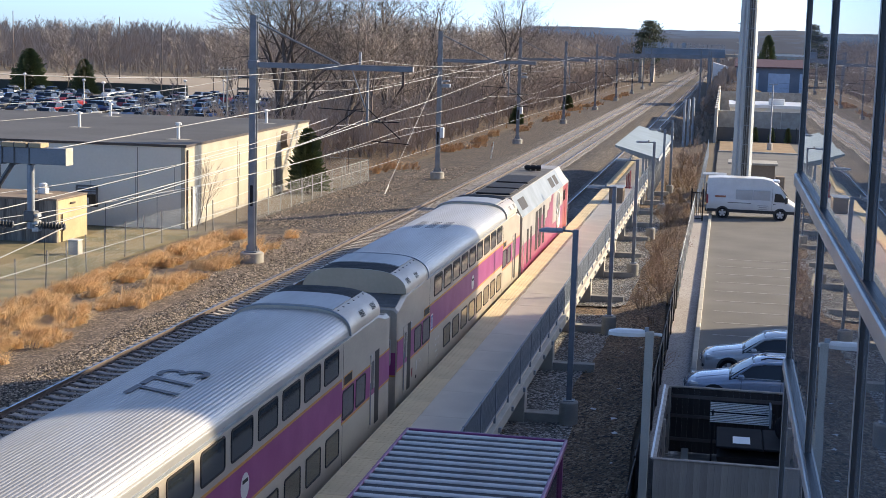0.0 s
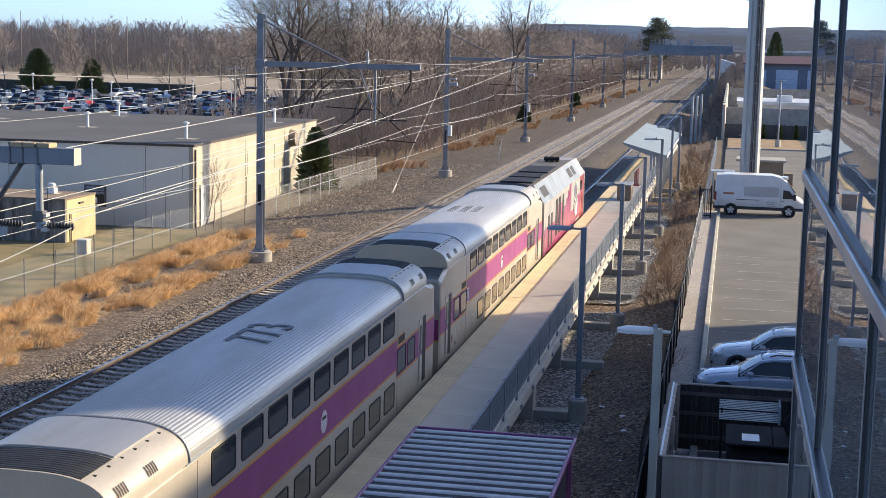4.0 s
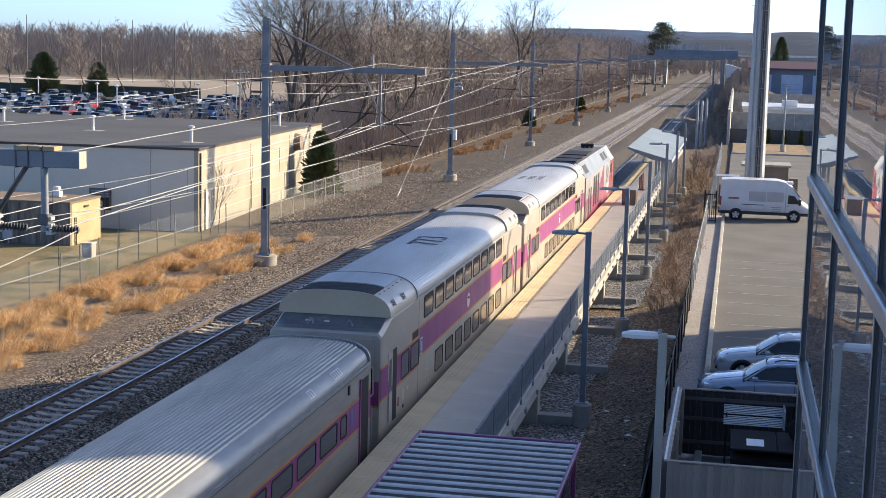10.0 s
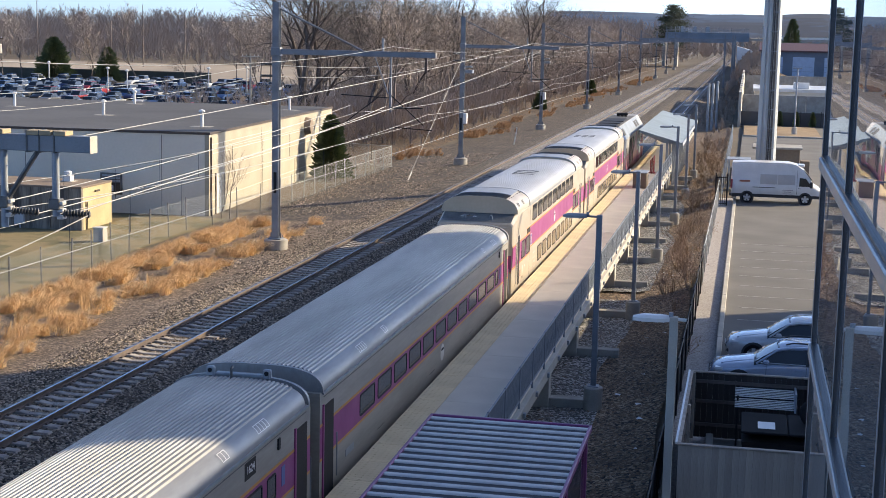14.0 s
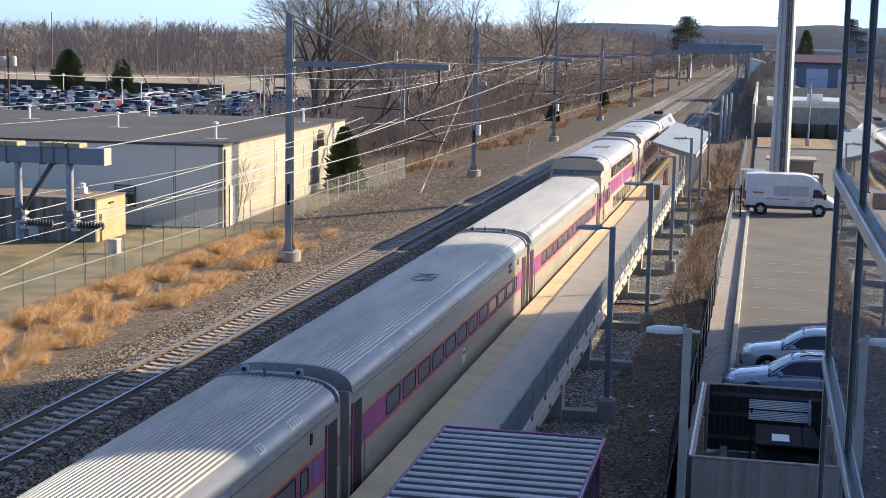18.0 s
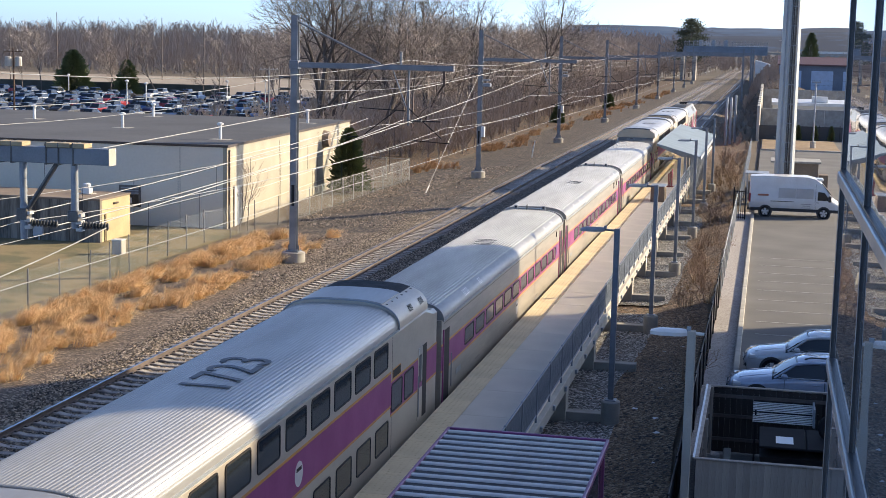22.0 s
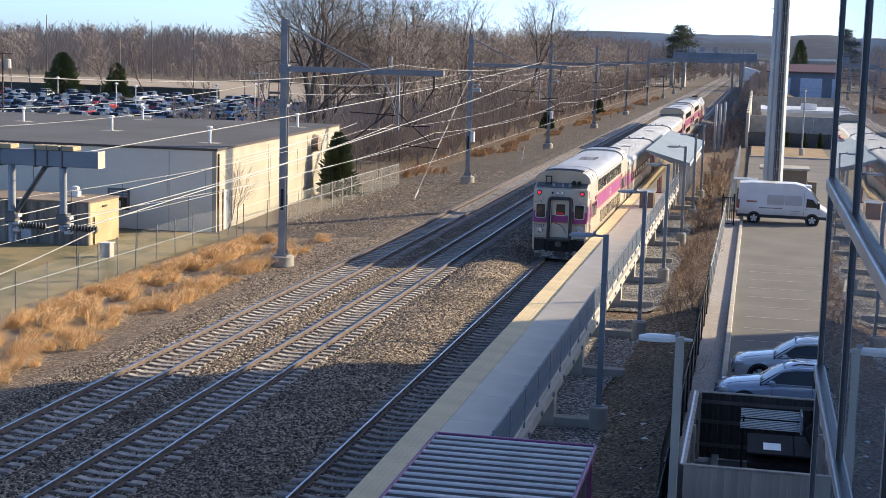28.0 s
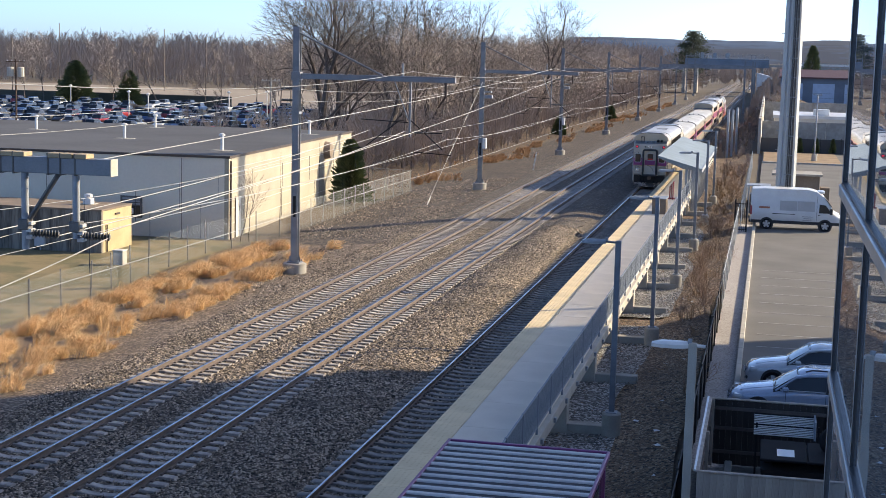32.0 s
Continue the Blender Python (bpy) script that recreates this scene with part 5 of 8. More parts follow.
# nearer anchor structure: a heavy beam with hanging posts
M["window_rim_pale"] = plain("pale_galvanised_plate", (0.62, 0.60, 0.57), 0.45, 0.3)
MB = thing("anchor_beam", "heavy grey steel anchor beam with hanging posts and insulators", "overhead structure", pose(0, 30.0, 0))
bz = 8.52
part("beam", Geo().box(-26, -14.1, -0.17, 0.17, bz - 0.17, bz + 0.19, 0.012), M["mast_blue"], MB)
part("end_plate", Geo().box(-14.1, -14.08, -0.18, 0.18, bz - 0.18, bz + 0.2), M["concrete_light"], MB)
part("column", h_beam(Geo(), -26, 0, -0.5, 12.5), M["mast_blue"], MB)
part("footing", Geo().tube([(-26, 0, -0.9), (-26, 0, -0.3)], 0.62, 12), M["concrete"], MB)
for x, z0 in ((-15.0, 6.9), (-16.25, 6.6), (-18.3, 6.6)):
    p = part("hanging_post", Geo().tube([(x, 0, z0), (x, 0, bz - 0.15)], 0.085, 12), M["steel_grey"], MB, smooth=True)
    part("collar", Geo().box(x - 0.13, x + 0.13, -0.13, 0.13, 7.05, 7.3, 0.02), M["steel_dark"], p)
    part("insulator", insulator(Geo(), (x + 0.16, 0.0, 6.98), (x + 0.68, 0.3, 6.93), 9, 0.10), M["steel_dark"], p)
for x in (-15.0, -16.25, -18.3):
    part("clamp_plate", Geo().box(x + 0.06, x + 0.2, -0.1, 0.1, 6.84, 6.92, 0.01).box(x + 0.06, x + 0.2, -0.1, 0.1, 7.0, 7.08, 0.01).box(x + 0.06, x + 0.2, -0.1, 0.1, 7.16, 7.24, 0.01), M["window_rim_pale"], MB)
part("brace", Geo().tube([(-15.4, 0, bz - 0.15), (-16.2, 0, 7.2)], 0.06, 8), M["steel_dark"], MB)
for x in (-14.8, -15.15, -15.45, -16.3, -16.6):
    part("wooden_block", Geo().box(x - 0.14, x + 0.14, -0.2, 0.2, bz + 0.19, bz + 0.29, 0.01), mat("pale_timber", (0.50, 0.38, 0.22), (0.4, 0.3, 0.18)), MB)
    part("u_strap", Geo().box(x - 0.16, x - 0.13, -0.19, 0.19, bz - 0.2, bz + 0.3), M["steel_dark"], MB)

# wires
M["wire"] = mat("weathered_copper_wire", (0.52, 0.51, 0.48), (0.40, 0.395, 0.38), 0.45, 0.3, 1, 10, 0)
M["wire_dark"] = mat("dark_cable", (0.06, 0.06, 0.065), (0.04, 0.04, 0.045), 0.6, 0.2, 1, 10, 0)
ends = [-25.0, 30.0] + [y for _, y in MASTS]


def span(a, b, sag, n=10):
    a, b = Vector(a), Vector(b)
    return [a.lerp(b, k / n) - Vector((0, 0, sag * 4 * (k / n) * (1 - k / n))) for k in range(n + 1)]


def line(name, label, xz, sag, r, mt, drops=None):
    t = thing(name, label, "overhead wire", group="overhead wires")
    for i in range(len(ends) - 1):
        s = -1 if i % 2 else 1
        pts = span((xz[0] + 0.25 * s, ends[i], xz[1]), (xz[0] - 0.25 * s, ends[i + 1], xz[1]), sag, 12)
        part("wire", Geo().tube(pts, r, 4, caps=False), M[mt], t)
        if drops is not None and i < 6:
            for k in range(1, 12):
                p = pts[k]
                part("dropper", Geo().tube([p, (p.x, p.y, drops)], 0.008, 3, caps=False), M["wire_dark"], t)
    return t


for cx in (T1, T2):
    line("messenger_wire", "sagging steel messenger wire over the track", (cx, 6.95), 0.45, 0.010, "wire", 5.55)
    line("contact_wire", "straight contact wire over the track", (cx, 5.5), 0.02, 0.010, "wire")
line("feeder_wire", "bare feeder wire along the masts", (-24.9, 9.3), 0.6, 0.012, "wire")
line("feeder_wire", "bare feeder wire along the masts", (-25.1, 8.7), 0.6, 0.011, "wire")
line("static_wire", "thin ground wire along the mast arms", (-18.1, 10.35), 0.5, 0.011, "wire")
# slanting tail wires from the anchor beam
tail = thing("tension_wires", "bright slanting tension wires running to the anchor beam", "overhead wire")
for a, b in (((-14.33, 30.3, 6.93), (-15.5, 16.0, 5.83)), ((-14.6, 30.3, 6.98), (-17.9, 126.7, 9.6)), ((-15.6, 30.3, 6.9), (-18.2, 73.1, 7.3)), ((-14.9, 30.0, 8.6), (-18.6, 126.7, 10.3)), ((-17.7, 30.3, 6.8), (-20.1, 73.1, 7.3))):
    part("wire", Geo().tube(span(a, b, 0.25), 0.014, 5, caps=False), M["wire"], tail)
guy = thing("guy_wire", "slack guy wire from mast to ground anchor", "wire")
part("wire", Geo().tube([(-24.6, 126.5, 9.0), (-26.2, 113, -0.5)], 0.02, 4), M["wire"], guy)
part("anchor_rod", Geo().tube([(-26.1, 113.8, 0.0), (-26.2, 113, -0.6)], 0.05, 5), M["white"], guy)
stub = thing("guy_marker", "pale leaning guy marker tube in the dirt", "marker")
part("tube", Geo().tube([(-23.9, 152, -0.5), (-23.6, 152, 1.4)], 0.06, 6), M["white"], stub)
# far signal gantries and three bare poles beyond the platform
for y, x0, x1 in ((352, -26, -6), (415, -26, -5), (475, -27, -5)):
    gq = thing("gantry", "blue-grey steel gantry beam across the tracks", "gantry", group="distant gantries")
    part("beam", Geo().box(x0, x1, y - 0.3, y + 0.3, 9.9, 10.7), M["mast_blue"], gq)
    part("column", Geo().box(x1 - 0.2, x1 + 0.2, y - 0.2, y + 0.2, -0.5, 12.0), M["mast_blue"], gq)
pole3 = thing("bare_pole", "plain grey steel pole beyond the platform", "pole", pose(-4.9, 186, -0.5), "bare poles")
part("shaft", Geo().tube([(0, 0, 0), (0, 0, 5.9)], 0.16, 10), M["steel_grey"], pole3, smooth=True)
part("cap", Geo().tube([(0, 0, 5.9), (0, 0, 6.0)], [0.18, 0.05], 10), M["steel_grey"], pole3)
copy_thing(pole3, pose(-4.4, 187.5, -0.5))
copy_thing(pole3, pose(-3.9, 190, -0.3))

# ---- buildings ----
M["cream_block"] = mat("cream_painted_block_wall", (0.43, 0.385, 0.295), (0.37, 0.33, 0.25), 0.85, 0, 0.4, 8, 0.08)
M["grey_wall"] = mat("grey_rendered_wall", (0.77, 0.715, 0.60), (0.70, 0.65, 0.545), 0.85, 0, 0.25, 6, 0.05)
M["membrane"] = mat("dark_roof_membrane", (0.10, 0.10, 0.102), (0.07, 0.07, 0.073), 0.8, 0, 0.12, 3, 0.03)
M["brown_trim"] = plain("dark_brown_trim", (0.075, 0.055, 0.045), 0.5)
# hut walls: front and back darker and streaked, end lighter and yellower
M["streak_wall"] = mat("streaked_concrete_wall", (0.28, 0.25, 0.21), (0.09, 0.08, 0.07), 0.9, 0, 0.9, 6, 0.1, stretch=(2.5, 2.5, 0.25))
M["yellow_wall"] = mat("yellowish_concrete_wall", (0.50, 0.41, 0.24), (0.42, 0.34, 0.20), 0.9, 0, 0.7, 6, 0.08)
M["roof_tan"] = mat("tan_roof", (0.26, 0.20, 0.15), (0.2, 0.155, 0.12), 0.9, 0, 0.4, 6, 0.05)

# warehouse beyond the fence; its long white wall runs almost along the tracks
wh = thing("warehouse", "flat-roofed warehouse with cream block wall and grey end wall", "warehouse", pose(-33.8, 89.0, FIELD_Z, 0, 0, 3.3))
WL, WW, WHT = 35.5, 75.0, 5.4
part("end_wall", Geo().box(-WW, -0.3, 0.0, 0.3, -0.2, WHT - 0.06), M["grey_wall"], wh, "grey rendered wall")
part("side_wall", Geo().box(-0.3, 0.0, 0.0, WL, -0.2, WHT - 0.06), M["cream_block"], wh, "sunlit cream painted block wall")
part("back_wall", Geo().box(-WW, -0.3, WL - 0.3, WL, -0.2, WHT - 0.06), M["grey_wall"], wh)
part("far_wall", Geo().box(-WW - 0.3, -WW, 0, WL, -0.2, WHT - 0.06), M["grey_wall"], wh)
part("roof", Geo().box(-WW - 0.3, 0.02, -0.02, WL, WHT - 0.06, WHT), M["membrane"], wh, "dark flat membrane roof")
for b in ((-WW, 0.06, -0.08, -0.02), (0.02, 0.08, -0.08, WL)):
    part("roof_trim", Geo().box(b[0], b[1], b[2], b[3], WHT - 0.12, WHT + 0.04), M["brown_trim"], wh)
part("corner_pipe", Geo().tube([(0.07, 0.25, 0), (0.07, 0.25, WHT - 0.3)], 0.06, 8), M["brown_trim"], wh)
d = part("door", Geo().box(0.0, 0.05, 1.4, 2.5, 0, 2.6, 0.01), M["grey_wall"], wh, "plain grey steel door")
part("door_frame", Geo().box(0.0, 0.07, 1.3, 1.4, 0, 2.7), M["brown_trim"], d)
part("vent_hood", Geo().tube([(0.0, 26.0, 4.3), (0.5, 26.0, 4.3)], [0.75, 0.6], 16), plain("dull_tan_metal", (0.30, 0.23, 0.17)), wh, "round tan metal exhaust hood")
for z in (1.0, 2.0, 3.0, 4.0, 4.6):
    part("wall_joint", Geo().box(0.0, 0.012, 0.3, WL, z, z + 0.025), M["grey_wall"], wh)
for y in (12.4, 24.0):
    part("wall_joint", Geo().box(0.0, 0.014, y, y + 0.03, 0.2, 5.0), M["brown_trim"], wh)
w = part("louvre_window", Geo().box(-7.35, -5.85, -0.05, 0.0, 1.2, 2.62, 0.01), M["steel_dark"], wh, "window with louvres above and a paper notice")
for k in range(3):
    part("slat", Geo().box(-7.2, -6.0, -0.08, -0.05, 2.05 + 0.17 * k, 2.15 + 0.17 * k), M["steel_grey"], w)
part("pane", Geo().box(-7.2, -6.0, -0.06, -0.05, 1.3, 1.98), M["tint"], w)
part("notice", Geo().box(-6.95, -6.45, -0.068, -0.06, 1.42, 1.8), M["white"], w, "white paper notice")
for k in range(3):
    part("lettering_bar", Geo().box(-6.88, -6.55, -0.072, -0.068, 1.5 + 0.09 * k, 1.54 + 0.09 * k), M["red"], w)
for x in (-3.2, -12.5, -21.8):
    part("wall_joint", Geo().box(x, x + 0.03, -0.012, 0.0, 0.0, WHT - 0.2), M["brown_trim"], wh)
vent = thing("roof_vent", "white roof vent pipe on a pale patch", "roof vent", group="warehouse roof vents")
part("pipe", Geo().tube([(0, 0, 0), (0, 0, 1.05)], 0.11, 10), M["white"], vent)
part("cap", Geo().tube([(0, 0, 1.0), (0, 0, 1.12), (0, 0, 1.18)], [0.22, 0.22, 0.05], 10), M["white"], vent)
part("patch", Geo().box(-0.7, 0.7, -0.55, 0.55, 0.0, 0.012), M["concrete"], vent)
W_TOP = FIELD_Z + WHT
vent.matrix_basis = pose(-36.4, 94.5, W_TOP)
for x, y in ((-47.5, 103), (-58.5, 110), (-71.5, 112), (-37.5, 117.5), (-52, 119), (-77.5, 116)):
    copy_thing(vent, pose(x, y, W_TOP))

# small concrete equipment hut in front of it
M["pale_box"] = plain("pale_grey_enamel", (0.42, 0.44, 0.46), 0.5)
hut = thing("equipment_hut", "low concrete equipment hut with dark streaked walls and yellow end", "hut", pose(-38.2, 79.6, FIELD_Z))
part("front_wall", Geo().box(-13, -0.0, 0, 0.25, -0.2, 2.55), M["streak_wall"], hut, "dark streaked concrete wall")
part("end_wall", Geo().box(-0.25, 0.0, 0.25, 4.2, -0.2, 2.55), M["yellow_wall"], hut, "yellowish concrete wall")
part("back_wall", Geo().box(-13, -0.25, 3.95, 4.2, -0.2, 2.55), M["streak_wall"], hut)
part("roof", Geo().box(-13.1, 0.04, -0.04, 4.24, 2.55, 2.66, 0.02), M["roof_tan"], hut, "tan flat roof slab")
v = part("roof_ventilator", Geo().box(-2.32, -1.8, 2.3, 2.8, 2.66, 3.02, 0.02), M["white"], hut, "white boxy roof ventilator")
part("cowl", Geo().tube([(-2.06, 2.55, 3.02), (-2.06, 2.55, 3.1), (-2.06, 2.55, 3.26), (-2.06, 2.55, 3.32)], [0.16, 0.24, 0.24, 0.12], 12), M["white"], v)
part("kerb", Geo().box(-2.5, -1.6, 2.15, 2.95, 2.66, 2.70, 0.01), M["concrete_light"], v)
part("meter_box", Geo().box(-4.25, -3.6, -0.2, 0.0, 0.3, 1.3, 0.02), M["pale_box"], hut, "pale grey meter box")
part("conduit", Geo().tube([(-3.9, -0.1, 0.0), (-3.9, -0.1, 0.3)], 0.05, 6), M["steel_grey"], hut)
for x in (0.02, 0.05):
    part("wall_pipe", Geo().tube([(x, 0.5 + x * 4, 0.0), (x, 0.5 + x * 4, 1.7)], 0.03, 6), M["brown_trim"], hut)
part("wall_bracket", Geo().box(0.0, 0.1, 1.8, 2.4, 2.2, 2.3, 0.01), M["brown_trim"], hut)
for x in (-2.1, -4.3, -8.4, -10.6):
    part("wall_rib", Geo().box(x - 0.12, x + 0.12, -0.06, 0.0, 0, 2.5), M["streak_wall"], hut)
box = thing("ground_cabinet", "small pale metal cabinet on the lawn", "cabinet", pose(-35.3, 75.9, FIELD_Z))
part("case", Geo().box(-0.3, 0.3, -0.3, 0.3, 0, 0.85, 0.03), M["concrete_light"], box)
part("lid", Geo().box(-0.33, 0.33, -0.33, 0.33, 0.85, 0.9, 0.01), M["white"], box)

# glass facade beside the window, parallel to the tracks
FX, FY = 0.463, 9.0
M["alu"] = mat("anodised_aluminium", (0.42, 0.43, 0.44), (0.34, 0.35, 0.36), 0.38, 0.6, 2, 30, 0.02)
M["dark_frame"] = plain("dark_grey_window_frame", (0.055, 0.058, 0.065), 0.4)
M["facade_glass"] = pane_glass("reflective_facade_glass", (0.36, 0.39, 0.42), 0.01, 0.012, 1.6, (1, 1, 1.6), 3.4)
M["facade_glass"].node_tree.nodes["Principled BSDF"].inputs["Metallic"].default_value = 0.55
fac = thing("glass_facade", "reflective glass curtain wall with dark mullions and aluminium rails", "glass wall", pose(0, 0, 0), kind="structure")
FROWS = [(-0.3, 3.4), (3.4, 6.85), (6.85, 8.06), (8.06, 9.29), (9.29, 10.43), (10.43, 13.0)]
bays = [FY - 2.17 * k for k in range(9)]
for a, b in zip(bays, bays[1:]):
    for z0, z1 in FROWS:
        part("glass_pane", Geo().box(FX + 0.0, FX + 0.02, b + 0.03, a - 0.03, z0 + 0.03, z1 - 0.03), M["facade_glass"], fac)
for y in bays:
    for z0, z1 in FROWS:
        part("mullion", Geo().box(FX - 0.014, FX + 0.06, y - 0.026, y + 0.026, z0 + 0.035, z1 - 0.035, 0.004), M["dark_frame"], fac)
        part("mullion_face", Geo().box(FX - 0.017, FX - 0.014, y - 0.026, y - 0.004, z0 + 0.035, z1 - 0.035), M["alu"], fac)
for z0, z1 in FROWS:
    part("transom", Geo().box(FX - 0.032, FX + 0.06, bays[-1], FY + 0.03, z1 - 0.035, z1 + 0.035, 0.006), M["alu"], fac)
    part("transom_bead", Geo().box(FX - 0.018, FX - 0.0, bays[-1], FY, z1 + 0.035, z1 + 0.05), M["dark_frame"], fac)
part("corner_post", Geo().box(FX - 0.014, FX + 0.12, FY + 0.03, FY + 0.10, -0.3, 13.0, 0.006), M["dark_frame"], fac)
body = thing("station_building", "tall plain building behind the glass front", "building", pose(0, 0, 0), kind="structure")
part("core", Geo().box(FX + 0.12, 14, -9, FY - 0.05, -0.3, 13.0), M["concrete_light"], body)
# unseen higher and lower walls, added on the right to shade the platform
part("high_wing", Geo().box(35.0, 36.2, 52.2, 80.2, -0.3, 30.5), M["grey_wall"], body)
part("low_wing", Geo().box(35.0, 36.2, 9.0, 52.2, -0.3, 25.6), M["grey_wall"], body)

# far side of the car park
M["blue_wall"] = mat("blue_grey_wall", (0.18, 0.22, 0.27), (0.14, 0.175, 0.22), 0.8, 0, 0.3, 4, 0.03)
M["door_blue"] = plain("pale_blue_door", (0.45, 0.56, 0.70), 0.5)
M["mulch"] = mat("straw_mulch", (0.34, 0.24, 0.14), (0.25, 0.17, 0.10), 0.95, 0, 0.8, 9, 0.2)
isl = thing("planted_island", "kerbed island of straw-coloured mulch with small shrubs", "traffic island", pose(0, 0, 0))
part("mulch", Geo().box(-0.4, 8.2, 167.2, 186, LOT_Z - 0.1, LOT_Z + 0.12, 0.05), M["mulch"], isl)
part("kerb_edge", Geo().box(-0.5, 8.4, 166.9, 167.2, LOT_Z - 0.1, LOT_Z + 0.16, 0.02), M["concrete_light"], isl)
solid("car_park_end", Geo().box(-0.5, 60, 160, 189, 0, LOT_Z - 0.004), M["asphalt"], "far end of the asphalt car park", kind="structure")
df = thing("dark_screen_fence", "black fabric screen fence at the car park end", "fence")
for k in range(12):
    part("panel", Geo().box(-1.0 + 2.5 * k + 0.03, 1.5 + 2.5 * k - 0.03, 188.98, 189.02, LOT_Z, 2.05), M["dark_frame"], df)
    part("post", Geo().tube([(-1.0 + 2.5 * k, 189, 0.2), (-1.0 + 2.5 * k, 189, 2.2)], 0.04, 6), M["black"], df)
rw = thing("retaining_wall", "long grey concrete retaining wall", "wall")
for k in range(10):
    part("wall_panel", Geo().box(-0.8 + 4 * k + 0.02, 3.2 + 4 * k - 0.02, 193, 193.4, 0, 4.0, 0.02), M["concrete"], rw)
for k in range(-1, 12):
    part("wall_panel", Geo().box(-1.2, -0.85, 193 + 6.4 * k + 0.03, 199.4 + 6.4 * k - 0.03, 0, 4.6 + 0.08 * k, 0.02), M["concrete_light"], rw)
for k in range(10):
    part("wall_panel", Geo().box(-0.8 + 4 * k + 0.02, 3.2 + 4 * k - 0.02, 250, 250.4, 0, 5.1, 0.02), M["concrete"], rw)
lowb = thing("low_building", "low building with white flat roof and rooftop unit", "building", pose(0, 0, 0))
part("wall", Geo().box(0.8, 40, 214, 232, 0, 3.7), M["grey_wall"], lowb)
part("roof", Geo().box(0.6, 40.2, 213.8, 232.2, 3.7, 4.15, 0.02), M["white"], lowb, "white flat roof")
part("roof_unit", Geo().box(6.2, 8.4, 216, 218, 4.15, 5.0, 0.05), M["white"], lowb)
far = thing("garage_building", "blue-grey garage building with large pale blue doors", "garage", pose(0, 330, 0))
part("wall", Geo().box(2.2, 60, 0, 16, 0, 8.4), M["blue_wall"], far)
part("roof", Geo().loft([[(1.8, y, z) for y, z in ((-0.6, 8.4), (16.6, 8.4), (16.6, 8.7), (8, 10.3), (-0.6, 8.7))], [(60.4, y, z) for y, z in ((-0.6, 8.4), (16.6, 8.4), (16.6, 8.7), (8, 10.3), (-0.6, 8.7))]]), mat("maroon_roof", (0.13, 0.07, 0.075), (0.10, 0.055, 0.06)), far, "dull maroon roof")
for k in range(7):
    x = 2.3 + 6.7 * k
    dd = part("garage_door", Geo().box(x, x + 4.6, -0.06, 0.0, 0.1, 7.3, 0.02), M["door_blue"], far, "pale blue sectional door")
    for j in range(1, 6):
        part("door_seam", Geo().box(x, x + 4.8, -0.075, -0.06, 0.1 + j * 1.02, 0.14 + j * 1.02), M["blue_wall"], dd)
# brushy earth bank that carries on behind the wall and shades the outer track
g = Geo()
bank_prof = [(-4.6, -0.2), (-3.4, 1.4), (-2.2, 3.6), (-0.4, 4.9), (3.0, 5.2), (9.0, 3.0), (16.0, 0.1)]
g.sheet([[(x + 0.5 * noise.noise((y * 0.05, z, 2)), y, z * min(1, (y - 268) / 14 + 0.05) * (1 + 0.12 * noise.noise((x * 0.2, y * 0.06, 6))) - 0.1) for x, z in bank_prof] for y in range(268, 600, 6)])
solid("earth_bank", g, M["woodland"], "brown leaf-strewn earth bank beside the railway", "bank", kind="structure", smooth=True)
gb = thing("white_shed", "distant white shed with sloping roof beside the tracks", "shed", pose(0, 520, 0))
part("wall", Geo().loft([[(-4.8, y, 0), (6, y, 0), (6, y, 4.0), (-0.5, y, 7.2), (-4.8, y, 8.3)] for y in (0, 14)]), M["white"], gb)
hall = thing("long_hall", "long distant pale green hall", "building", pose(0, 760, 0))
part("wall", Geo().box(14, 130, 0, 40, 0, 11), mat("pale_green_cladding", (0.30, 0.36, 0.33), (0.26, 0.31, 0.29), 0.7), hall)
part("roof", Geo().box(13, 131, -1, 41, 11, 12), M["white"], hall)

# road bridge over the tracks
M["bridge_steel"] = mat("faded_blue_bridge_steel", (0.24, 0.295, 0.35), (0.18, 0.225, 0.27), 0.6, 0.1, 0.2, 3, 0.02)
br = thing("road_bridge", "blue-grey steel road bridge crossing high over the tracks", "bridge", pose(0, 600, 0))
part("girder", Geo().box(-34, -1, 0, 0.6, 9.7, 13.0), M["bridge_steel"], br, "deep blue-grey plate girder")
part("girder", Geo().box(-34, -1, 11.4, 12, 9.7, 13.0), M["bridge_steel"], br, "deep blue-grey plate girder")
part("deck", Geo().box(-34, 34, 0.6, 11.4, 10.2, 11.0), M["concrete"], br)
for k in range(20):
    part("stiffener", Geo().box(-33.6 + 1.7 * k, -33.3 + 1.7 * k, -0.25, 0.0, 9.75, 12.95), M["bridge_steel"], br)
    part("parapet_post", Geo().box(-33.6 + 1.7 * k, -33.45 + 1.7 * k, 0.2, 0.3, 13.0, 15.2), M["steel_grey"], br)
for z in (13.5, 14.0, 14.6):
    part("parapet_rail", Geo().box(-34, -1, 0.2, 0.3, z - 0.05, z + 0.05), M["steel_grey"], br)
for x in (-34.5, -29.5, -6.5, -3.5):
    part("pier", Geo().box(x - 0.5, x + 0.5, 1, 11, -1, 9.7), M["concrete"], br)
part("abutment", Geo().box(3.7, 30, -2, 14, -1, 8.9), M["concrete"], br)
for k in range(3):
    part("sign_box", Geo().box(-28 + 5 * k, -26.6 + 5 * k, 0, 0.4, 13.1, 15.4), M["steel_grey"], br)
    
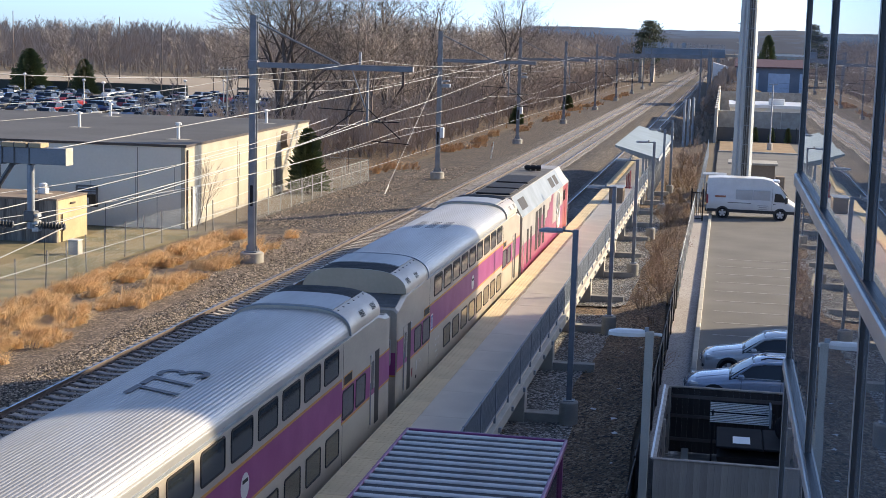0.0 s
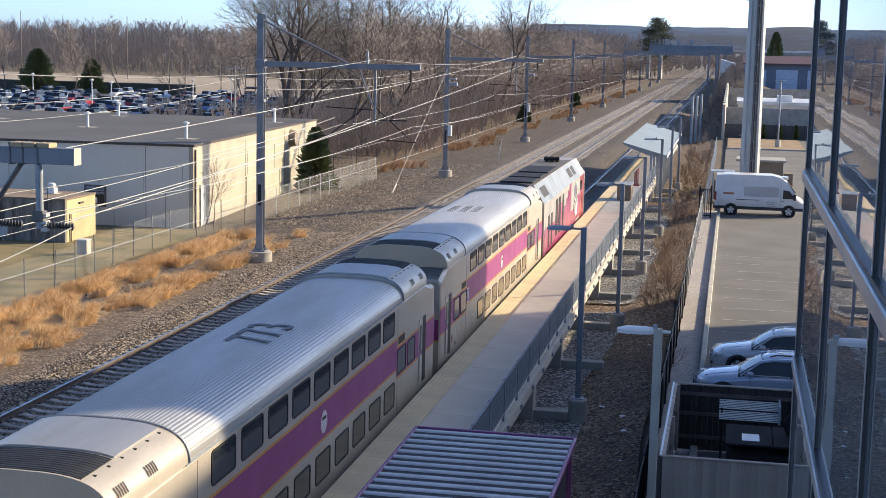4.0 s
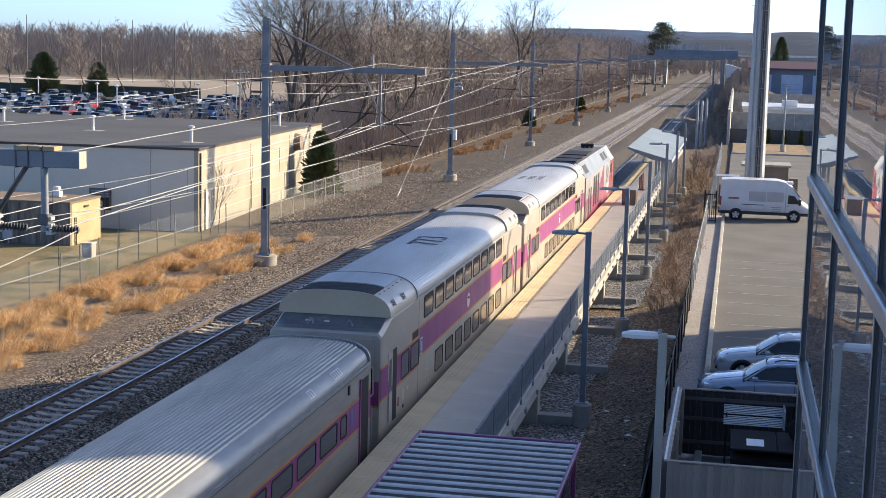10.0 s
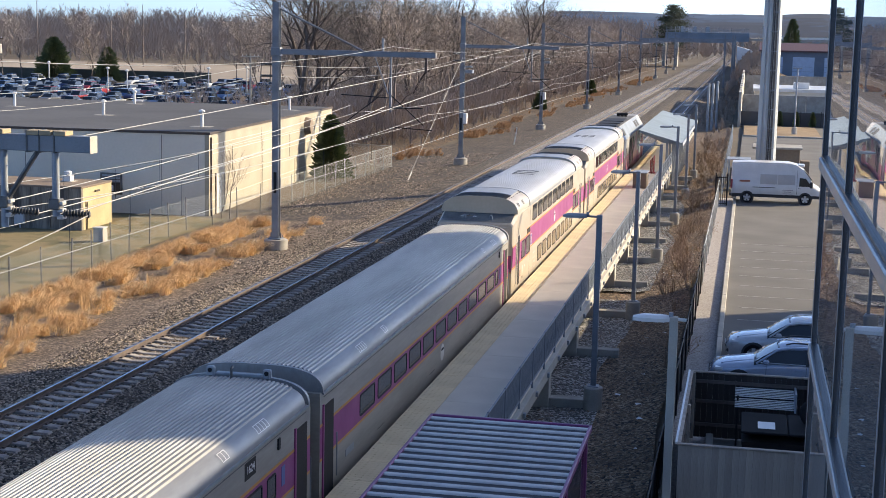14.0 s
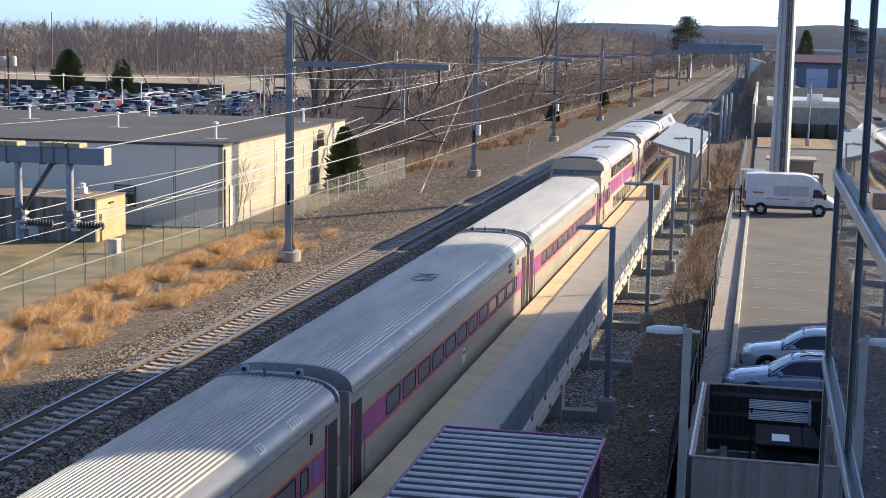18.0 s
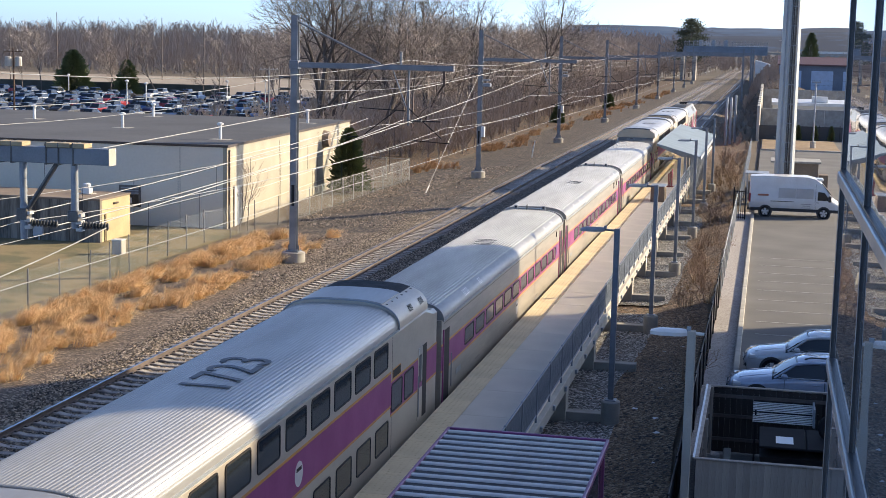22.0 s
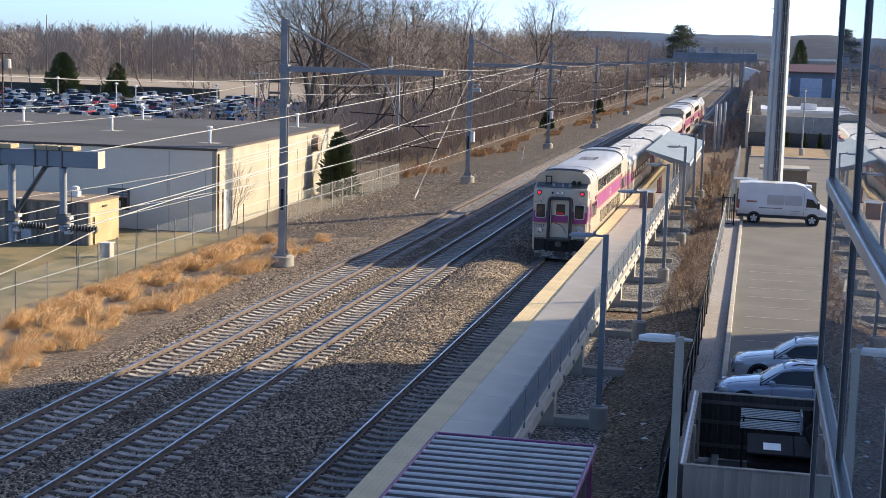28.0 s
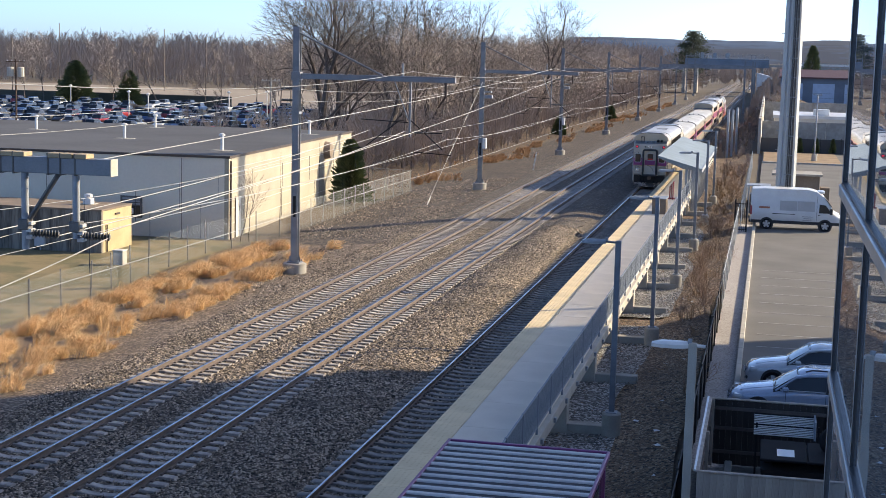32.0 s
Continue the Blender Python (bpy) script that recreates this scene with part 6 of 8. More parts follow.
# monopole tower with cable ladder
mp = thing("monopole_tower", "tall pale grey steel monopole with cables up its side", "tower", pose(1.5, 114.0, LOT_Z))
part("shaft", Geo().tube([(0, 0, 0), (0, 0, 12), (0, 0, 34)], [0.78, 0.70, 0.56], 12), mat("pale_painted_steel", (0.44, 0.46, 0.45), (0.38, 0.40, 0.40), 0.5, 0.15, 0.6, 15, 0.03), mp)
part("base_ring", Geo().tube([(0, 0, 0), (0, 0, 0.15)], 1.0, 14), M["steel_grey"], mp)
for k, x in enumerate((-0.02, 0.10, 0.22, 0.30)):
    part("cable", Geo().tube([(x + 0.05, -0.82, 0.5), (x, -0.62, 33)], 0.045, 6), M["wire_dark"] if k % 2 else M["steel_dark"], mp)
for k in range(22):
    z = 1.2 + 1.45 * k
    y = -0.80 + 0.2 * z / 33
    part("cable_bracket", Geo().box(-0.16, 0.48, y - 0.06, y + 0.12, z, z + 0.07), M["steel_grey"], mp)
    part("step_peg", Geo().tube([(-0.70 + 0.17 * z / 33, -0.2, z + 0.4), (-0.92 + 0.17 * z / 33, -0.25, z + 0.4)], 0.02, 5), M["steel_grey"], mp)
part("conduit", Geo().tube([(-0.42, -0.70, 0.4), (-0.36, -0.50, 33)], 0.035, 6), M["steel_grey"], mp)
cab = thing("tower_shed", "low tan equipment shed with flat pale roof", "shed", pose(0, 0, LOT_Z))
part("wall", Geo().box(1.0, 4.2, 119.0, 122.0, 0, 2.2, 0.02), M["roof_tan"], cab)
part("roof", Geo().box(0.5, 4.4, 118.6, 122.4, 2.2, 2.36, 0.02), M["concrete"], cab)
part("side_unit", Geo().box(4.3, 5.0, 119.2, 120.6, 0, 1.3, 0.03), M["roof_tan"], cab)
rk = thing("equipment_rack", "grey steel equipment rack with roof and cables", "rack", pose(-0.55, 109.0, 0.1))
for x, y in ((-0.6, -0.6), (0.8, -0.6), (-0.6, 1.2), (0.8, 1.2)):
    part("leg", Geo().box(x - 0.05, x + 0.05, y - 0.05, y + 0.05, 0, 2.3), M["steel_grey"], rk)
part("roof_sheet", Geo().box(-0.75, 0.95, -0.75, 1.35, 2.3, 2.36), M["steel_grey"], rk)
part("cabinet", Geo().box(-0.5, 0.1, -0.4, 0.9, 0.3, 1.7, 0.03), M["steel_dark"], rk)
part("cabinet", Geo().box(0.2, 0.7, -0.4, 0.9, 0.5, 1.6, 0.03), M["white"], rk)
part("cable_tray", Geo().box(0.8, 2.2, -0.2, 0.2, 1.9, 1.98), M["steel_grey"], rk)

# ---- vehicles ----
M["silver_blue"] = plain("silver_car_paint", (0.62, 0.615, 0.62), 0.22, 0.2, coat=1.0)
M["van_white"] = plain("white_van_paint", (0.74, 0.73, 0.71), 0.35, coat=0.4)
M["alloy"] = plain("alloy_wheel", (0.62, 0.62, 0.63), 0.35, 0.3)
M["lamp_glass"] = pane_glass("headlamp_glass", (0.5, 0.5, 0.5), 0.05)
# paler than the cabin glass: the sky's reflection is in its base colour
M["screen_glass"] = pane_glass("sky_paled_windscreen_glass", (0.20, 0.24, 0.27), 0.04, ior=2.2)
M["trim_grey"] = plain("dark_plastic_trim", (0.035, 0.036, 0.04), 0.6)


def wheel(parent, x, y, r, w, s):
    """A tyre with a spoked rim; s is the outer side along y."""
    ty = Geo()
    ty.tube([(x, y - s * w, r), (x, y - s * w * 0.85, r), (x, y - s * w * 0.15, r), (x, y, r)], [r * 0.92, r, r, r * 0.92], 22)
    t = part("wheel", ty, M["rubber"], parent, smooth=True)
    part("rim", Geo().tube([(x, y - s * 0.01, r), (x, y + s * 0.008, r)], r * 0.66, 20), M["steel_dark"], t)
    for k in range(5):
        a = math.tau * k / 5
        sp = Geo().box(-0.06, 0.06, -0.008, 0.008, 0.03, r * 0.66, mtx=Matrix.Translation((x, y + s * 0.014, r)) @ Matrix.Rotation(a, 4, "Y"))
        part("spoke", sp, M["alloy"], t)
    part("hub", Geo().tube([(x, y, r), (x, y + s * 0.03, r)], r * 0.16, 10), M["alloy"], t)
    return t


def car_body(sections, n=4):
    """A lofted body; each section along x gives half width, sill, shoulder and top heights."""
    rings = []
    for x, w, zs, zm, zt, wt in sections:
        rings.append([(x, -w * 0.93, zs), (x, -w, zs + 0.12), (x, -w, zm - 0.10), (x, -w * 0.97, zm), (x, -wt, zt - 0.03), (x, -wt * 0.8, zt), (x, 0, zt + 0.015),
                      (x, wt * 0.8, zt), (x, wt, zt - 0.03), (x, w * 0.97, zm), (x, w, zm - 0.10), (x, w, zs + 0.12), (x, w * 0.93, zs)])
    return rings


def saloon(label, paint, wagon=False):
    """A car with its nose at x = 0, pointing to -x."""
    c = thing("parked_car", label, "car", group="parked cars")
    low = [(0.0, 0.62, 0.32, 0.55, 0.60, 0.5), (0.12, 0.80, 0.24, 0.66, 0.74, 0.62), (0.5, 0.89, 0.2, 0.76, 0.86, 0.72), (1.25, 0.915, 0.2, 0.86, 0.97, 0.78), (1.5, 0.92, 0.2, 0.90, 1.0, 0.80),
           (2.6, 0.925, 0.2, 0.93, 0.98, 0.86), (3.9, 0.925, 0.22, 0.95, 1.0, 0.84), (4.5, 0.90, 0.26, 0.94, 1.02, 0.78), (4.78, 0.80, 0.34, 0.88, 0.95, 0.7), (4.85, 0.7, 0.4, 0.7, 0.75, 0.6)]
    part("body", Geo().loft(car_body(low)), paint, c, smooth=True)
    hi = [(1.35, 0.97, 0.76), (2.05, 1.36, 0.66), (2.35, 1.46, 0.64), (3.2, 1.49, 0.64)] + ([(4.3, 1.47, 0.62), (4.68, 1.02, 0.70)] if wagon else [(3.75, 1.40, 0.62), (4.35, 1.04, 0.72)])
    cab = Geo().loft([[(x, -0.86, 0.90), (x, -w, z), (x, -w * 0.8, z + 0.03), (x, 0, z + 0.045), (x, w * 0.8, z + 0.03), (x, w, z), (x, 0.86, 0.90)] for x, z, w in hi])
    cabin = part("cabin", cab, M["tint"], c, "dark tinted cabin glass", smooth=True)
    rf = [(2.12, 1.40, 0.62), (2.35, 1.47, 0.63), (3.2, 1.50, 0.63), (3.75, 1.42, 0.62)] if not wagon else [(2.12, 1.40, 0.62), (2.35, 1.47, 0.63), (3.2, 1.50, 0.63), (4.3, 1.48, 0.62)]
    part("roof_panel", Geo().loft([[(x, -w, z + 0.0), (x, -w * 0.8, z + 0.05), (x, 0, z + 0.065), (x, w * 0.8, z + 0.05), (x, w, z), (x, 0, z - 0.02)] for x, z, w in rf]), paint, cabin, smooth=True)
    for s in (-1, 1):
        part("pillar", Geo().tube([(1.42, s * 0.83, 0.95), (2.08, s * 0.68, 1.40)], 0.04, 5), paint, cabin)
        part("pillar", Geo().tube([(2.95, s * 0.90, 0.95), (3.0, s * 0.68, 1.47)], 0.045, 5), M["trim_grey"], cabin)
        part("pillar", Geo().tube([(hi[-1][0] - 0.05, s * 0.85, 0.98), (hi[-2][0] - 0.1, s * 0.66, 1.40)], 0.06, 5), paint, cabin)
        top = hi[-2][0] - 0.05
        part("cant_rail", Geo().tube([(2.06, s * 0.69, 1.385), (2.4, s * 0.685, 1.45), (3.2, s * 0.685, 1.475), (top, s * 0.665, 1.40)], 0.055, 6), paint, cabin, smooth=True)
        part("belt_strip", Geo().box(1.55, 4.2, min(s * 0.868, s * 0.892), max(s * 0.868, s * 0.892), 0.975, 1.005, 0.006), M["alloy"], cabin)
        part("quarter_pillar", Geo().tube([(3.72, s * 0.885, 0.97), (3.62, s * 0.69, 1.43)], 0.03, 5), M["trim_grey"], cabin)
        part("sill", Geo().box(1.3, 3.4, min(s * 0.88, s * 0.93), max(s * 0.88, s * 0.93), 0.19, 0.27, 0.02), M["trim_grey"], c)
        part("mirror", Geo().box(1.62, 1.82, min(s * 0.93, s * 1.12), max(s * 0.93, s * 1.12), 0.98, 1.12, 0.04), paint, c)
        part("headlamp", Geo().box(0.14, 0.55, min(s * 0.5, s * 0.86), max(s * 0.5, s * 0.86), 0.60, 0.76, 0.05), M["lamp_glass"], c)
        part("fog_lamp", Geo().box(0.02, 0.2, min(s * 0.55, s * 0.76), max(s * 0.55, s * 0.76), 0.34, 0.46, 0.04), M["trim_grey"], c)
        part("tail_lamp", Geo().box(4.6, 4.8, min(s * 0.6, s * 0.87), max(s * 0.6, s * 0.87), 0.7, 0.88, 0.04), M["red"], c)
        part("arch", Geo().tube([(0.92, s * 0.88, 0.34), (0.92, s * 0.932, 0.34)], 0.41, 20), M["trim_grey"], c)
        part("arch", Geo().tube([(3.75, s * 0.88, 0.34), (3.75, s * 0.937, 0.34)], 0.41, 20), M["trim_grey"], c)
        for x in (0.92, 3.75):
            wheel(c, x, s * 0.962, 0.335, 0.21, s)
        part("door_seam", Geo().box(1.72, 1.735, min(s * 0.92, s * 0.929), max(s * 0.92, s * 0.929), 0.3, 0.92), M["trim_grey"], c)
        part("door_seam", Geo().box(2.92, 2.935, min(s * 0.92, s * 0.931), max(s * 0.92, s * 0.931), 0.3, 0.92), M["trim_grey"], c)
        part("door_handle", Geo().box(2.6, 2.8, min(s * 0.925, s * 0.955), max(s * 0.925, s * 0.955), 0.80, 0.835, 0.01), paint, c)
        if wagon:
            part("roof_rail", Geo().tube([(2.3, s * 0.58, 1.54), (2.5, s * 0.58, 1.60), (4.1, s * 0.58, 1.60), (4.3, s * 0.58, 1.54)], 0.025, 6), M["trim_grey"], c)
    part("grille", Geo().box(-0.02, 0.12, -0.42, 0.42, 0.46, 0.62, 0.02), M["trim_grey"], c)
    part("grille_bar", Geo().box(-0.035, 0.0, -0.4, 0.4, 0.53, 0.555, 0.008), M["alloy"], c)
    part("badge", Geo().tube([(-0.03, 0, 0.60), (-0.05, 0, 0.60)], 0.06, 12), M["alloy"], c)
    part("lower_grille", Geo().box(-0.01, 0.1, -0.55, 0.55, 0.30, 0.38, 0.02), M["trim_grey"], c)
    for y in (-0.45, 0.45):
        part("bonnet_crease", Geo().tube([(0.35, y * 1.1, 0.835), (0.8, y, 0.915), (1.35, y * 0.95, 0.985)], 0.012, 4), paint, c)
    part("windscreen", Geo().sheet([[(1.40, -0.74, 1.005), (1.36, 0.0, 1.035), (1.40, 0.74, 1.005)], [(1.74, -0.68, 1.225), (1.70, 0.0, 1.26), (1.74, 0.68, 1.225)], [(2.07, -0.60, 1.415), (2.04, 0.0, 1.455), (2.07, 0.60, 1.415)]]), M["screen_glass"], cabin, "windscreen paled in colour for the sky's reflection", smooth=True)
    part("wiper", Geo().tube([(1.38, -0.5, 1.03), (1.48, 0.3, 1.10)], 0.015, 4), M["trim_grey"], c)
    return c


car_a = saloon("silver-blue saloon car parked nose to the kerb", M["silver_blue"])
car_a.matrix_basis = pose(-0.33, 50.25, LOT_Z)
car_b = saloon("silver-blue estate car with roof rails parked nose to the kerb", plain("pale_blue_car_paint", (0.43, 0.49, 0.60), 0.22, 0.2, coat=1.0), True)
car_b.matrix_basis = pose(-0.78, 46.0, LOT_Z)

# white high-roof van, side on
van = thing("delivery_van", "white high-roof delivery van with faint side lettering", "van", pose(-0.86, 99.2, LOT_Z))
V = [(0.0, 0.90, 0.45, 1.2, 2.55, 0.80), (0.06, 1.0, 0.42, 1.25, 2.68, 0.88), (0.9, 1.02, 0.40, 1.3, 2.74, 0.90), (3.7, 1.02, 0.40, 1.3, 2.74, 0.90), (4.25, 1.02, 0.40, 1.3, 2.62, 0.88), (4.72, 1.01, 0.40, 1.3, 2.28, 0.84), (5.2, 1.0, 0.40, 1.2, 1.62, 0.82), (5.35, 0.99, 0.40, 1.1, 1.34, 0.82), (5.75, 0.94, 0.42, 0.95, 1.12, 0.72), (5.92, 0.82, 0.45, 0.75, 0.88, 0.6)]
part("body", Geo().loft([[(x, y + 1.02, z) for x, y, z in r] for r in car_body(V)]), M["van_white"], van, "white painted panel body", smooth=True)
for s, y in ((-1, 0.0), (1, 2.04)):
    f = lambda x0, x1, z0, z1, t=0.012: Geo().box(x0, x1, min(y, y + s * t), max(y, y + s * t), z0, z1, 0.004)
    part("sill_trim", f(0.05, 5.8, 0.42, 0.62, 0.02), M["trim_grey"], van)
    part("cargo_panel", f(1.9, 3.0, 1.30, 1.95, 0.010), plain("pale_grey_panel", (0.5, 0.5, 0.5)), van)
    part("cargo_panel", f(3.05, 4.15, 1.30, 1.95, 0.010), plain("pale_grey_panel", (0.5, 0.5, 0.5)), van)
    part("side_rail", f(1.4, 2.9, 1.05, 1.09, 0.02), M["trim_grey"], van)
    part("graphic_bar", f(0.55, 1.25, 1.40, 1.52, 0.012), plain("faded_orange", (0.42, 0.16, 0.10)), van, "faded orange sign bar")
    part("lettering_bar", f(3.35, 4.05, 0.92, 0.96, 0.012), plain("grey_lettering", (0.35, 0.33, 0.35)), van)
    part("lettering_bar", f(3.45, 3.95, 0.80, 0.84, 0.012), plain("grey_lettering", (0.35, 0.33, 0.35)), van)
    part("lettering_bar", f(3.4, 4.0, 0.68, 0.71, 0.012), plain("grey_lettering", (0.35, 0.33, 0.35)), van)
    dw = Geo().loft([[(4.42, yy, 1.22), (5.15, yy, 1.22), (5.1, yy, 1.42), (4.85, yy, 1.75), (4.45, yy, 1.8)] for yy in ((y - 0.02, y - 0.01) if s < 0 else (y + 0.01, y + 0.02))])
    part("cab_window", dw, M["tint"], van)
    part("mirror", Geo().box(5.1, 5.3, min(y + s * 0.05, y + s * 0.3), max(y + s * 0.05, y + s * 0.3), 1.15, 1.55, 0.04), M["trim_grey"], van)
    part("tail_lamp", Geo().box(-0.03, 0.10, min(y, y - s * 0.12), max(y, y - s * 0.12), 0.95, 1.55, 0.02), M["red"], van)
    part("seam", f(4.28, 4.295, 0.6, 2.3, 0.010), M["trim_grey"], van)
    part("door_handle", f(4.36, 4.52, 1.05, 1.09, 0.03), M["trim_grey"], van)
    for x in (1.07, 4.85):
        part("arch", Geo().tube([(x, y - s * 0.06, 0.36), (x, y + s * 0.012, 0.36)], 0.45, 22), M["trim_grey"], van)
        wheel(van, x, y + s * 0.02, 0.36, 0.24, s)
part("windscreen", Geo().loft([[(4.66, 0.22, 2.30), (4.66, 1.82, 2.30), (5.24, 1.86, 1.62), (5.24, 0.18, 1.62)], [(4.69, 0.22, 2.32), (4.69, 1.82, 2.32), (5.27, 1.86, 1.64), (5.27, 0.18, 1.64)]]), M["tint"], van)
part("rear_bumper", Geo().box(-0.1, 0.1, 0.1, 1.94, 0.42, 0.62, 0.03), M["trim_grey"], van)
part("roof_unit", Geo().box(4.3, 4.75, 0.5, 1.5, 2.45, 2.62, 0.04), M["van_white"], van)

# a full car park far behind the warehouse
PAINTS = [plain("far_paint_" + n, c, 0.3, 0.2, coat=0.4) for n, c in (("white", (0.7, 0.7, 0.7)), ("silver", (0.42, 0.44, 0.46)), ("black", (0.02, 0.02, 0.024)), ("navy", (0.03, 0.05, 0.13)), ("red", (0.33, 0.03, 0.035)), ("grey", (0.13, 0.135, 0.145)), ("blue", (0.05, 0.12, 0.28)))]
NAMES = ("white", "silver", "black", "navy", "red", "grey", "blue")


def far_car(name, paint, tall):
    c = thing("parked_car", name + " car in the crowded car park", "car", group="cars in the far car park")
    h = 0.25 if tall else 0.0
    low = [(0.0, 0.7, 0.35, 0.6, 0.66, 0.6), (0.3, 0.88, 0.25, 0.78, 0.86, 0.75), (1.3, 0.91, 0.25, 0.9 + h * 0.5, 0.98 + h * 0.5, 0.8), (3.8, 0.91, 0.25, 0.95 + h * 0.5, 1.0 + h * 0.5, 0.85), (4.5, 0.85, 0.3, 0.9 + h * 0.5, 0.98 + h * 0.5, 0.75), (4.6, 0.7, 0.4, 0.7, 0.75, 0.6)]
    part("body", Geo().loft(car_body(low)), paint, c, smooth=True)
    e = 4.4 if tall else 3.9
    gl = part("cabin", Geo().loft([[(x, -w, 0.92 + h * 0.4), (x, -w * 0.8, z), (x, w * 0.8, z), (x, w, 0.92 + h * 0.4)] for x, w, z in ((1.25, 0.82, 0.98 + h * 0.5), (2.0, 0.84, 1.42 + h), (e - 0.4, 0.84, 1.44 + h), (e, 0.82, 1.0 + h * 0.5))]), M["tint"], c)
    part("roof_panel", Geo().box(2.0, e - 0.4, -0.66, 0.66, 1.43 + h, 1.49 + h, 0.03), paint, gl)
    for x in (0.85, 3.7):
        for s in (-1, 1):
            part("wheel", Geo().tube([(x, s * 0.72, 0.33), (x, s * 0.93, 0.33)], 0.33, 12), M["rubber"], c)
    return c


protos = []
for i, (nm, p) in enumerate(zip(NAMES, PAINTS)):
    c = far_car(nm, p, i % 2 == 0)
    protos.append(c)
rr = random.Random(21)
solid("far_car_park", Geo().box(-260, -58, 172, 297, -1.2, FIELD_Z + 0.02), M["asphalt"], "broad asphalt car park full of cars", kind="structure")
spots = []
for row, yy in enumerate((206, 212, 224, 230, 242, 248, 260, 266, 278, 286)):
    for k in range(34):
        spots.append((-66 - k * 3.0 - row * 1.5, yy))
used = 0
for x, y in spots:
    # keep to the part that can be seen over the warehouse roof
    if not (-0.60 < x / y < -0.32) or rr.random() < 0.13 or (y > 255 and rr.random() < 0.2):
        continue
    i = rr.choice((0, 0, 1, 1, 2, 2, 3, 5, 5, 6, 6, 4)) 
    m = pose(x + rr.uniform(-0.2, 0.2), y + rr.uniform(-0.4, 0.4), FIELD_Z + 0.02, 0, 0, rr.choice((90, -90)) + rr.uniform(-2, 2))
    if used < len(protos):
        protos[used].matrix_basis = m
    else:
        copy_thing(protos[i], m)
    used += 1

# ---- fences, poles and clutter ----
def chain_link(L, h, step=0.16, r=0.006):
    g = Geo()
    n = int((L + h) / step)
    for k in range(n):
        for s in (0, 1):
            x0, z0 = k * step - h, 0.0
            a, b = max(0, -x0), min(h, L - x0)
            if b <= a:
                continue
            p, q = (x0 + a, a), (x0 + b, b)
            if s:
                p, q = (L - p[0], p[1]), (L - q[0], q[1])
            g.add([(p[0] - r, 0, p[1]), (p[0] + r, 0, p[1]), (q[0] + r, 0, q[1]), (q[0] - r, 0, q[1])], [(0, 1, 2, 3)])
    return g


M["mesh_wire"] = mat("galvanised_mesh_wire", (0.50, 0.51, 0.50), (0.40, 0.41, 0.40), 0.6, 0.2, 3, 20, 0)
M["post_dark"] = mat("weathered_fence_post", (0.27, 0.26, 0.25), (0.19, 0.185, 0.18), 0.7, 0.2)
FENCE = [(-31.2, 40), (-31.3, 52), (-31.3, 64), (-32.3, 73), (-32.6, 82), (-31.2, 91.5), (-31.0, 95), (-31.1, 112), (-30.9, 126.8), (-35.6, 128.2)]
fl = thing("chain_link_fence", "tall chain-link fence with thin steel posts", "fence")
pan = chain_link(3.0, 1.9, 0.16, 0.004).mesh("mesh_panel", M["mesh_wire"])
pan_far = chain_link(3.0, 1.9, 0.14, 0.005).mesh("mesh_panel", M["mesh_wire"])
pst = Geo().tube([(0, 0, -0.2), (0, 0, 2.0)], 0.035, 6).mesh("post", M["post_dark"])
pst_pale = Geo().tube([(0, 0, -0.2), (0, 0, 2.0)], 0.035, 6).mesh("post", M["mesh_wire"])
rl = Geo().tube([(0, 0, 1.92), (3.0, 0, 1.92)], 0.02, 5).mesh("top_rail", M["mesh_wire"])
for (xa, ya), (xb, yb) in zip(FENCE, FENCE[1:]):
    d = math.hypot(xb - xa, yb - ya)
    n = max(1, round(d / 3.0))
    ang = math.degrees(math.atan2(yb - ya, xb - xa))
    for k in range(n):
        x, y = xa + (xb - xa) * k / n, ya + (yb - ya) * k / n
        part("post", pst_pale if ya >= 95 else pst, None, fl, at=pose(x, y, FIELD_Z + 0.05, rnd.uniform(-2, 2), rnd.uniform(-3, 3)))
        part("mesh_panel", pan_far if ya >= 95 else pan, None, fl, at=pose(x, y, FIELD_Z + 0.05, 0, 0, ang))
        if ya >= 95:
            part("top_rail", rl, None, fl, at=pose(x, y, FIELD_Z + 0.05, 0, 0, ang))

# fence along the car park, hung with dark fabric, the far part bare mesh
fr = thing("screened_fence", "chain-link fence hung with dark windscreen fabric", "fence")
M["fabric_dark"] = mat("dark_blue_screen_fabric", (0.035, 0.042, 0.055), (0.025, 0.03, 0.04), 0.85, 0, 1.5, 20, 0.2)
y = 24.0
while y < 97:
    x = -1.66
    g = Geo()
    rows = []
    for j in range(5):
        rows.append([(0.05 * noise.noise((y * 0.7, i * 0.9, j * 0.8)) - 0.03 * math.sin(j), 0.3 * i, 0.1 + j * 0.38) for i in range(11)])
    g.sheet(rows)
    g.sheet([[(a - 0.012, b, c) for a, b, c in r][::-1] for r in rows])
    dark = y < 65
    if dark:
        part("fabric_panel", g, M["fabric_dark"], fr, at=pose(x, y, 0.1), smooth=True)
    else:
        part("mesh_panel", pan, None, fr, at=pose(x, y, 0.1, 0, rnd.uniform(-3, 3), 90))
    part("post", Geo().tube([(0, 0, -0.2), (0, 0, 1.85)], 0.03, 6), M["black"] if dark else M["mesh_wire"], fr, at=pose(x + 0.05, y, 0.1))
    part("top_rail", Geo().tube([(0, 0, 1.8), (0.02, 3.0, 1.8)], 0.018, 5), M["black"] if dark else M["mesh_wire"], fr, at=pose(x + 0.05, y, 0.1))
    y += 3.0
gt = thing("gate", "black steel gate beside the van", "gate", pose(-1.75, 97.5, 0.15))
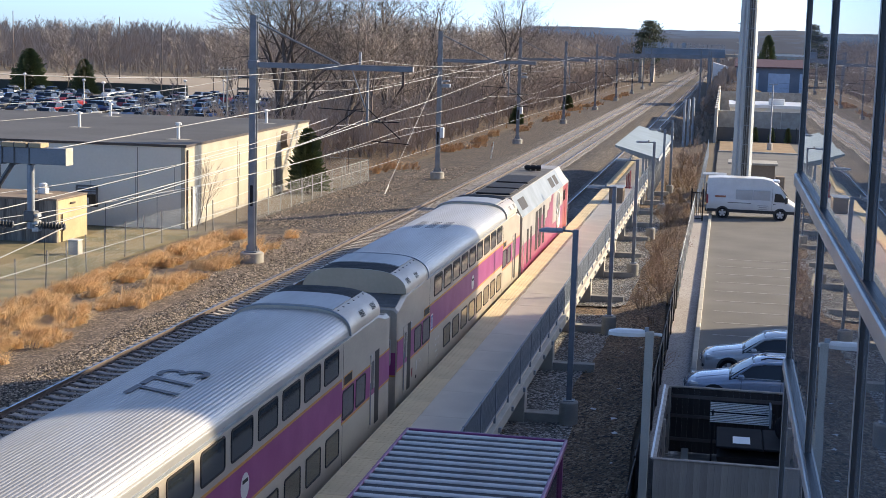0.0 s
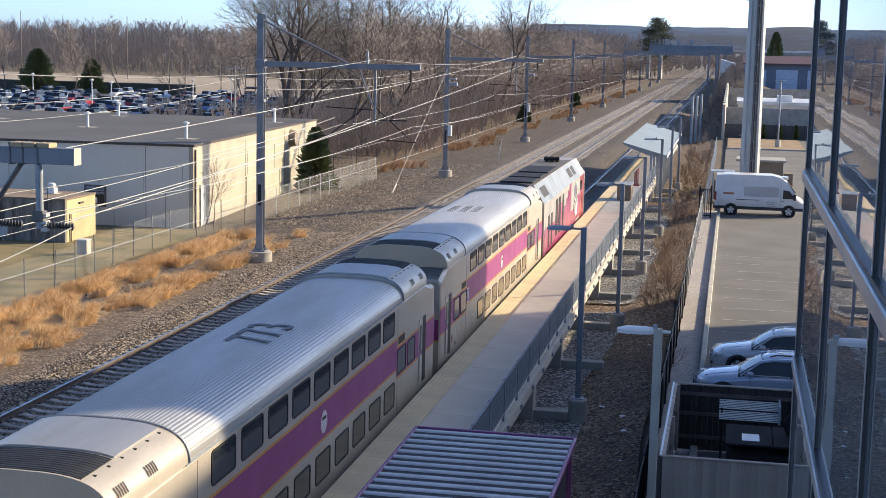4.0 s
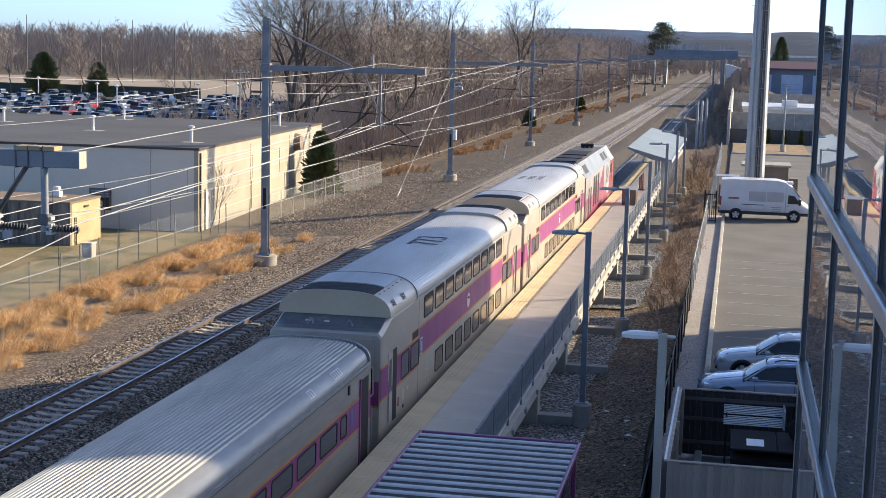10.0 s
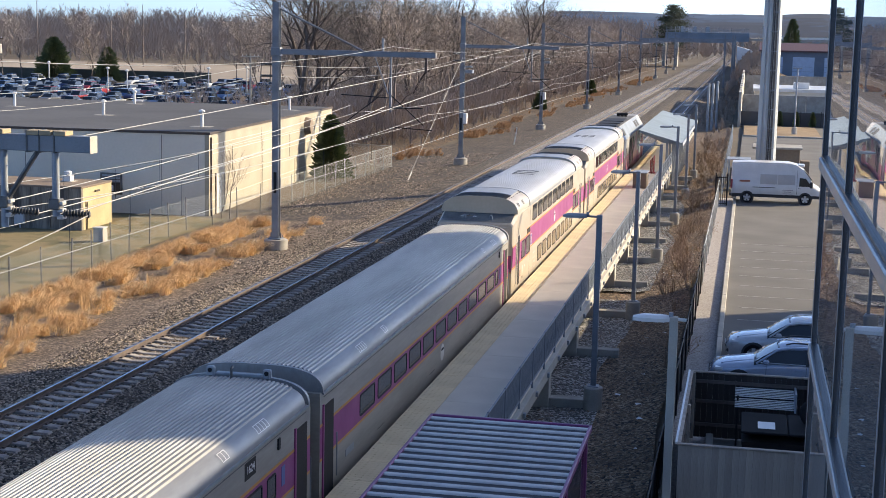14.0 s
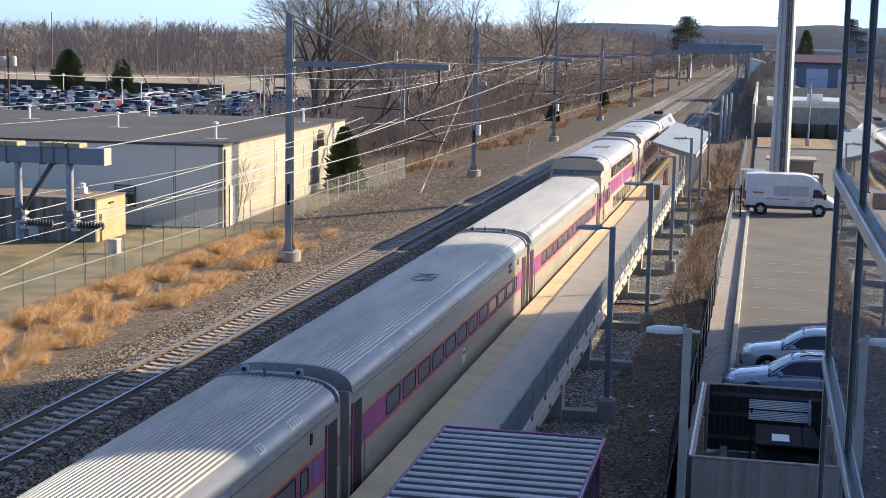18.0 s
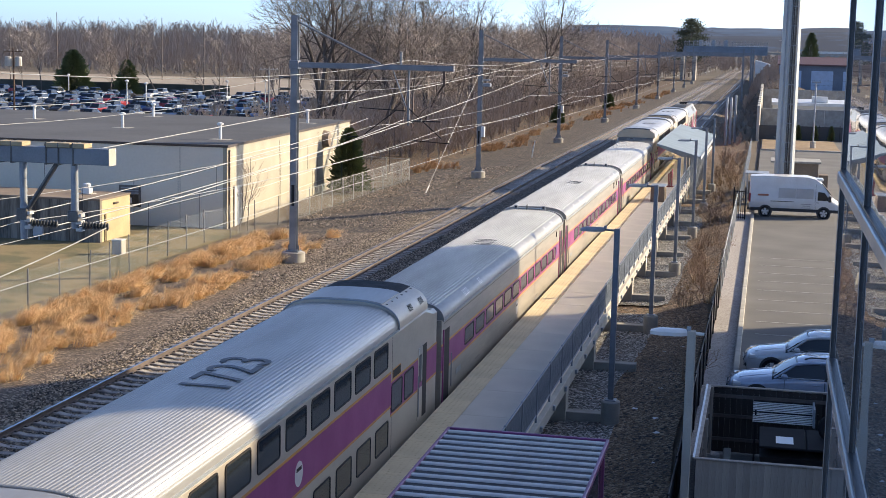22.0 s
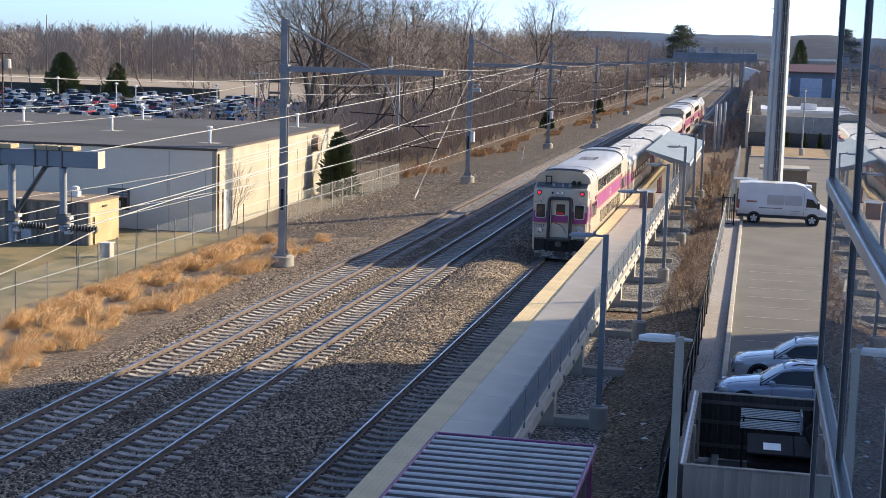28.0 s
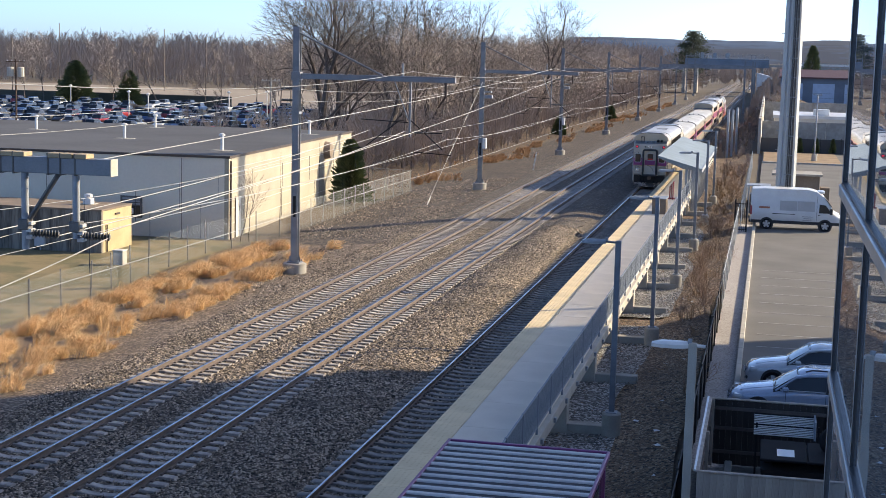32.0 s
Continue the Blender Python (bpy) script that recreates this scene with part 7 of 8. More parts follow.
for k in range(5):
    part("picket", Geo().box(0.13 * k, 0.13 * k + 0.03, 0, 0.03, 0.1, 2.0), M["black"], gt)
for z in (0.2, 1.9):
    part("gate_rail", Geo().box(-0.05, 0.62, -0.01, 0.04, z, z + 0.05), M["black"], gt)
part("gate_post", Geo().box(-0.12, -0.02, -0.05, 0.05, -0.1, 2.2), M["black"], gt)
part("gate_post", Geo().box(0.62, 0.72, -0.05, 0.05, -0.1, 2.2), M["black"], gt)
lf = thing("wire_fence", "leaning pale wire fence on the bank", "fence")
for k in range(14):
    y = 101 + 4.5 * k
    part("post", Geo().tube([(-1.5 + 0.004 * k, y, 0), (-1.5, y + 0.1, 2.0)], 0.04, 6), M["steel_grey"], lf)
    part("mesh_panel", pan, None, lf, at=pose(-1.5, y, 0.1, 0, 0, 90))

# timber enclosure with a bin inside
M["timber"] = mat("weathered_grey_brown_timber", (0.46, 0.385, 0.325), (0.33, 0.275, 0.23), 0.85, 0, 1.2, 18, 0.15, vary=0.14, stretch=(3, 3, 0.4))
en = thing("bin_enclosure", "weathered timber bin enclosure of upright boards", "enclosure", pose(0, 0, LOT_Z))
# inner boards near black: the enclosure's deep shade is put into their colour
M["timber_shade"] = mat("shade_dark_timber", (0.045, 0.035, 0.032), (0.028, 0.022, 0.02), 0.8, 0, 1.2, 18, 0.15, vary=0.2, stretch=(3, 3, 0.4))
M["timber_brown"] = mat("brown_timber_rail", (0.13, 0.105, 0.095), (0.09, 0.072, 0.066), 0.85, 0, 1.2, 18, 0.15)
def boards(x0, y0, x1, y1, h, wood="timber"):
    d = math.hypot(x1 - x0, y1 - y0)
    n = round(d / 0.15)
    me = Geo().box(0.001, d / n - 0.001, -0.018, 0.018, 0.03, h, 0.004).mesh("board", M[wood])
    a = math.degrees(math.atan2(y1 - y0, x1 - x0))
    for k in range(n):
        part("board", me, None, en, at=pose(x0 + (x1 - x0) * k / n, y0 + (y1 - y0) * k / n, rnd.uniform(-0.01, 0.01), 0, 0, a))
    part("cap_rail", Geo().box(-0.03, d + 0.03, -0.06, 0.06, h + 0.012, h + 0.05, 0.01), M["timber"], en, at=pose(x0, y0, 0, 0, 0, a))
    for z in (0.35, 1.0, 1.55):
        part("cross_rail", Geo().box(0, d, 0.02, 0.07, z, z + 0.09), M["timber_brown"], en, at=pose(x0, y0, 0, 0, 0, a))
boards(-1.15, 32.2, 5.0, 32.2, 1.82)
boards(5.0, 39.6, -1.15, 39.6, 1.82, "timber_shade")
boards(-1.15, 39.5, -1.15, 32.3, 1.82, "timber_shade")
for x, y in ((-1.08, 32.3), (-1.08, 35.9), (-1.08, 39.5), (2.0, 39.5), (2.0, 32.3)):
    part("post", Geo().box(x - 0.06, x + 0.06, y - 0.06, y + 0.06, 0, 1.84, 0.01), M["timber"], en)
part("white_edge", Geo().box(-1.22, -1.17, 32.2, 39.6, 1.84, 1.88), M["white"], en, "pale metal edging strip")
bn = thing("waste_bin", "large black waste bin with white notice", "bin", pose(1.35, 36.2, LOT_Z))
part("tub", Geo().loft([[(-1.0, -0.7, 0.15), (1.0, -0.7, 0.15), (1.0, 0.8, 0.15), (-1.0, 0.8, 0.15)], [(-1.1, -0.9, 1.15), (1.1, -0.9, 1.15), (1.1, 1.0, 1.35), (-1.1, 1.0, 1.35)]]), M["black"], bn)
part("lid", Geo().box(-1.12, 0.0, -0.92, 1.02, 1.36, 1.42, 0.02), M["rubber"], bn)
part("lid", Geo().box(0.02, 1.12, -0.92, 1.02, 1.36, 1.42, 0.02), M["rubber"], bn)
part("notice", Geo().box(-0.72, -0.3, -0.55, 0.1, 1.422, 1.428), M["white"], bn, "white paper notice")
part("caster", Geo().tube([(-0.8, -0.6, 0.09), (-0.72, -0.6, 0.09)], 0.09, 10), M["rubber"], bn)
rk2 = thing("wire_rack", "stack of white ribbed panels against the timber wall", "rack", pose(0.05, 38.75, LOT_Z))
for k in range(12):
    z = 1.15 + 0.03 * k + (0.03 if k > 5 else 0)
    part("rib", Geo().box(0, 1.55, -0.04 + 0.06 * k, 0.0 + 0.06 * k, z, z + 0.02), M["white"], rk2)
part("side_bar", Geo().box(1.55, 1.6, -0.1, 0.75, 1.1, 1.6), M["steel_grey"], rk2)
part("leg", Geo().box(0.05, 0.1, 0.2, 0.25, 0, 1.4), M["black"], rk2)
part("leg", Geo().box(1.65, 1.7, 0.2, 0.25, 0, 1.4), M["black"], rk2)
cr = thing("storage_crate", "pale blue plastic crate with lid", "crate", pose(2.7, 34.2, LOT_Z))
part("tub", Geo().box(-0.5, 0.5, -0.4, 0.6, 0, 1.2, 0.04), plain("pale_blue_plastic", (0.25, 0.36, 0.42)), cr)
part("lid", Geo().box(-0.54, 0.54, -0.44, 0.64, 1.2, 1.28, 0.03), plain("pale_blue_plastic", (0.25, 0.36, 0.42)), cr)
ty = thing("old_tyre", "discarded tyre lying in the enclosure", "tyre", pose(2.0, 36.6, LOT_Z + 1.62, 60, 0, 20))
g = Geo()
g.sheet([[((0.28 + 0.1 * math.cos(b)) * math.cos(a), (0.28 + 0.1 * math.cos(b)) * math.sin(a), 0.1 * math.sin(b)) for b in (math.tau * j / 8 for j in range(9))] for a in (math.tau * k / 20 for k in range(21))])
part("tread", g, M["rubber"], ty, smooth=True)
part("rim", Geo().tube([(0, 0, -0.05), (0, 0, 0.05)], 0.19, 14), M["alloy"], ty)

# platform things under and before the canopy
bnch = thing("platform_bench", "tan slatted bench box against the platform railing", "bench", pose(-6.75, 97.5, PLAT_Z))
for k in range(5):
    part("slat", Geo().box(-0.45, 0.45, -0.9 + 0.4 * k, -0.55 + 0.4 * k, 0, 1.0, 0.01), M["roof_tan"], bnch)
part("top", Geo().box(-0.5, 0.5, -0.95, 1.1, 1.0, 1.05, 0.01), M["steel_grey"], bnch)
brr = thing("barrier_stack", "orange-red safety barriers folded against the railing", "barrier", pose(-6.5, 108.0, PLAT_Z))
for k in range(3):
    part("frame", Geo().box(-0.3 + 0.12 * k, -0.25 + 0.12 * k, -0.5, 0.5, 0.0, 1.0 + 0.15 * k, 0.01), M["red"], brr)
part("foot", Geo().box(-0.9, 0.1, -0.3, -0.2, 0, 0.08), M["red"], brr)

# utility poles, street lights in the far car park
def utility_pole(h, label, mt, cross=True):
    u = thing("utility_pole", label, "pole", group="utility poles")
    part("shaft", Geo().tube([(0, 0, -0.5), (0, 0, h)], [0.16, 0.11], 8), mt, u)
    if cross:
        part("cross_arm", Geo().box(-1.4, 1.4, -0.06, 0.06, h - 0.5, h - 0.36), mt, u)
        for x in (-1.2, -0.6, 0.6, 1.2):
            part("insulator", Geo().tube([(x, 0, h - 0.36), (x, 0, h - 0.15)], 0.06, 6), M["white"], u)
    return u
brown = mat("brown_pole_timber", (0.12, 0.075, 0.05), (0.09, 0.055, 0.04), 0.9)
u1 = utility_pole(10.2, "brown timber utility pole with two grey transformers", brown)
u1.matrix_basis = pose(-109.6, 200, FIELD_Z, 0, 0, 20)
for x in (-0.75, 0.75):
    part("transformer", Geo().tube([(x, -0.1, 7.6), (x, -0.1, 8.9), (x, -0.1, 9.0)], [0.5, 0.5, 0.38], 12), M["concrete_light"], u1)
u2 = utility_pole(8.5, "grey timber utility pole with cross arm", M["concrete_light"])
u2.matrix_basis = pose(-69.7, 200, FIELD_Z, 0, 0, 35)
for x, y, h in ((-150, 330, 13), (-172, 400, 18), (-205, 400, 19), (-148, 372, 16), (-190, 345, 14), (-110, 330, 15)):
    u = utility_pole(h, "distant grey-brown utility pole", M["bark"], False)
    u.matrix_basis = pose(x, y, FIELD_Z)
sl = thing("car_park_lamp", "short white lamp post among parked cars", "street lamp", group="car park lamps")
part("post", Geo().tube([(0, 0, 0), (0, 0, 4.6)], 0.1, 8), M["white"], sl)
part("head", Geo().tube([(0, 0, 4.6), (0, 0, 4.75), (0, 0, 5.0)], [0.25, 0.4, 0.1], 10), M["white"], sl)
sl.matrix_basis = pose(-108, 236, FIELD_Z)
for x, y in ((-132, 262), (-95, 250), (-92, 262), (-140, 244), (-82, 250), (-100, 226)):
    copy_thing(sl, pose(x, y, FIELD_Z))
lp = thing("car_park_light", "tall grey lamp post on a concrete foot", "street lamp", pose(5.3, 172, LOT_Z))
part("foot", Geo().tube([(0, 0, 0), (0, 0, 0.9)], 0.32, 10), M["concrete_light"], lp)
part("post", Geo().tube([(0, 0, 0.9), (0, 0, 7.6)], 0.09, 8), M["steel_grey"], lp)
part("head", Geo().box(-0.5, 0.5, -0.15, 0.15, 7.55, 7.68, 0.03), M["steel_grey"], lp)
bank = solid("screen_wall", Geo().box(-260, -113, 298.5, 299, FIELD_Z, 1.4), mat("dark_green_screen", (0.085, 0.09, 0.075), (0.06, 0.065, 0.055), 0.9, 0, 0.3, 4, 0.1), "long dark screen wall behind the car park", kind="structure")
solid("pale_field", Geo().box(-420, -70, 300, 440, -1.1, -0.75), mat("pale_sandy_field", (0.36, 0.30, 0.23), (0.29, 0.24, 0.19), 0.95, 0, 0.02, 0.5, 0.1), "pale sandy field beyond the screen wall", kind="structure")

# scraps lying on the bank
for k in range(11):
    x, y = rnd.uniform(-4.0, -2.4), rnd.uniform(30, 75)
    s = rnd.uniform(0.04, 0.11)
    g = Geo()
    g.sheet([[(i * s, j * s, 0.05 * rnd.random() + 0.05 * noise.noise((i, j, k))) for i in range(3)] for j in range(3)])
    solid("litter_scrap", g, M["white"], "crumpled white scrap of litter on the bank", "litter", "litter", at=pose(x, y, land(x, y) + 0.22, 0, 0, rnd.uniform(0, 360)))

# ---- plants ----
def branch(g, p, d, length, r, depth, rng, spread, twig_slot=1, kids=(7, 6, 5, 4), thin=0.017, woody=3):
    """A limb that bends, tapers and forks; the last order are flat thin twigs."""
    if depth == 0:
        s = d.orthogonal().normalized() * max(r, thin)
        s.rotate(Matrix.Rotation(rng.uniform(0, 6.28), 3, d))
        g.add([p - s, p + s, p + d * length + Vector((0, 0, length * 0.1))], [(0, 1, 2)], twig_slot)
        return
    n = 5 if depth >= 3 else 3
    pts, rad = [p], [r]
    for k in range(n):
        j = Vector((rng.gauss(0, 1), rng.gauss(0, 1), rng.gauss(0.25, 0.8))) * 0.16
        d = (d + j).normalized()
        pts.append(pts[-1] + d * length / n)
        rad.append(r * (1 - 0.75 * (k + 1) / n))
    if depth == 1:
        s = d.orthogonal().normalized()
        s.rotate(Matrix.Rotation(rng.uniform(0, 6.28), 3, d))
        g.sheet([[q - s * w, q + s * w] for q, w in zip(pts, rad)], twig_slot)
    else:
        g.tube(pts, rad, 6 if depth >= 4 else (4 if depth == 3 else 3), 0 if depth >= woody else twig_slot, caps=False)
    for k in range(kids[depth - 1] if depth - 1 < len(kids) else 7):
        f = rng.uniform(0.3, 1.0) if depth < 4 else rng.uniform(0.32, 1.0)
        i = min(int(f * n), n - 1)
        b = pts[i].lerp(pts[i + 1], f * n - i)
        ax = d.orthogonal().normalized()
        ax.rotate(Matrix.Rotation(rng.uniform(0, 6.28), 3, d))
        nd = (d * (1 - spread) + ax * spread * rng.uniform(0.7, 1.3) + Vector((0, 0, 0.12))).normalized()
        branch(g, b, nd, length * rng.uniform(0.38, 0.62) * (1.15 - 0.4 * f), max(rad[i] * 0.55, thin * 0.8), depth - 1, rng, spread, twig_slot, kids, thin, woody)


def bare_tree(seed, h, r, depth=4, spread=0.55, kids=(4, 5, 6, 9), label="bare deciduous tree with fine brown twigs", name="bare_tree", thin=0.017, woody=3):
    rng = random.Random(seed)
    t = thing(name, label, "tree", group="bare trees")
    g = Geo()
    branch(g, Vector((0, 0, -0.3)), Vector((rng.gauss(0, 0.05), rng.gauss(0, 0.05), 1)).normalized(), h, r, depth, rng, spread, 1, kids, thin, woody)
    trunk, crown = Geo(), Geo()
    for f, m in zip(g.f, g.m):
        (crown if m else trunk).f.append(f)
    for q in (trunk, crown):
        ids = sorted({i for f in q.f for i in f})
        at = {i: k for k, i in enumerate(ids)}
        q.v = [g.v[i] for i in ids]
        q.f = [tuple(at[i] for i in f) for f in q.f]
        q.m = [0] * len(q.f)
    part("trunk", trunk, M["bark"], t, "grey-brown trunk and limbs")
    part("crown", crown, M["twig"], t, "spreading bare twigs")
    return t


rt = random.Random(5)
# tall trees behind the warehouse
def old_tree(seed, h, r, label):
    """A broad tree whose trunk forks low into rising limbs that fork again and end in fine twigs."""
    rng = random.Random(seed)
    t = thing("bare_tree", label, "tree", group="bare trees")
    wood, crown = Geo(), Geo()
    share = {5: 0.42, 4: 0.27, 3: 0.19, 2: 0.13, 1: 0.09}

    def limb(p, d, r, level):
        length = h * share[level] * rng.uniform(0.8, 1.2)
        n = 4 if level > 2 else 3
        pts, rad = [p], [r]
        for k in range(n):
            d = (d + Vector((rng.gauss(0, 0.13), rng.gauss(0, 0.13), rng.gauss(0.05, 0.10)))).normalized()
            pts.append(pts[-1] + d * length / n)
            rad.append(r * (1 - 0.42 * (k + 1) / n))
        (wood if level > 2 else crown).tube(pts, rad, 7 if level > 3 else 4 if level > 1 else 3, caps=False)
        if level == 1:
            for k in range(8):
                i = rng.randrange(1, n + 1)
                e = (d + Vector((rng.gauss(0, 0.55), rng.gauss(0, 0.55), rng.gauss(0.1, 0.4)))).normalized()
                q = e.orthogonal().normalized() * rng.uniform(0.010, 0.017)
                q.rotate(Matrix.Rotation(rng.uniform(0, 6.28), 3, e))
                l = h * rng.uniform(0.035, 0.075)
                crown.add([pts[i] - q, pts[i] + q, pts[i] + e * l], [(0, 1, 2)])
            return
        turn = rng.uniform(0, 6.28)
        kids = [(n, 1.0)] * (3 if level == 5 else 2) + [(rng.randrange(1, n), 0.62) for _ in range(1 if level == 5 else 3)]
        for k, (i, thick) in enumerate(kids):
            a = turn + k * 2.4 + rng.gauss(0, 0.3)
            tilt = rng.uniform(0.28, 0.62) if thick == 1.0 else rng.uniform(0.6, 1.05)
            side = d.orthogonal().normalized()
            side.rotate(Matrix.Rotation(a, 3, d))
            limb(pts[i], (d * math.cos(tilt) + side * math.sin(tilt)).normalized(), max(rad[i] * 0.74 * thick, 0.016), level - 1)

    limb(Vector((0, 0, -0.4)), Vector((rng.gauss(0, 0.06), rng.gauss(0, 0.06), 1)).normalized(), r, 5)
    part("trunk", wood, M["bark_dark"], t, "dark trunk and rising limbs")
    part("crown", crown, M["bark"], t, "spreading bare twigs")
    return t


big = [old_tree(11, 21, 0.50, "old broad bare tree with dark forking limbs"), old_tree(12, 20, 0.52, "old broad bare tree with dark forking limbs"), old_tree(17, 18, 0.42, "old bare tree with dark forking limbs")]
BIG = [(-47.6, 150, 0), (-45.9, 152.5, 1), (-42.0, 158, 2), (-50.5, 163, 1), (-41.5, 176, 1), (-39.5, 200, 2), (-52, 205, 0), (-38, 240, 0)]
seen = set()
for x, y, i in BIG:
    if i in seen:
        copy_thing(big[i], pose(x, y, FIELD_Z, 0, 0, rt.uniform(0, 360)))
    else:
        seen.add(i)
        big[i].matrix_basis = pose(x, y, FIELD_Z, 0, 0, rt.uniform(0, 360))
# middle woods along the line: many slender trees
mids = [bare_tree(30 + k, h, r, 4, 0.5, (7, 5, 6, 11)) for k, (h, r) in enumerate(((11, 0.16), (9.5, 0.13), (12.5, 0.18), (8, 0.11), (10.5, 0.14)))]
for k, t in enumerate(mids):
    t.matrix_basis = pose(-36.5 - 2 * k, 168 + 7 * k, FIELD_Z)
count = 0
while count < 260:
    y = rt.uniform(128, 520)
    lo = -33.5 - 0.012 * y
    x = lo - abs(rt.gauss(0, 1)) * (9 + y * 0.05)
    if x < -150 or (y < 150 and x > -40) or (y < 205 and x < -39) or (x < -0.345 * y and y < 440):
        continue
    copy_thing(rt.choice(mids), pose(x, y, FIELD_Z + rt.uniform(-0.4, 0), 0, 0, rt.uniform(0, 360)))
    count += 1
# trees among the far car park's edge
for x, y in ((-152, 289), (-149.5, 293), (-139, 296), (-137, 294), (-127, 293), (-117.5, 296), (-113, 293), (-108, 301), (-160, 296)):
    copy_thing(rt.choice(mids), pose(x, y, FIELD_Z, 0, 0, rt.uniform(0, 360)))
# far woods, one sheet of countless small trees
g = Geo()
rf = random.Random(9)


def small_tree(x, y, z, h):
    tw = rf.uniform(0.005, 0.011) * h
    lx = rf.gauss(0, 0.07) * h
    g.add([(x - tw, y, z), (x + tw, y, z), (x + lx + 0.03, y, z + h * 0.85), (x + lx - 0.03, y, z + h * 0.85)], [(0, 1, 2, 3)], 1)
    for k in range(30):
        f = rf.uniform(0.12, 0.98)
        a = rf.uniform(0, 6.28)
        l = h * rf.uniform(0.14, 0.34) * (1.25 - f * 0.8)
        b = Vector((x, y, z + h * f * 0.85))
        e = b + Vector((math.cos(a) * l * 0.75, math.sin(a) * l * 0.75, l * rf.uniform(0.5, 1.1)))
        w = max(0.05, y * 0.00016)
        g.add([b + Vector((-w, 0, 0)), b + Vector((w, 0, 0)), e], [(0, 1, 2)])
        for q in range(3):
            c = b.lerp(e, rf.uniform(0.25, 0.9))
            t = c + Vector((rf.gauss(0, 0.3), rf.gauss(0, 0.3), rf.uniform(0.2, 0.8))) * l * 0.6
            g.add([c + Vector((-w * 0.8, 0, 0)), c + Vector((w * 0.8, 0, 0)), t], [(0, 1, 2)])


for k in range(2300):
    y = rf.uniform(520, 1000) if k % 3 else rf.uniform(470, 640)
    x = rf.uniform(-0.62, -0.055) * y
    if x > -42:
        continue
    small_tree(x, y, FIELD_Z, rf.uniform(10, 18.5) + (y - 470) * 0.015 + 4 * noise.noise((x * 0.02, y * 0.02, 0)))
for k in range(1000):
    y = rf.uniform(625, 1000)
    x = rf.uniform(-0.075, 0.13) * y
    if -28 < x < 2 and y < 760:
        continue
    small_tree(x, y, 0, rf.uniform(6, 13))
for k in range(420):
    y = rf.uniform(440, 545)
    small_tree(rf.uniform(-0.62, -0.1) * y, y, FIELD_Z, rf.uniform(2.5, 6))
for k in range(330):
    y = rf.uniform(330, 620)
    x = -36 - 0.012 * y - abs(rf.gauss(0, 1)) * 22
    small_tree(x, y, FIELD_Z, rf.uniform(13, 21.5))
for k in range(420):
    y = rf.uniform(350, 900)
    x = rf.uniform(0.0, 0.09) * y - 2
    if y < 620 and -6 < x < 30 or (y > 730 and x > 10 and y < 830):
        continue
    small_tree(x, y, 0, rf.uniform(5, 10))
for k in range(1500):
    y = 126 + 380 * rf.random() ** 1.4
    x = -31.4 - 0.010 * y - abs(rf.gauss(0, 1)) * (6 + y * 0.035)
    if y < 150 and x > -38:
        continue
    small_tree(x, y, FIELD_Z, rf.uniform(2.5, 7.5))
for k in range(200):
    y = rf.uniform(135, 520)
    x = rf.uniform(-5.2, -1.7) if y < 190 else rf.uniform(-7.0 + 0.002 * y, -1.8)
    if y < 178 and x < -4.2:
        continue
    if y > 262:
        continue
    small_tree(x, y, -0.4, rf.uniform(0.8, 2.2))
for k in range(330):
    y = rf.uniform(272, 590)
    x = rf.uniform(-4.2, 4.0)
    small_tree(x, y, 0.1 + 4.4 * min(1, max(0, (x + 4.4) / 3.6)) * min(1, (y - 268) / 14), rf.uniform(1.2, 3.6))
woods = solid("far_woods", g, [M["twig"], M["trunk_pale"]], "dense bare winter woods in the distance", "woods", kind="stuff")

# hills on the horizon, the distance haze put into their blue colour
hm = mat("haze_tinted_wooded_hills", (0.016, 0.058, 0.135), (0.005, 0.022, 0.058), 1.0, 0, 0.005, 0.022, 0.0, mix=(0.44, 0.56))
g = Geo()
rows = []
for j in range(6):
    row = []
    for i in range(90):
        x = -460 + 36 * i
        f = j / 5
        h = 68 + 16 * noise.noise((x * 0.0016, 1, 0)) + 5 * noise.noise((x * 0.012, 2, 0)) + 2.0 * noise.noise((x * 0.06, 3, 0))
        row.append((x, 2900 + 700 * f, -2 + h * math.sin(f * math.pi * 0.5)))
    rows.append(row)
g.sheet(rows)
solid("hills", g, hm, "low wooded hills on the horizon, coloured blue for haze", "hills", kind="structure")
g = Geo()
rows = []
for j in range(4):
    rows.append([(-2400 + 30 * i, 1500 + 200 * j, -2 + (15 + 5 * noise.noise((i * 0.13, 4, 0)) + 2.5 * noise.noise((i * 0.9, 5, 0))) * math.sin(j / 3 * 1.57)) for i in range(95)])
g.sheet(rows)
solid("wooded_rise", g, mat("far_brown_woods", (0.085, 0.068, 0.06), (0.06, 0.05, 0.046), 1.0, 0, 0.02, 0.2, 0.0), "brown wooded rise in the far distance", "hills", kind="structure")

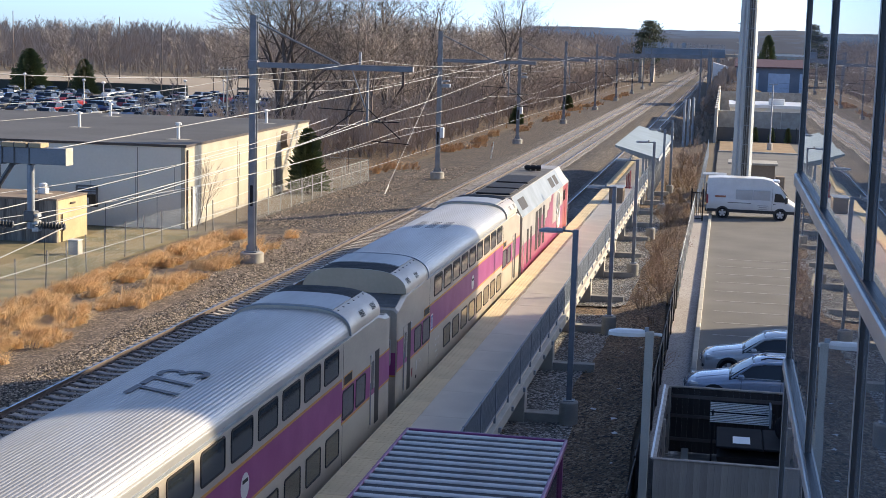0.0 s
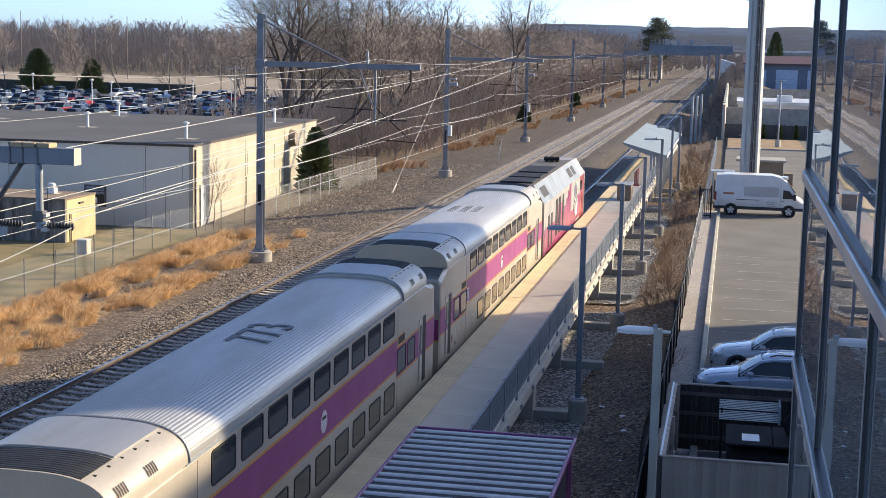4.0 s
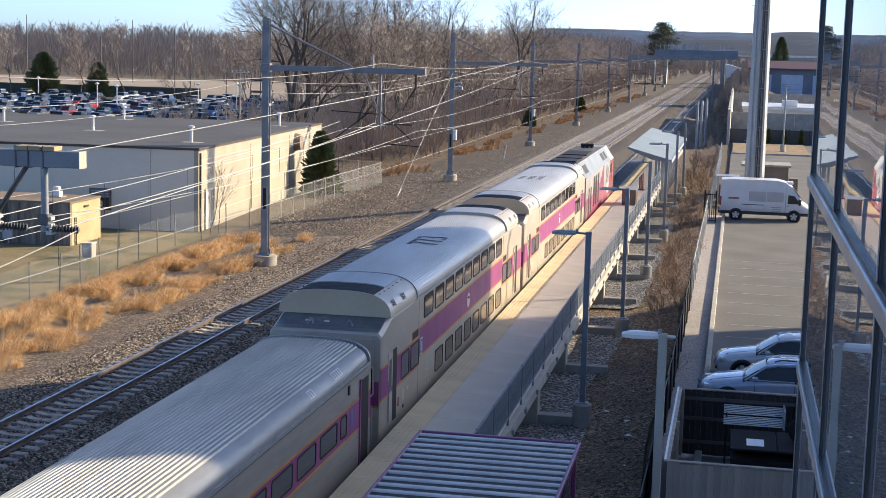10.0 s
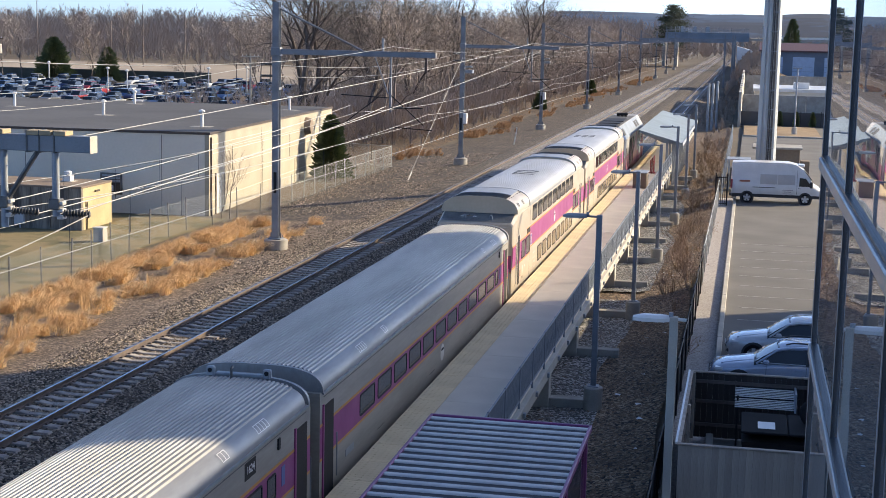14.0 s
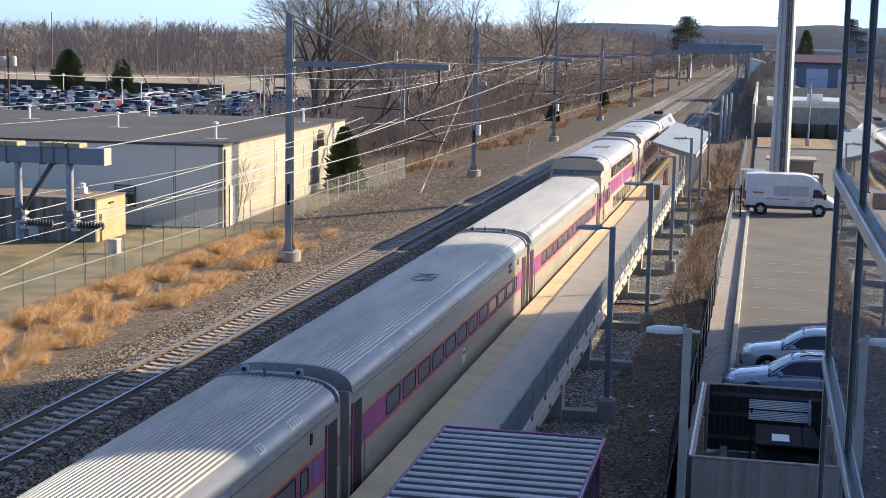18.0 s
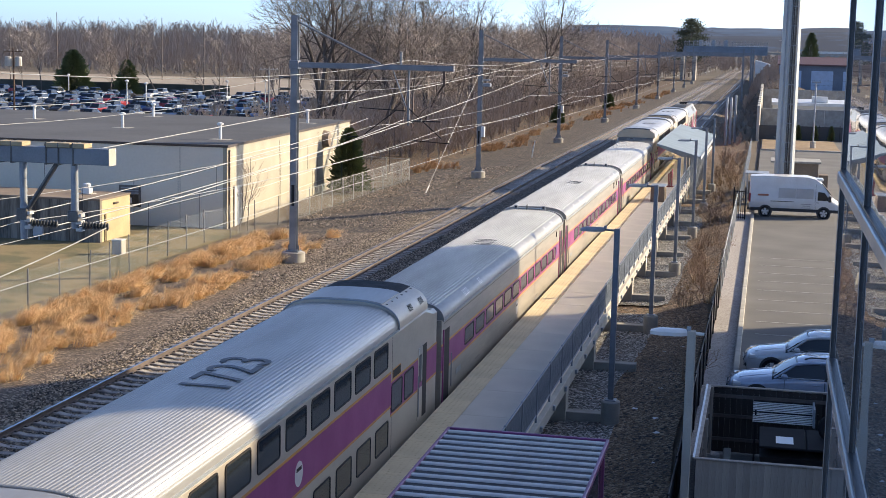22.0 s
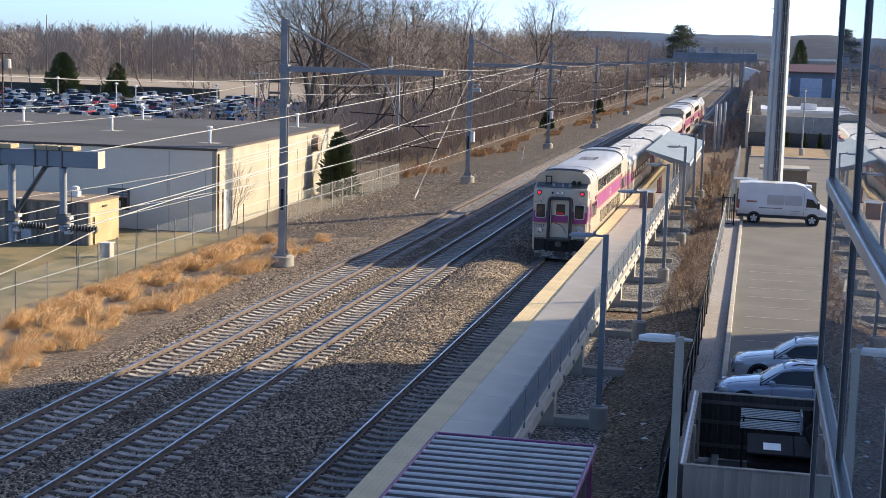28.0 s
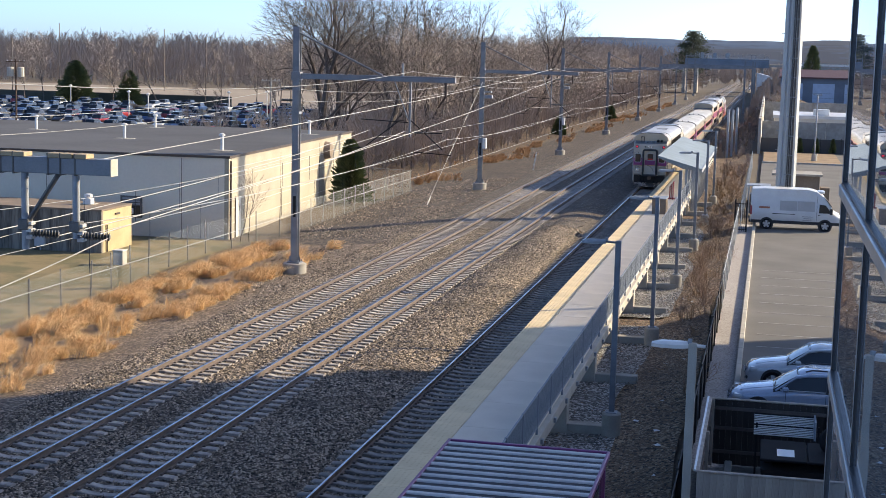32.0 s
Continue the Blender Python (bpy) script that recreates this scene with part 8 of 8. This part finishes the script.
# evergreens
def conifer(seed, h, r, label):
    rng = random.Random(seed)
    t = thing("evergreen_tree", label, "tree", group="evergreens")
    part("trunk", Geo().tube([(0, 0, -0.2), (0, 0, h * 0.9)], [0.14, 0.03], 6), M["bark"], t)
    g = Geo()
    for k in range(5200):
        f = rng.random() ** 1.25
        a = rng.uniform(0, 6.28)
        rr_ = r * (1 - f) ** 0.5 * rng.uniform(0.45, 1.1) * (1 + 0.16 * math.sin(a * 3 + f * 9) + 0.14 * math.sin(a * 5 - f * 31))
        z = h * (0.05 + 0.95 * f)
        b = Vector((math.cos(a) * rr_, math.sin(a) * rr_, z))
        o = Vector((math.cos(a), math.sin(a), 0.35 + 0.5 * f)).normalized()
        s = o.cross(Vector((0, 0, 1))).normalized()
        l = rng.uniform(0.13, 0.36) * (0.5 + r / 3)
        u = o.cross(s)
        for w in (s, u):
            g.add([b - o * l * 0.6 - w * l * 0.2, b - o * l * 0.6 + w * l * 0.2, b + o * l * 0.5 + w * l * 0.1, b + o * l * 0.8, b + o * l * 0.5 - w * l * 0.1], [(0, 1, 2, 3, 4)])
    part("crown", g, M["evergreen"], t, "dark green needled crown")
    return t


def pine_tree(seed, h, r, label):
    """Uneven flat clumps of needles on a bare lower trunk."""
    rng = random.Random(seed)
    t = thing("evergreen_tree", label, "tree", group="evergreens")
    part("trunk", Geo().tube([(0, 0, -0.2), (0.3, 0, h * 0.95)], [0.35, 0.06], 6), M["bark"], t)
    g = Geo()
    for k in range(34):
        f = 0.30 + 0.67 * k / 33
        a = rng.uniform(0, 6.28)
        o = r * (1.08 - f) * rng.uniform(0.5, 1.3)
        c = Vector((math.cos(a) * o, math.sin(a) * o, h * f))
        w = r * rng.uniform(0.28, 0.5) * (1.3 - 0.7 * f)
        for q in range(170):
            p = c + Vector((rng.gauss(0, 0.55) * w, rng.gauss(0, 0.55) * w, rng.gauss(0, 0.22) * w))
            d = Vector((rng.gauss(0, 1), rng.gauss(0, 1), rng.gauss(0.5, 0.6))).normalized()
            s = d.orthogonal().normalized() * 0.22
            g.add([p - s, p + s, p + d * rng.uniform(0.5, 1.1)], [(0, 1, 2)])
    part("crown", g, M["pine_dark"], t, "dark green needled crown")
    return t


c1 = conifer(3, 5.2, 1.5, "dark green conifer beside the warehouse wall")
c1.matrix_basis = pose(-33.1, 114.8, FIELD_Z)
c2 = conifer(4, 9.2, 3.9, "broad dark evergreen at the car park edge")
c2.matrix_basis = pose(-145.2, 290.5, FIELD_Z)
c4 = conifer(14, 7.4, 2.7, "dark conical evergreen at the car park edge")
c4.matrix_basis = pose(-132.4, 289.5, FIELD_Z)
c3 = conifer(6, 16.2, 3.3, "distant dark green spruce tree")
c3.matrix_basis = pose(10.2, 392, 0)
for x, y in ((-33, 236), (-31.5, 300)):
    copy_thing(c1, pose(x, y, FIELD_Z - 2.2, 0, 0, x * 7))
pine = pine_tree(8, 24.5, 9.5, "tall dark pine on the skyline")
pine.matrix_basis = pose(-33.5, 640, 0)
c5 = conifer(15, 1.75, 0.34, "small clipped conical evergreen by the dark fence")
c5.matrix_basis = pose(3.95, 187.9, LOT_Z + 0.1)
for x in (5.97, 7.95):
    copy_thing(c5, pose(x, 187.9, LOT_Z + 0.1, 0, 0, x * 50))

# shrubs on the bank
def shrub(seed, h, label):
    rng = random.Random(seed)
    t = thing("bare_shrub", label, "shrub", group="bare shrubs")
    g = Geo()
    for k in range(9):
        d = Vector((rng.gauss(0, 0.45), rng.gauss(0, 0.45), 1)).normalized()
        branch(g, Vector((rng.uniform(-0.2, 0.2), rng.uniform(-0.2, 0.2), -0.05)), d, h * rng.uniform(0.6, 1.0), 0.02, 2, rng, 0.45, 0, (5, 7), 0.006)
    part("tangle", g, M["shrub"], t, "tangled brown stems")
    return t


M["shrub"] = mat("brown_shrub_stems", (0.36, 0.25, 0.18), (0.25, 0.17, 0.12), 0.95, 0, 0.5, 6, 0, vary=0.25)
M["litter_leaf"] = mat("curled_dead_leaves", (0.30, 0.18, 0.10), (0.13, 0.085, 0.055), 0.9, 0, 6, 20, 0)
M["shrub_tan"] = mat("tan_weed_stems", (0.38, 0.25, 0.14), (0.27, 0.17, 0.10), 0.95, 0, 0.5, 6, 0, vary=0.25)
shs = [shrub(k, h, "tangled leafless shrub on the bank") for k, h in ((51, 1.1), (52, 0.8), (53, 1.4))]
for k, s in enumerate(shs):
    s.matrix_basis = pose(-3.0, 72 + 4 * k, 0)
rs = random.Random(77)
for k in range(34):
    y = rs.uniform(40, 160)
    x = rs.uniform(-3.4, -2.0) if y < 100 else rs.uniform(-4.4, -1.8)
    if y < 64 and (x < -2.4 or rs.random() < 0.6):
        continue
    q = copy_thing(rs.choice(shs), pose(x, y, land(x, y) + 0.05, 0, 0, rs.uniform(0, 360)))
sap = bare_tree(61, 3.6, 0.05, 3, 0.4, (5, 6, 9), "slender bare sapling before the warehouse", thin=0.006)
sap.matrix_basis = pose(-32.2, 88.5, FIELD_Z)
copy_thing(sap, pose(-32.6, 87.8, FIELD_Z, 0, 0, 90))

# dry grass, bent over in tufts
def tufts(name, label, spots, material, hi=0.95, blades=100, lean=(0.8, -0.3), thin=1.0):
    """Bunches of fine blades that rise and arch over to one side."""
    g = Geo()
    rng = random.Random(len(spots))
    for x, y in spots:
        z = land(x, y) + 0.06
        h = hi * rng.uniform(0.35, 1.25)
        lx, ly = lean[0] + rng.gauss(0, 0.28), lean[1] + rng.gauss(0, 0.28)
        for k in range(blades):
            a = rng.uniform(0, 6.28)
            r0 = 0.24 * rng.random() ** 0.7
            px, py = x + math.cos(a) * r0, y + math.sin(a) * r0
            bl = h * rng.uniform(0.4, 1.05)
            ox, oy = math.cos(a) * 0.22 + lx * rng.uniform(0.4, 1.2), math.sin(a) * 0.22 + ly * rng.uniform(0.4, 1.2)
            w = rng.uniform(0.003, 0.007) * thin
            sx, sy = -math.sin(a) * w, math.cos(a) * w
            v = [(px - sx, py - sy, z - 0.05), (px + sx, py + sy, z - 0.05)]
            for f, up in ((0.22, 0.5), (0.62, 0.82)):
                mx_, my_, mz = px + ox * bl * f * 0.8, py + oy * bl * f * 0.8, z + bl * up
                v += [(mx_ - sx, my_ - sy, mz), (mx_ + sx, my_ + sy, mz)]
            v.append((px + ox * bl, py + oy * bl, z + bl * rng.uniform(0.62, 0.92)))
            g.add(v, [(0, 1, 3, 2), (2, 3, 5, 4), (4, 5, 6)])
    return solid(name, g, material, label, "grass", kind="stuff")


rg = random.Random(31)
spots = []
while len(spots) < 1100:
    # a dense ridge along the fence, bare dirt, then a broken second row
    y = rg.uniform(44, 84)
    x = rg.uniform(-30.5, -27.9) if rg.random() < 0.74 else rg.uniform(-26.8, -24.5)
    if x < -27.8 and noise.noise((x * 0.6, y * 0.35, 4)) < -0.22 + 0.16 * (x + 30.0):
        continue
    if x > -27.8 and noise.noise((x * 0.5, y * 0.3, 8)) < 0.10:
        continue
    spots.append((x, y))
while len(spots) < 1230:
    y, x = rg.uniform(42, 60), rg.uniform(-29.0, -24.4)
    if noise.noise((x * 0.7, y * 0.5, 21)) > 0.12:
        spots.append((x, y))
tufts("dry_grass", "golden dry grass tufts bent along the fence", spots, M["dry_grass"], 0.8, 64, (1.1, -0.6))
spots = []
while len(spots) < 820:
    y = rg.uniform(132, 420)
    x = rg.gauss(-31.4 + 0.012 * (y - 140), 1.1)
    if noise.noise((x * 0.4, y * 0.09, 14)) < 0.10:
        continue
    spots.append((x, y))
tufts("verge_grass", "patches of golden dry grass along the woods", spots, M["verge_straw"], 0.8, 34, thin=2.0)
spots = [(rg.gauss(-2.9, 0.5), rg.uniform(60, 140)) for _ in range(70)] + [(rg.uniform(-4.6, -1.9), rg.uniform(112, 165)) for _ in range(90)]
tufts("bank_weeds", "dry tan weeds on the bank beside the fence", spots, M["shrub_tan"], 0.8, 16, (0.0, 0.0), 1.6)

# dead leaves and broken twigs strewn on the bank
g = Geo()
rl2 = random.Random(12)
for k in range(9000):
    x, y = rl2.uniform(-6.4, -1.75), 27 + 85 * rl2.random() ** 1.4
    if x < -3.6 and rl2.random() < 0.6:
        continue
    z = land(x, y) + 0.13 + rl2.uniform(0, 0.09)
    a, s = rl2.uniform(0, 6.28), rl2.uniform(0.03, 0.075)
    l = s if rl2.random() < 0.75 else s * 5
    w = s * 0.6 if l == s else 0.008
    u, v = Vector((math.cos(a), math.sin(a), rl2.uniform(-0.3, 0.5))), Vector((-math.sin(a), math.cos(a), rl2.uniform(-0.4, 0.4)))
    p = Vector((x, y, z))
    g.add([p - u * l, p + v * w, p + u * l, p - v * w], [(0, 1, 2, 3)])
solid("leaf_litter", g, M["litter_leaf"], "brown dead leaves and twigs strewn on the bank", "leaves", kind="stuff")


def motions():
    """The train pulls away along the platform track."""
    for car, off in CARS:
        walk(car, [(t, pose(T3, s + off, 0)) for t, s in TRAIN])


motions()
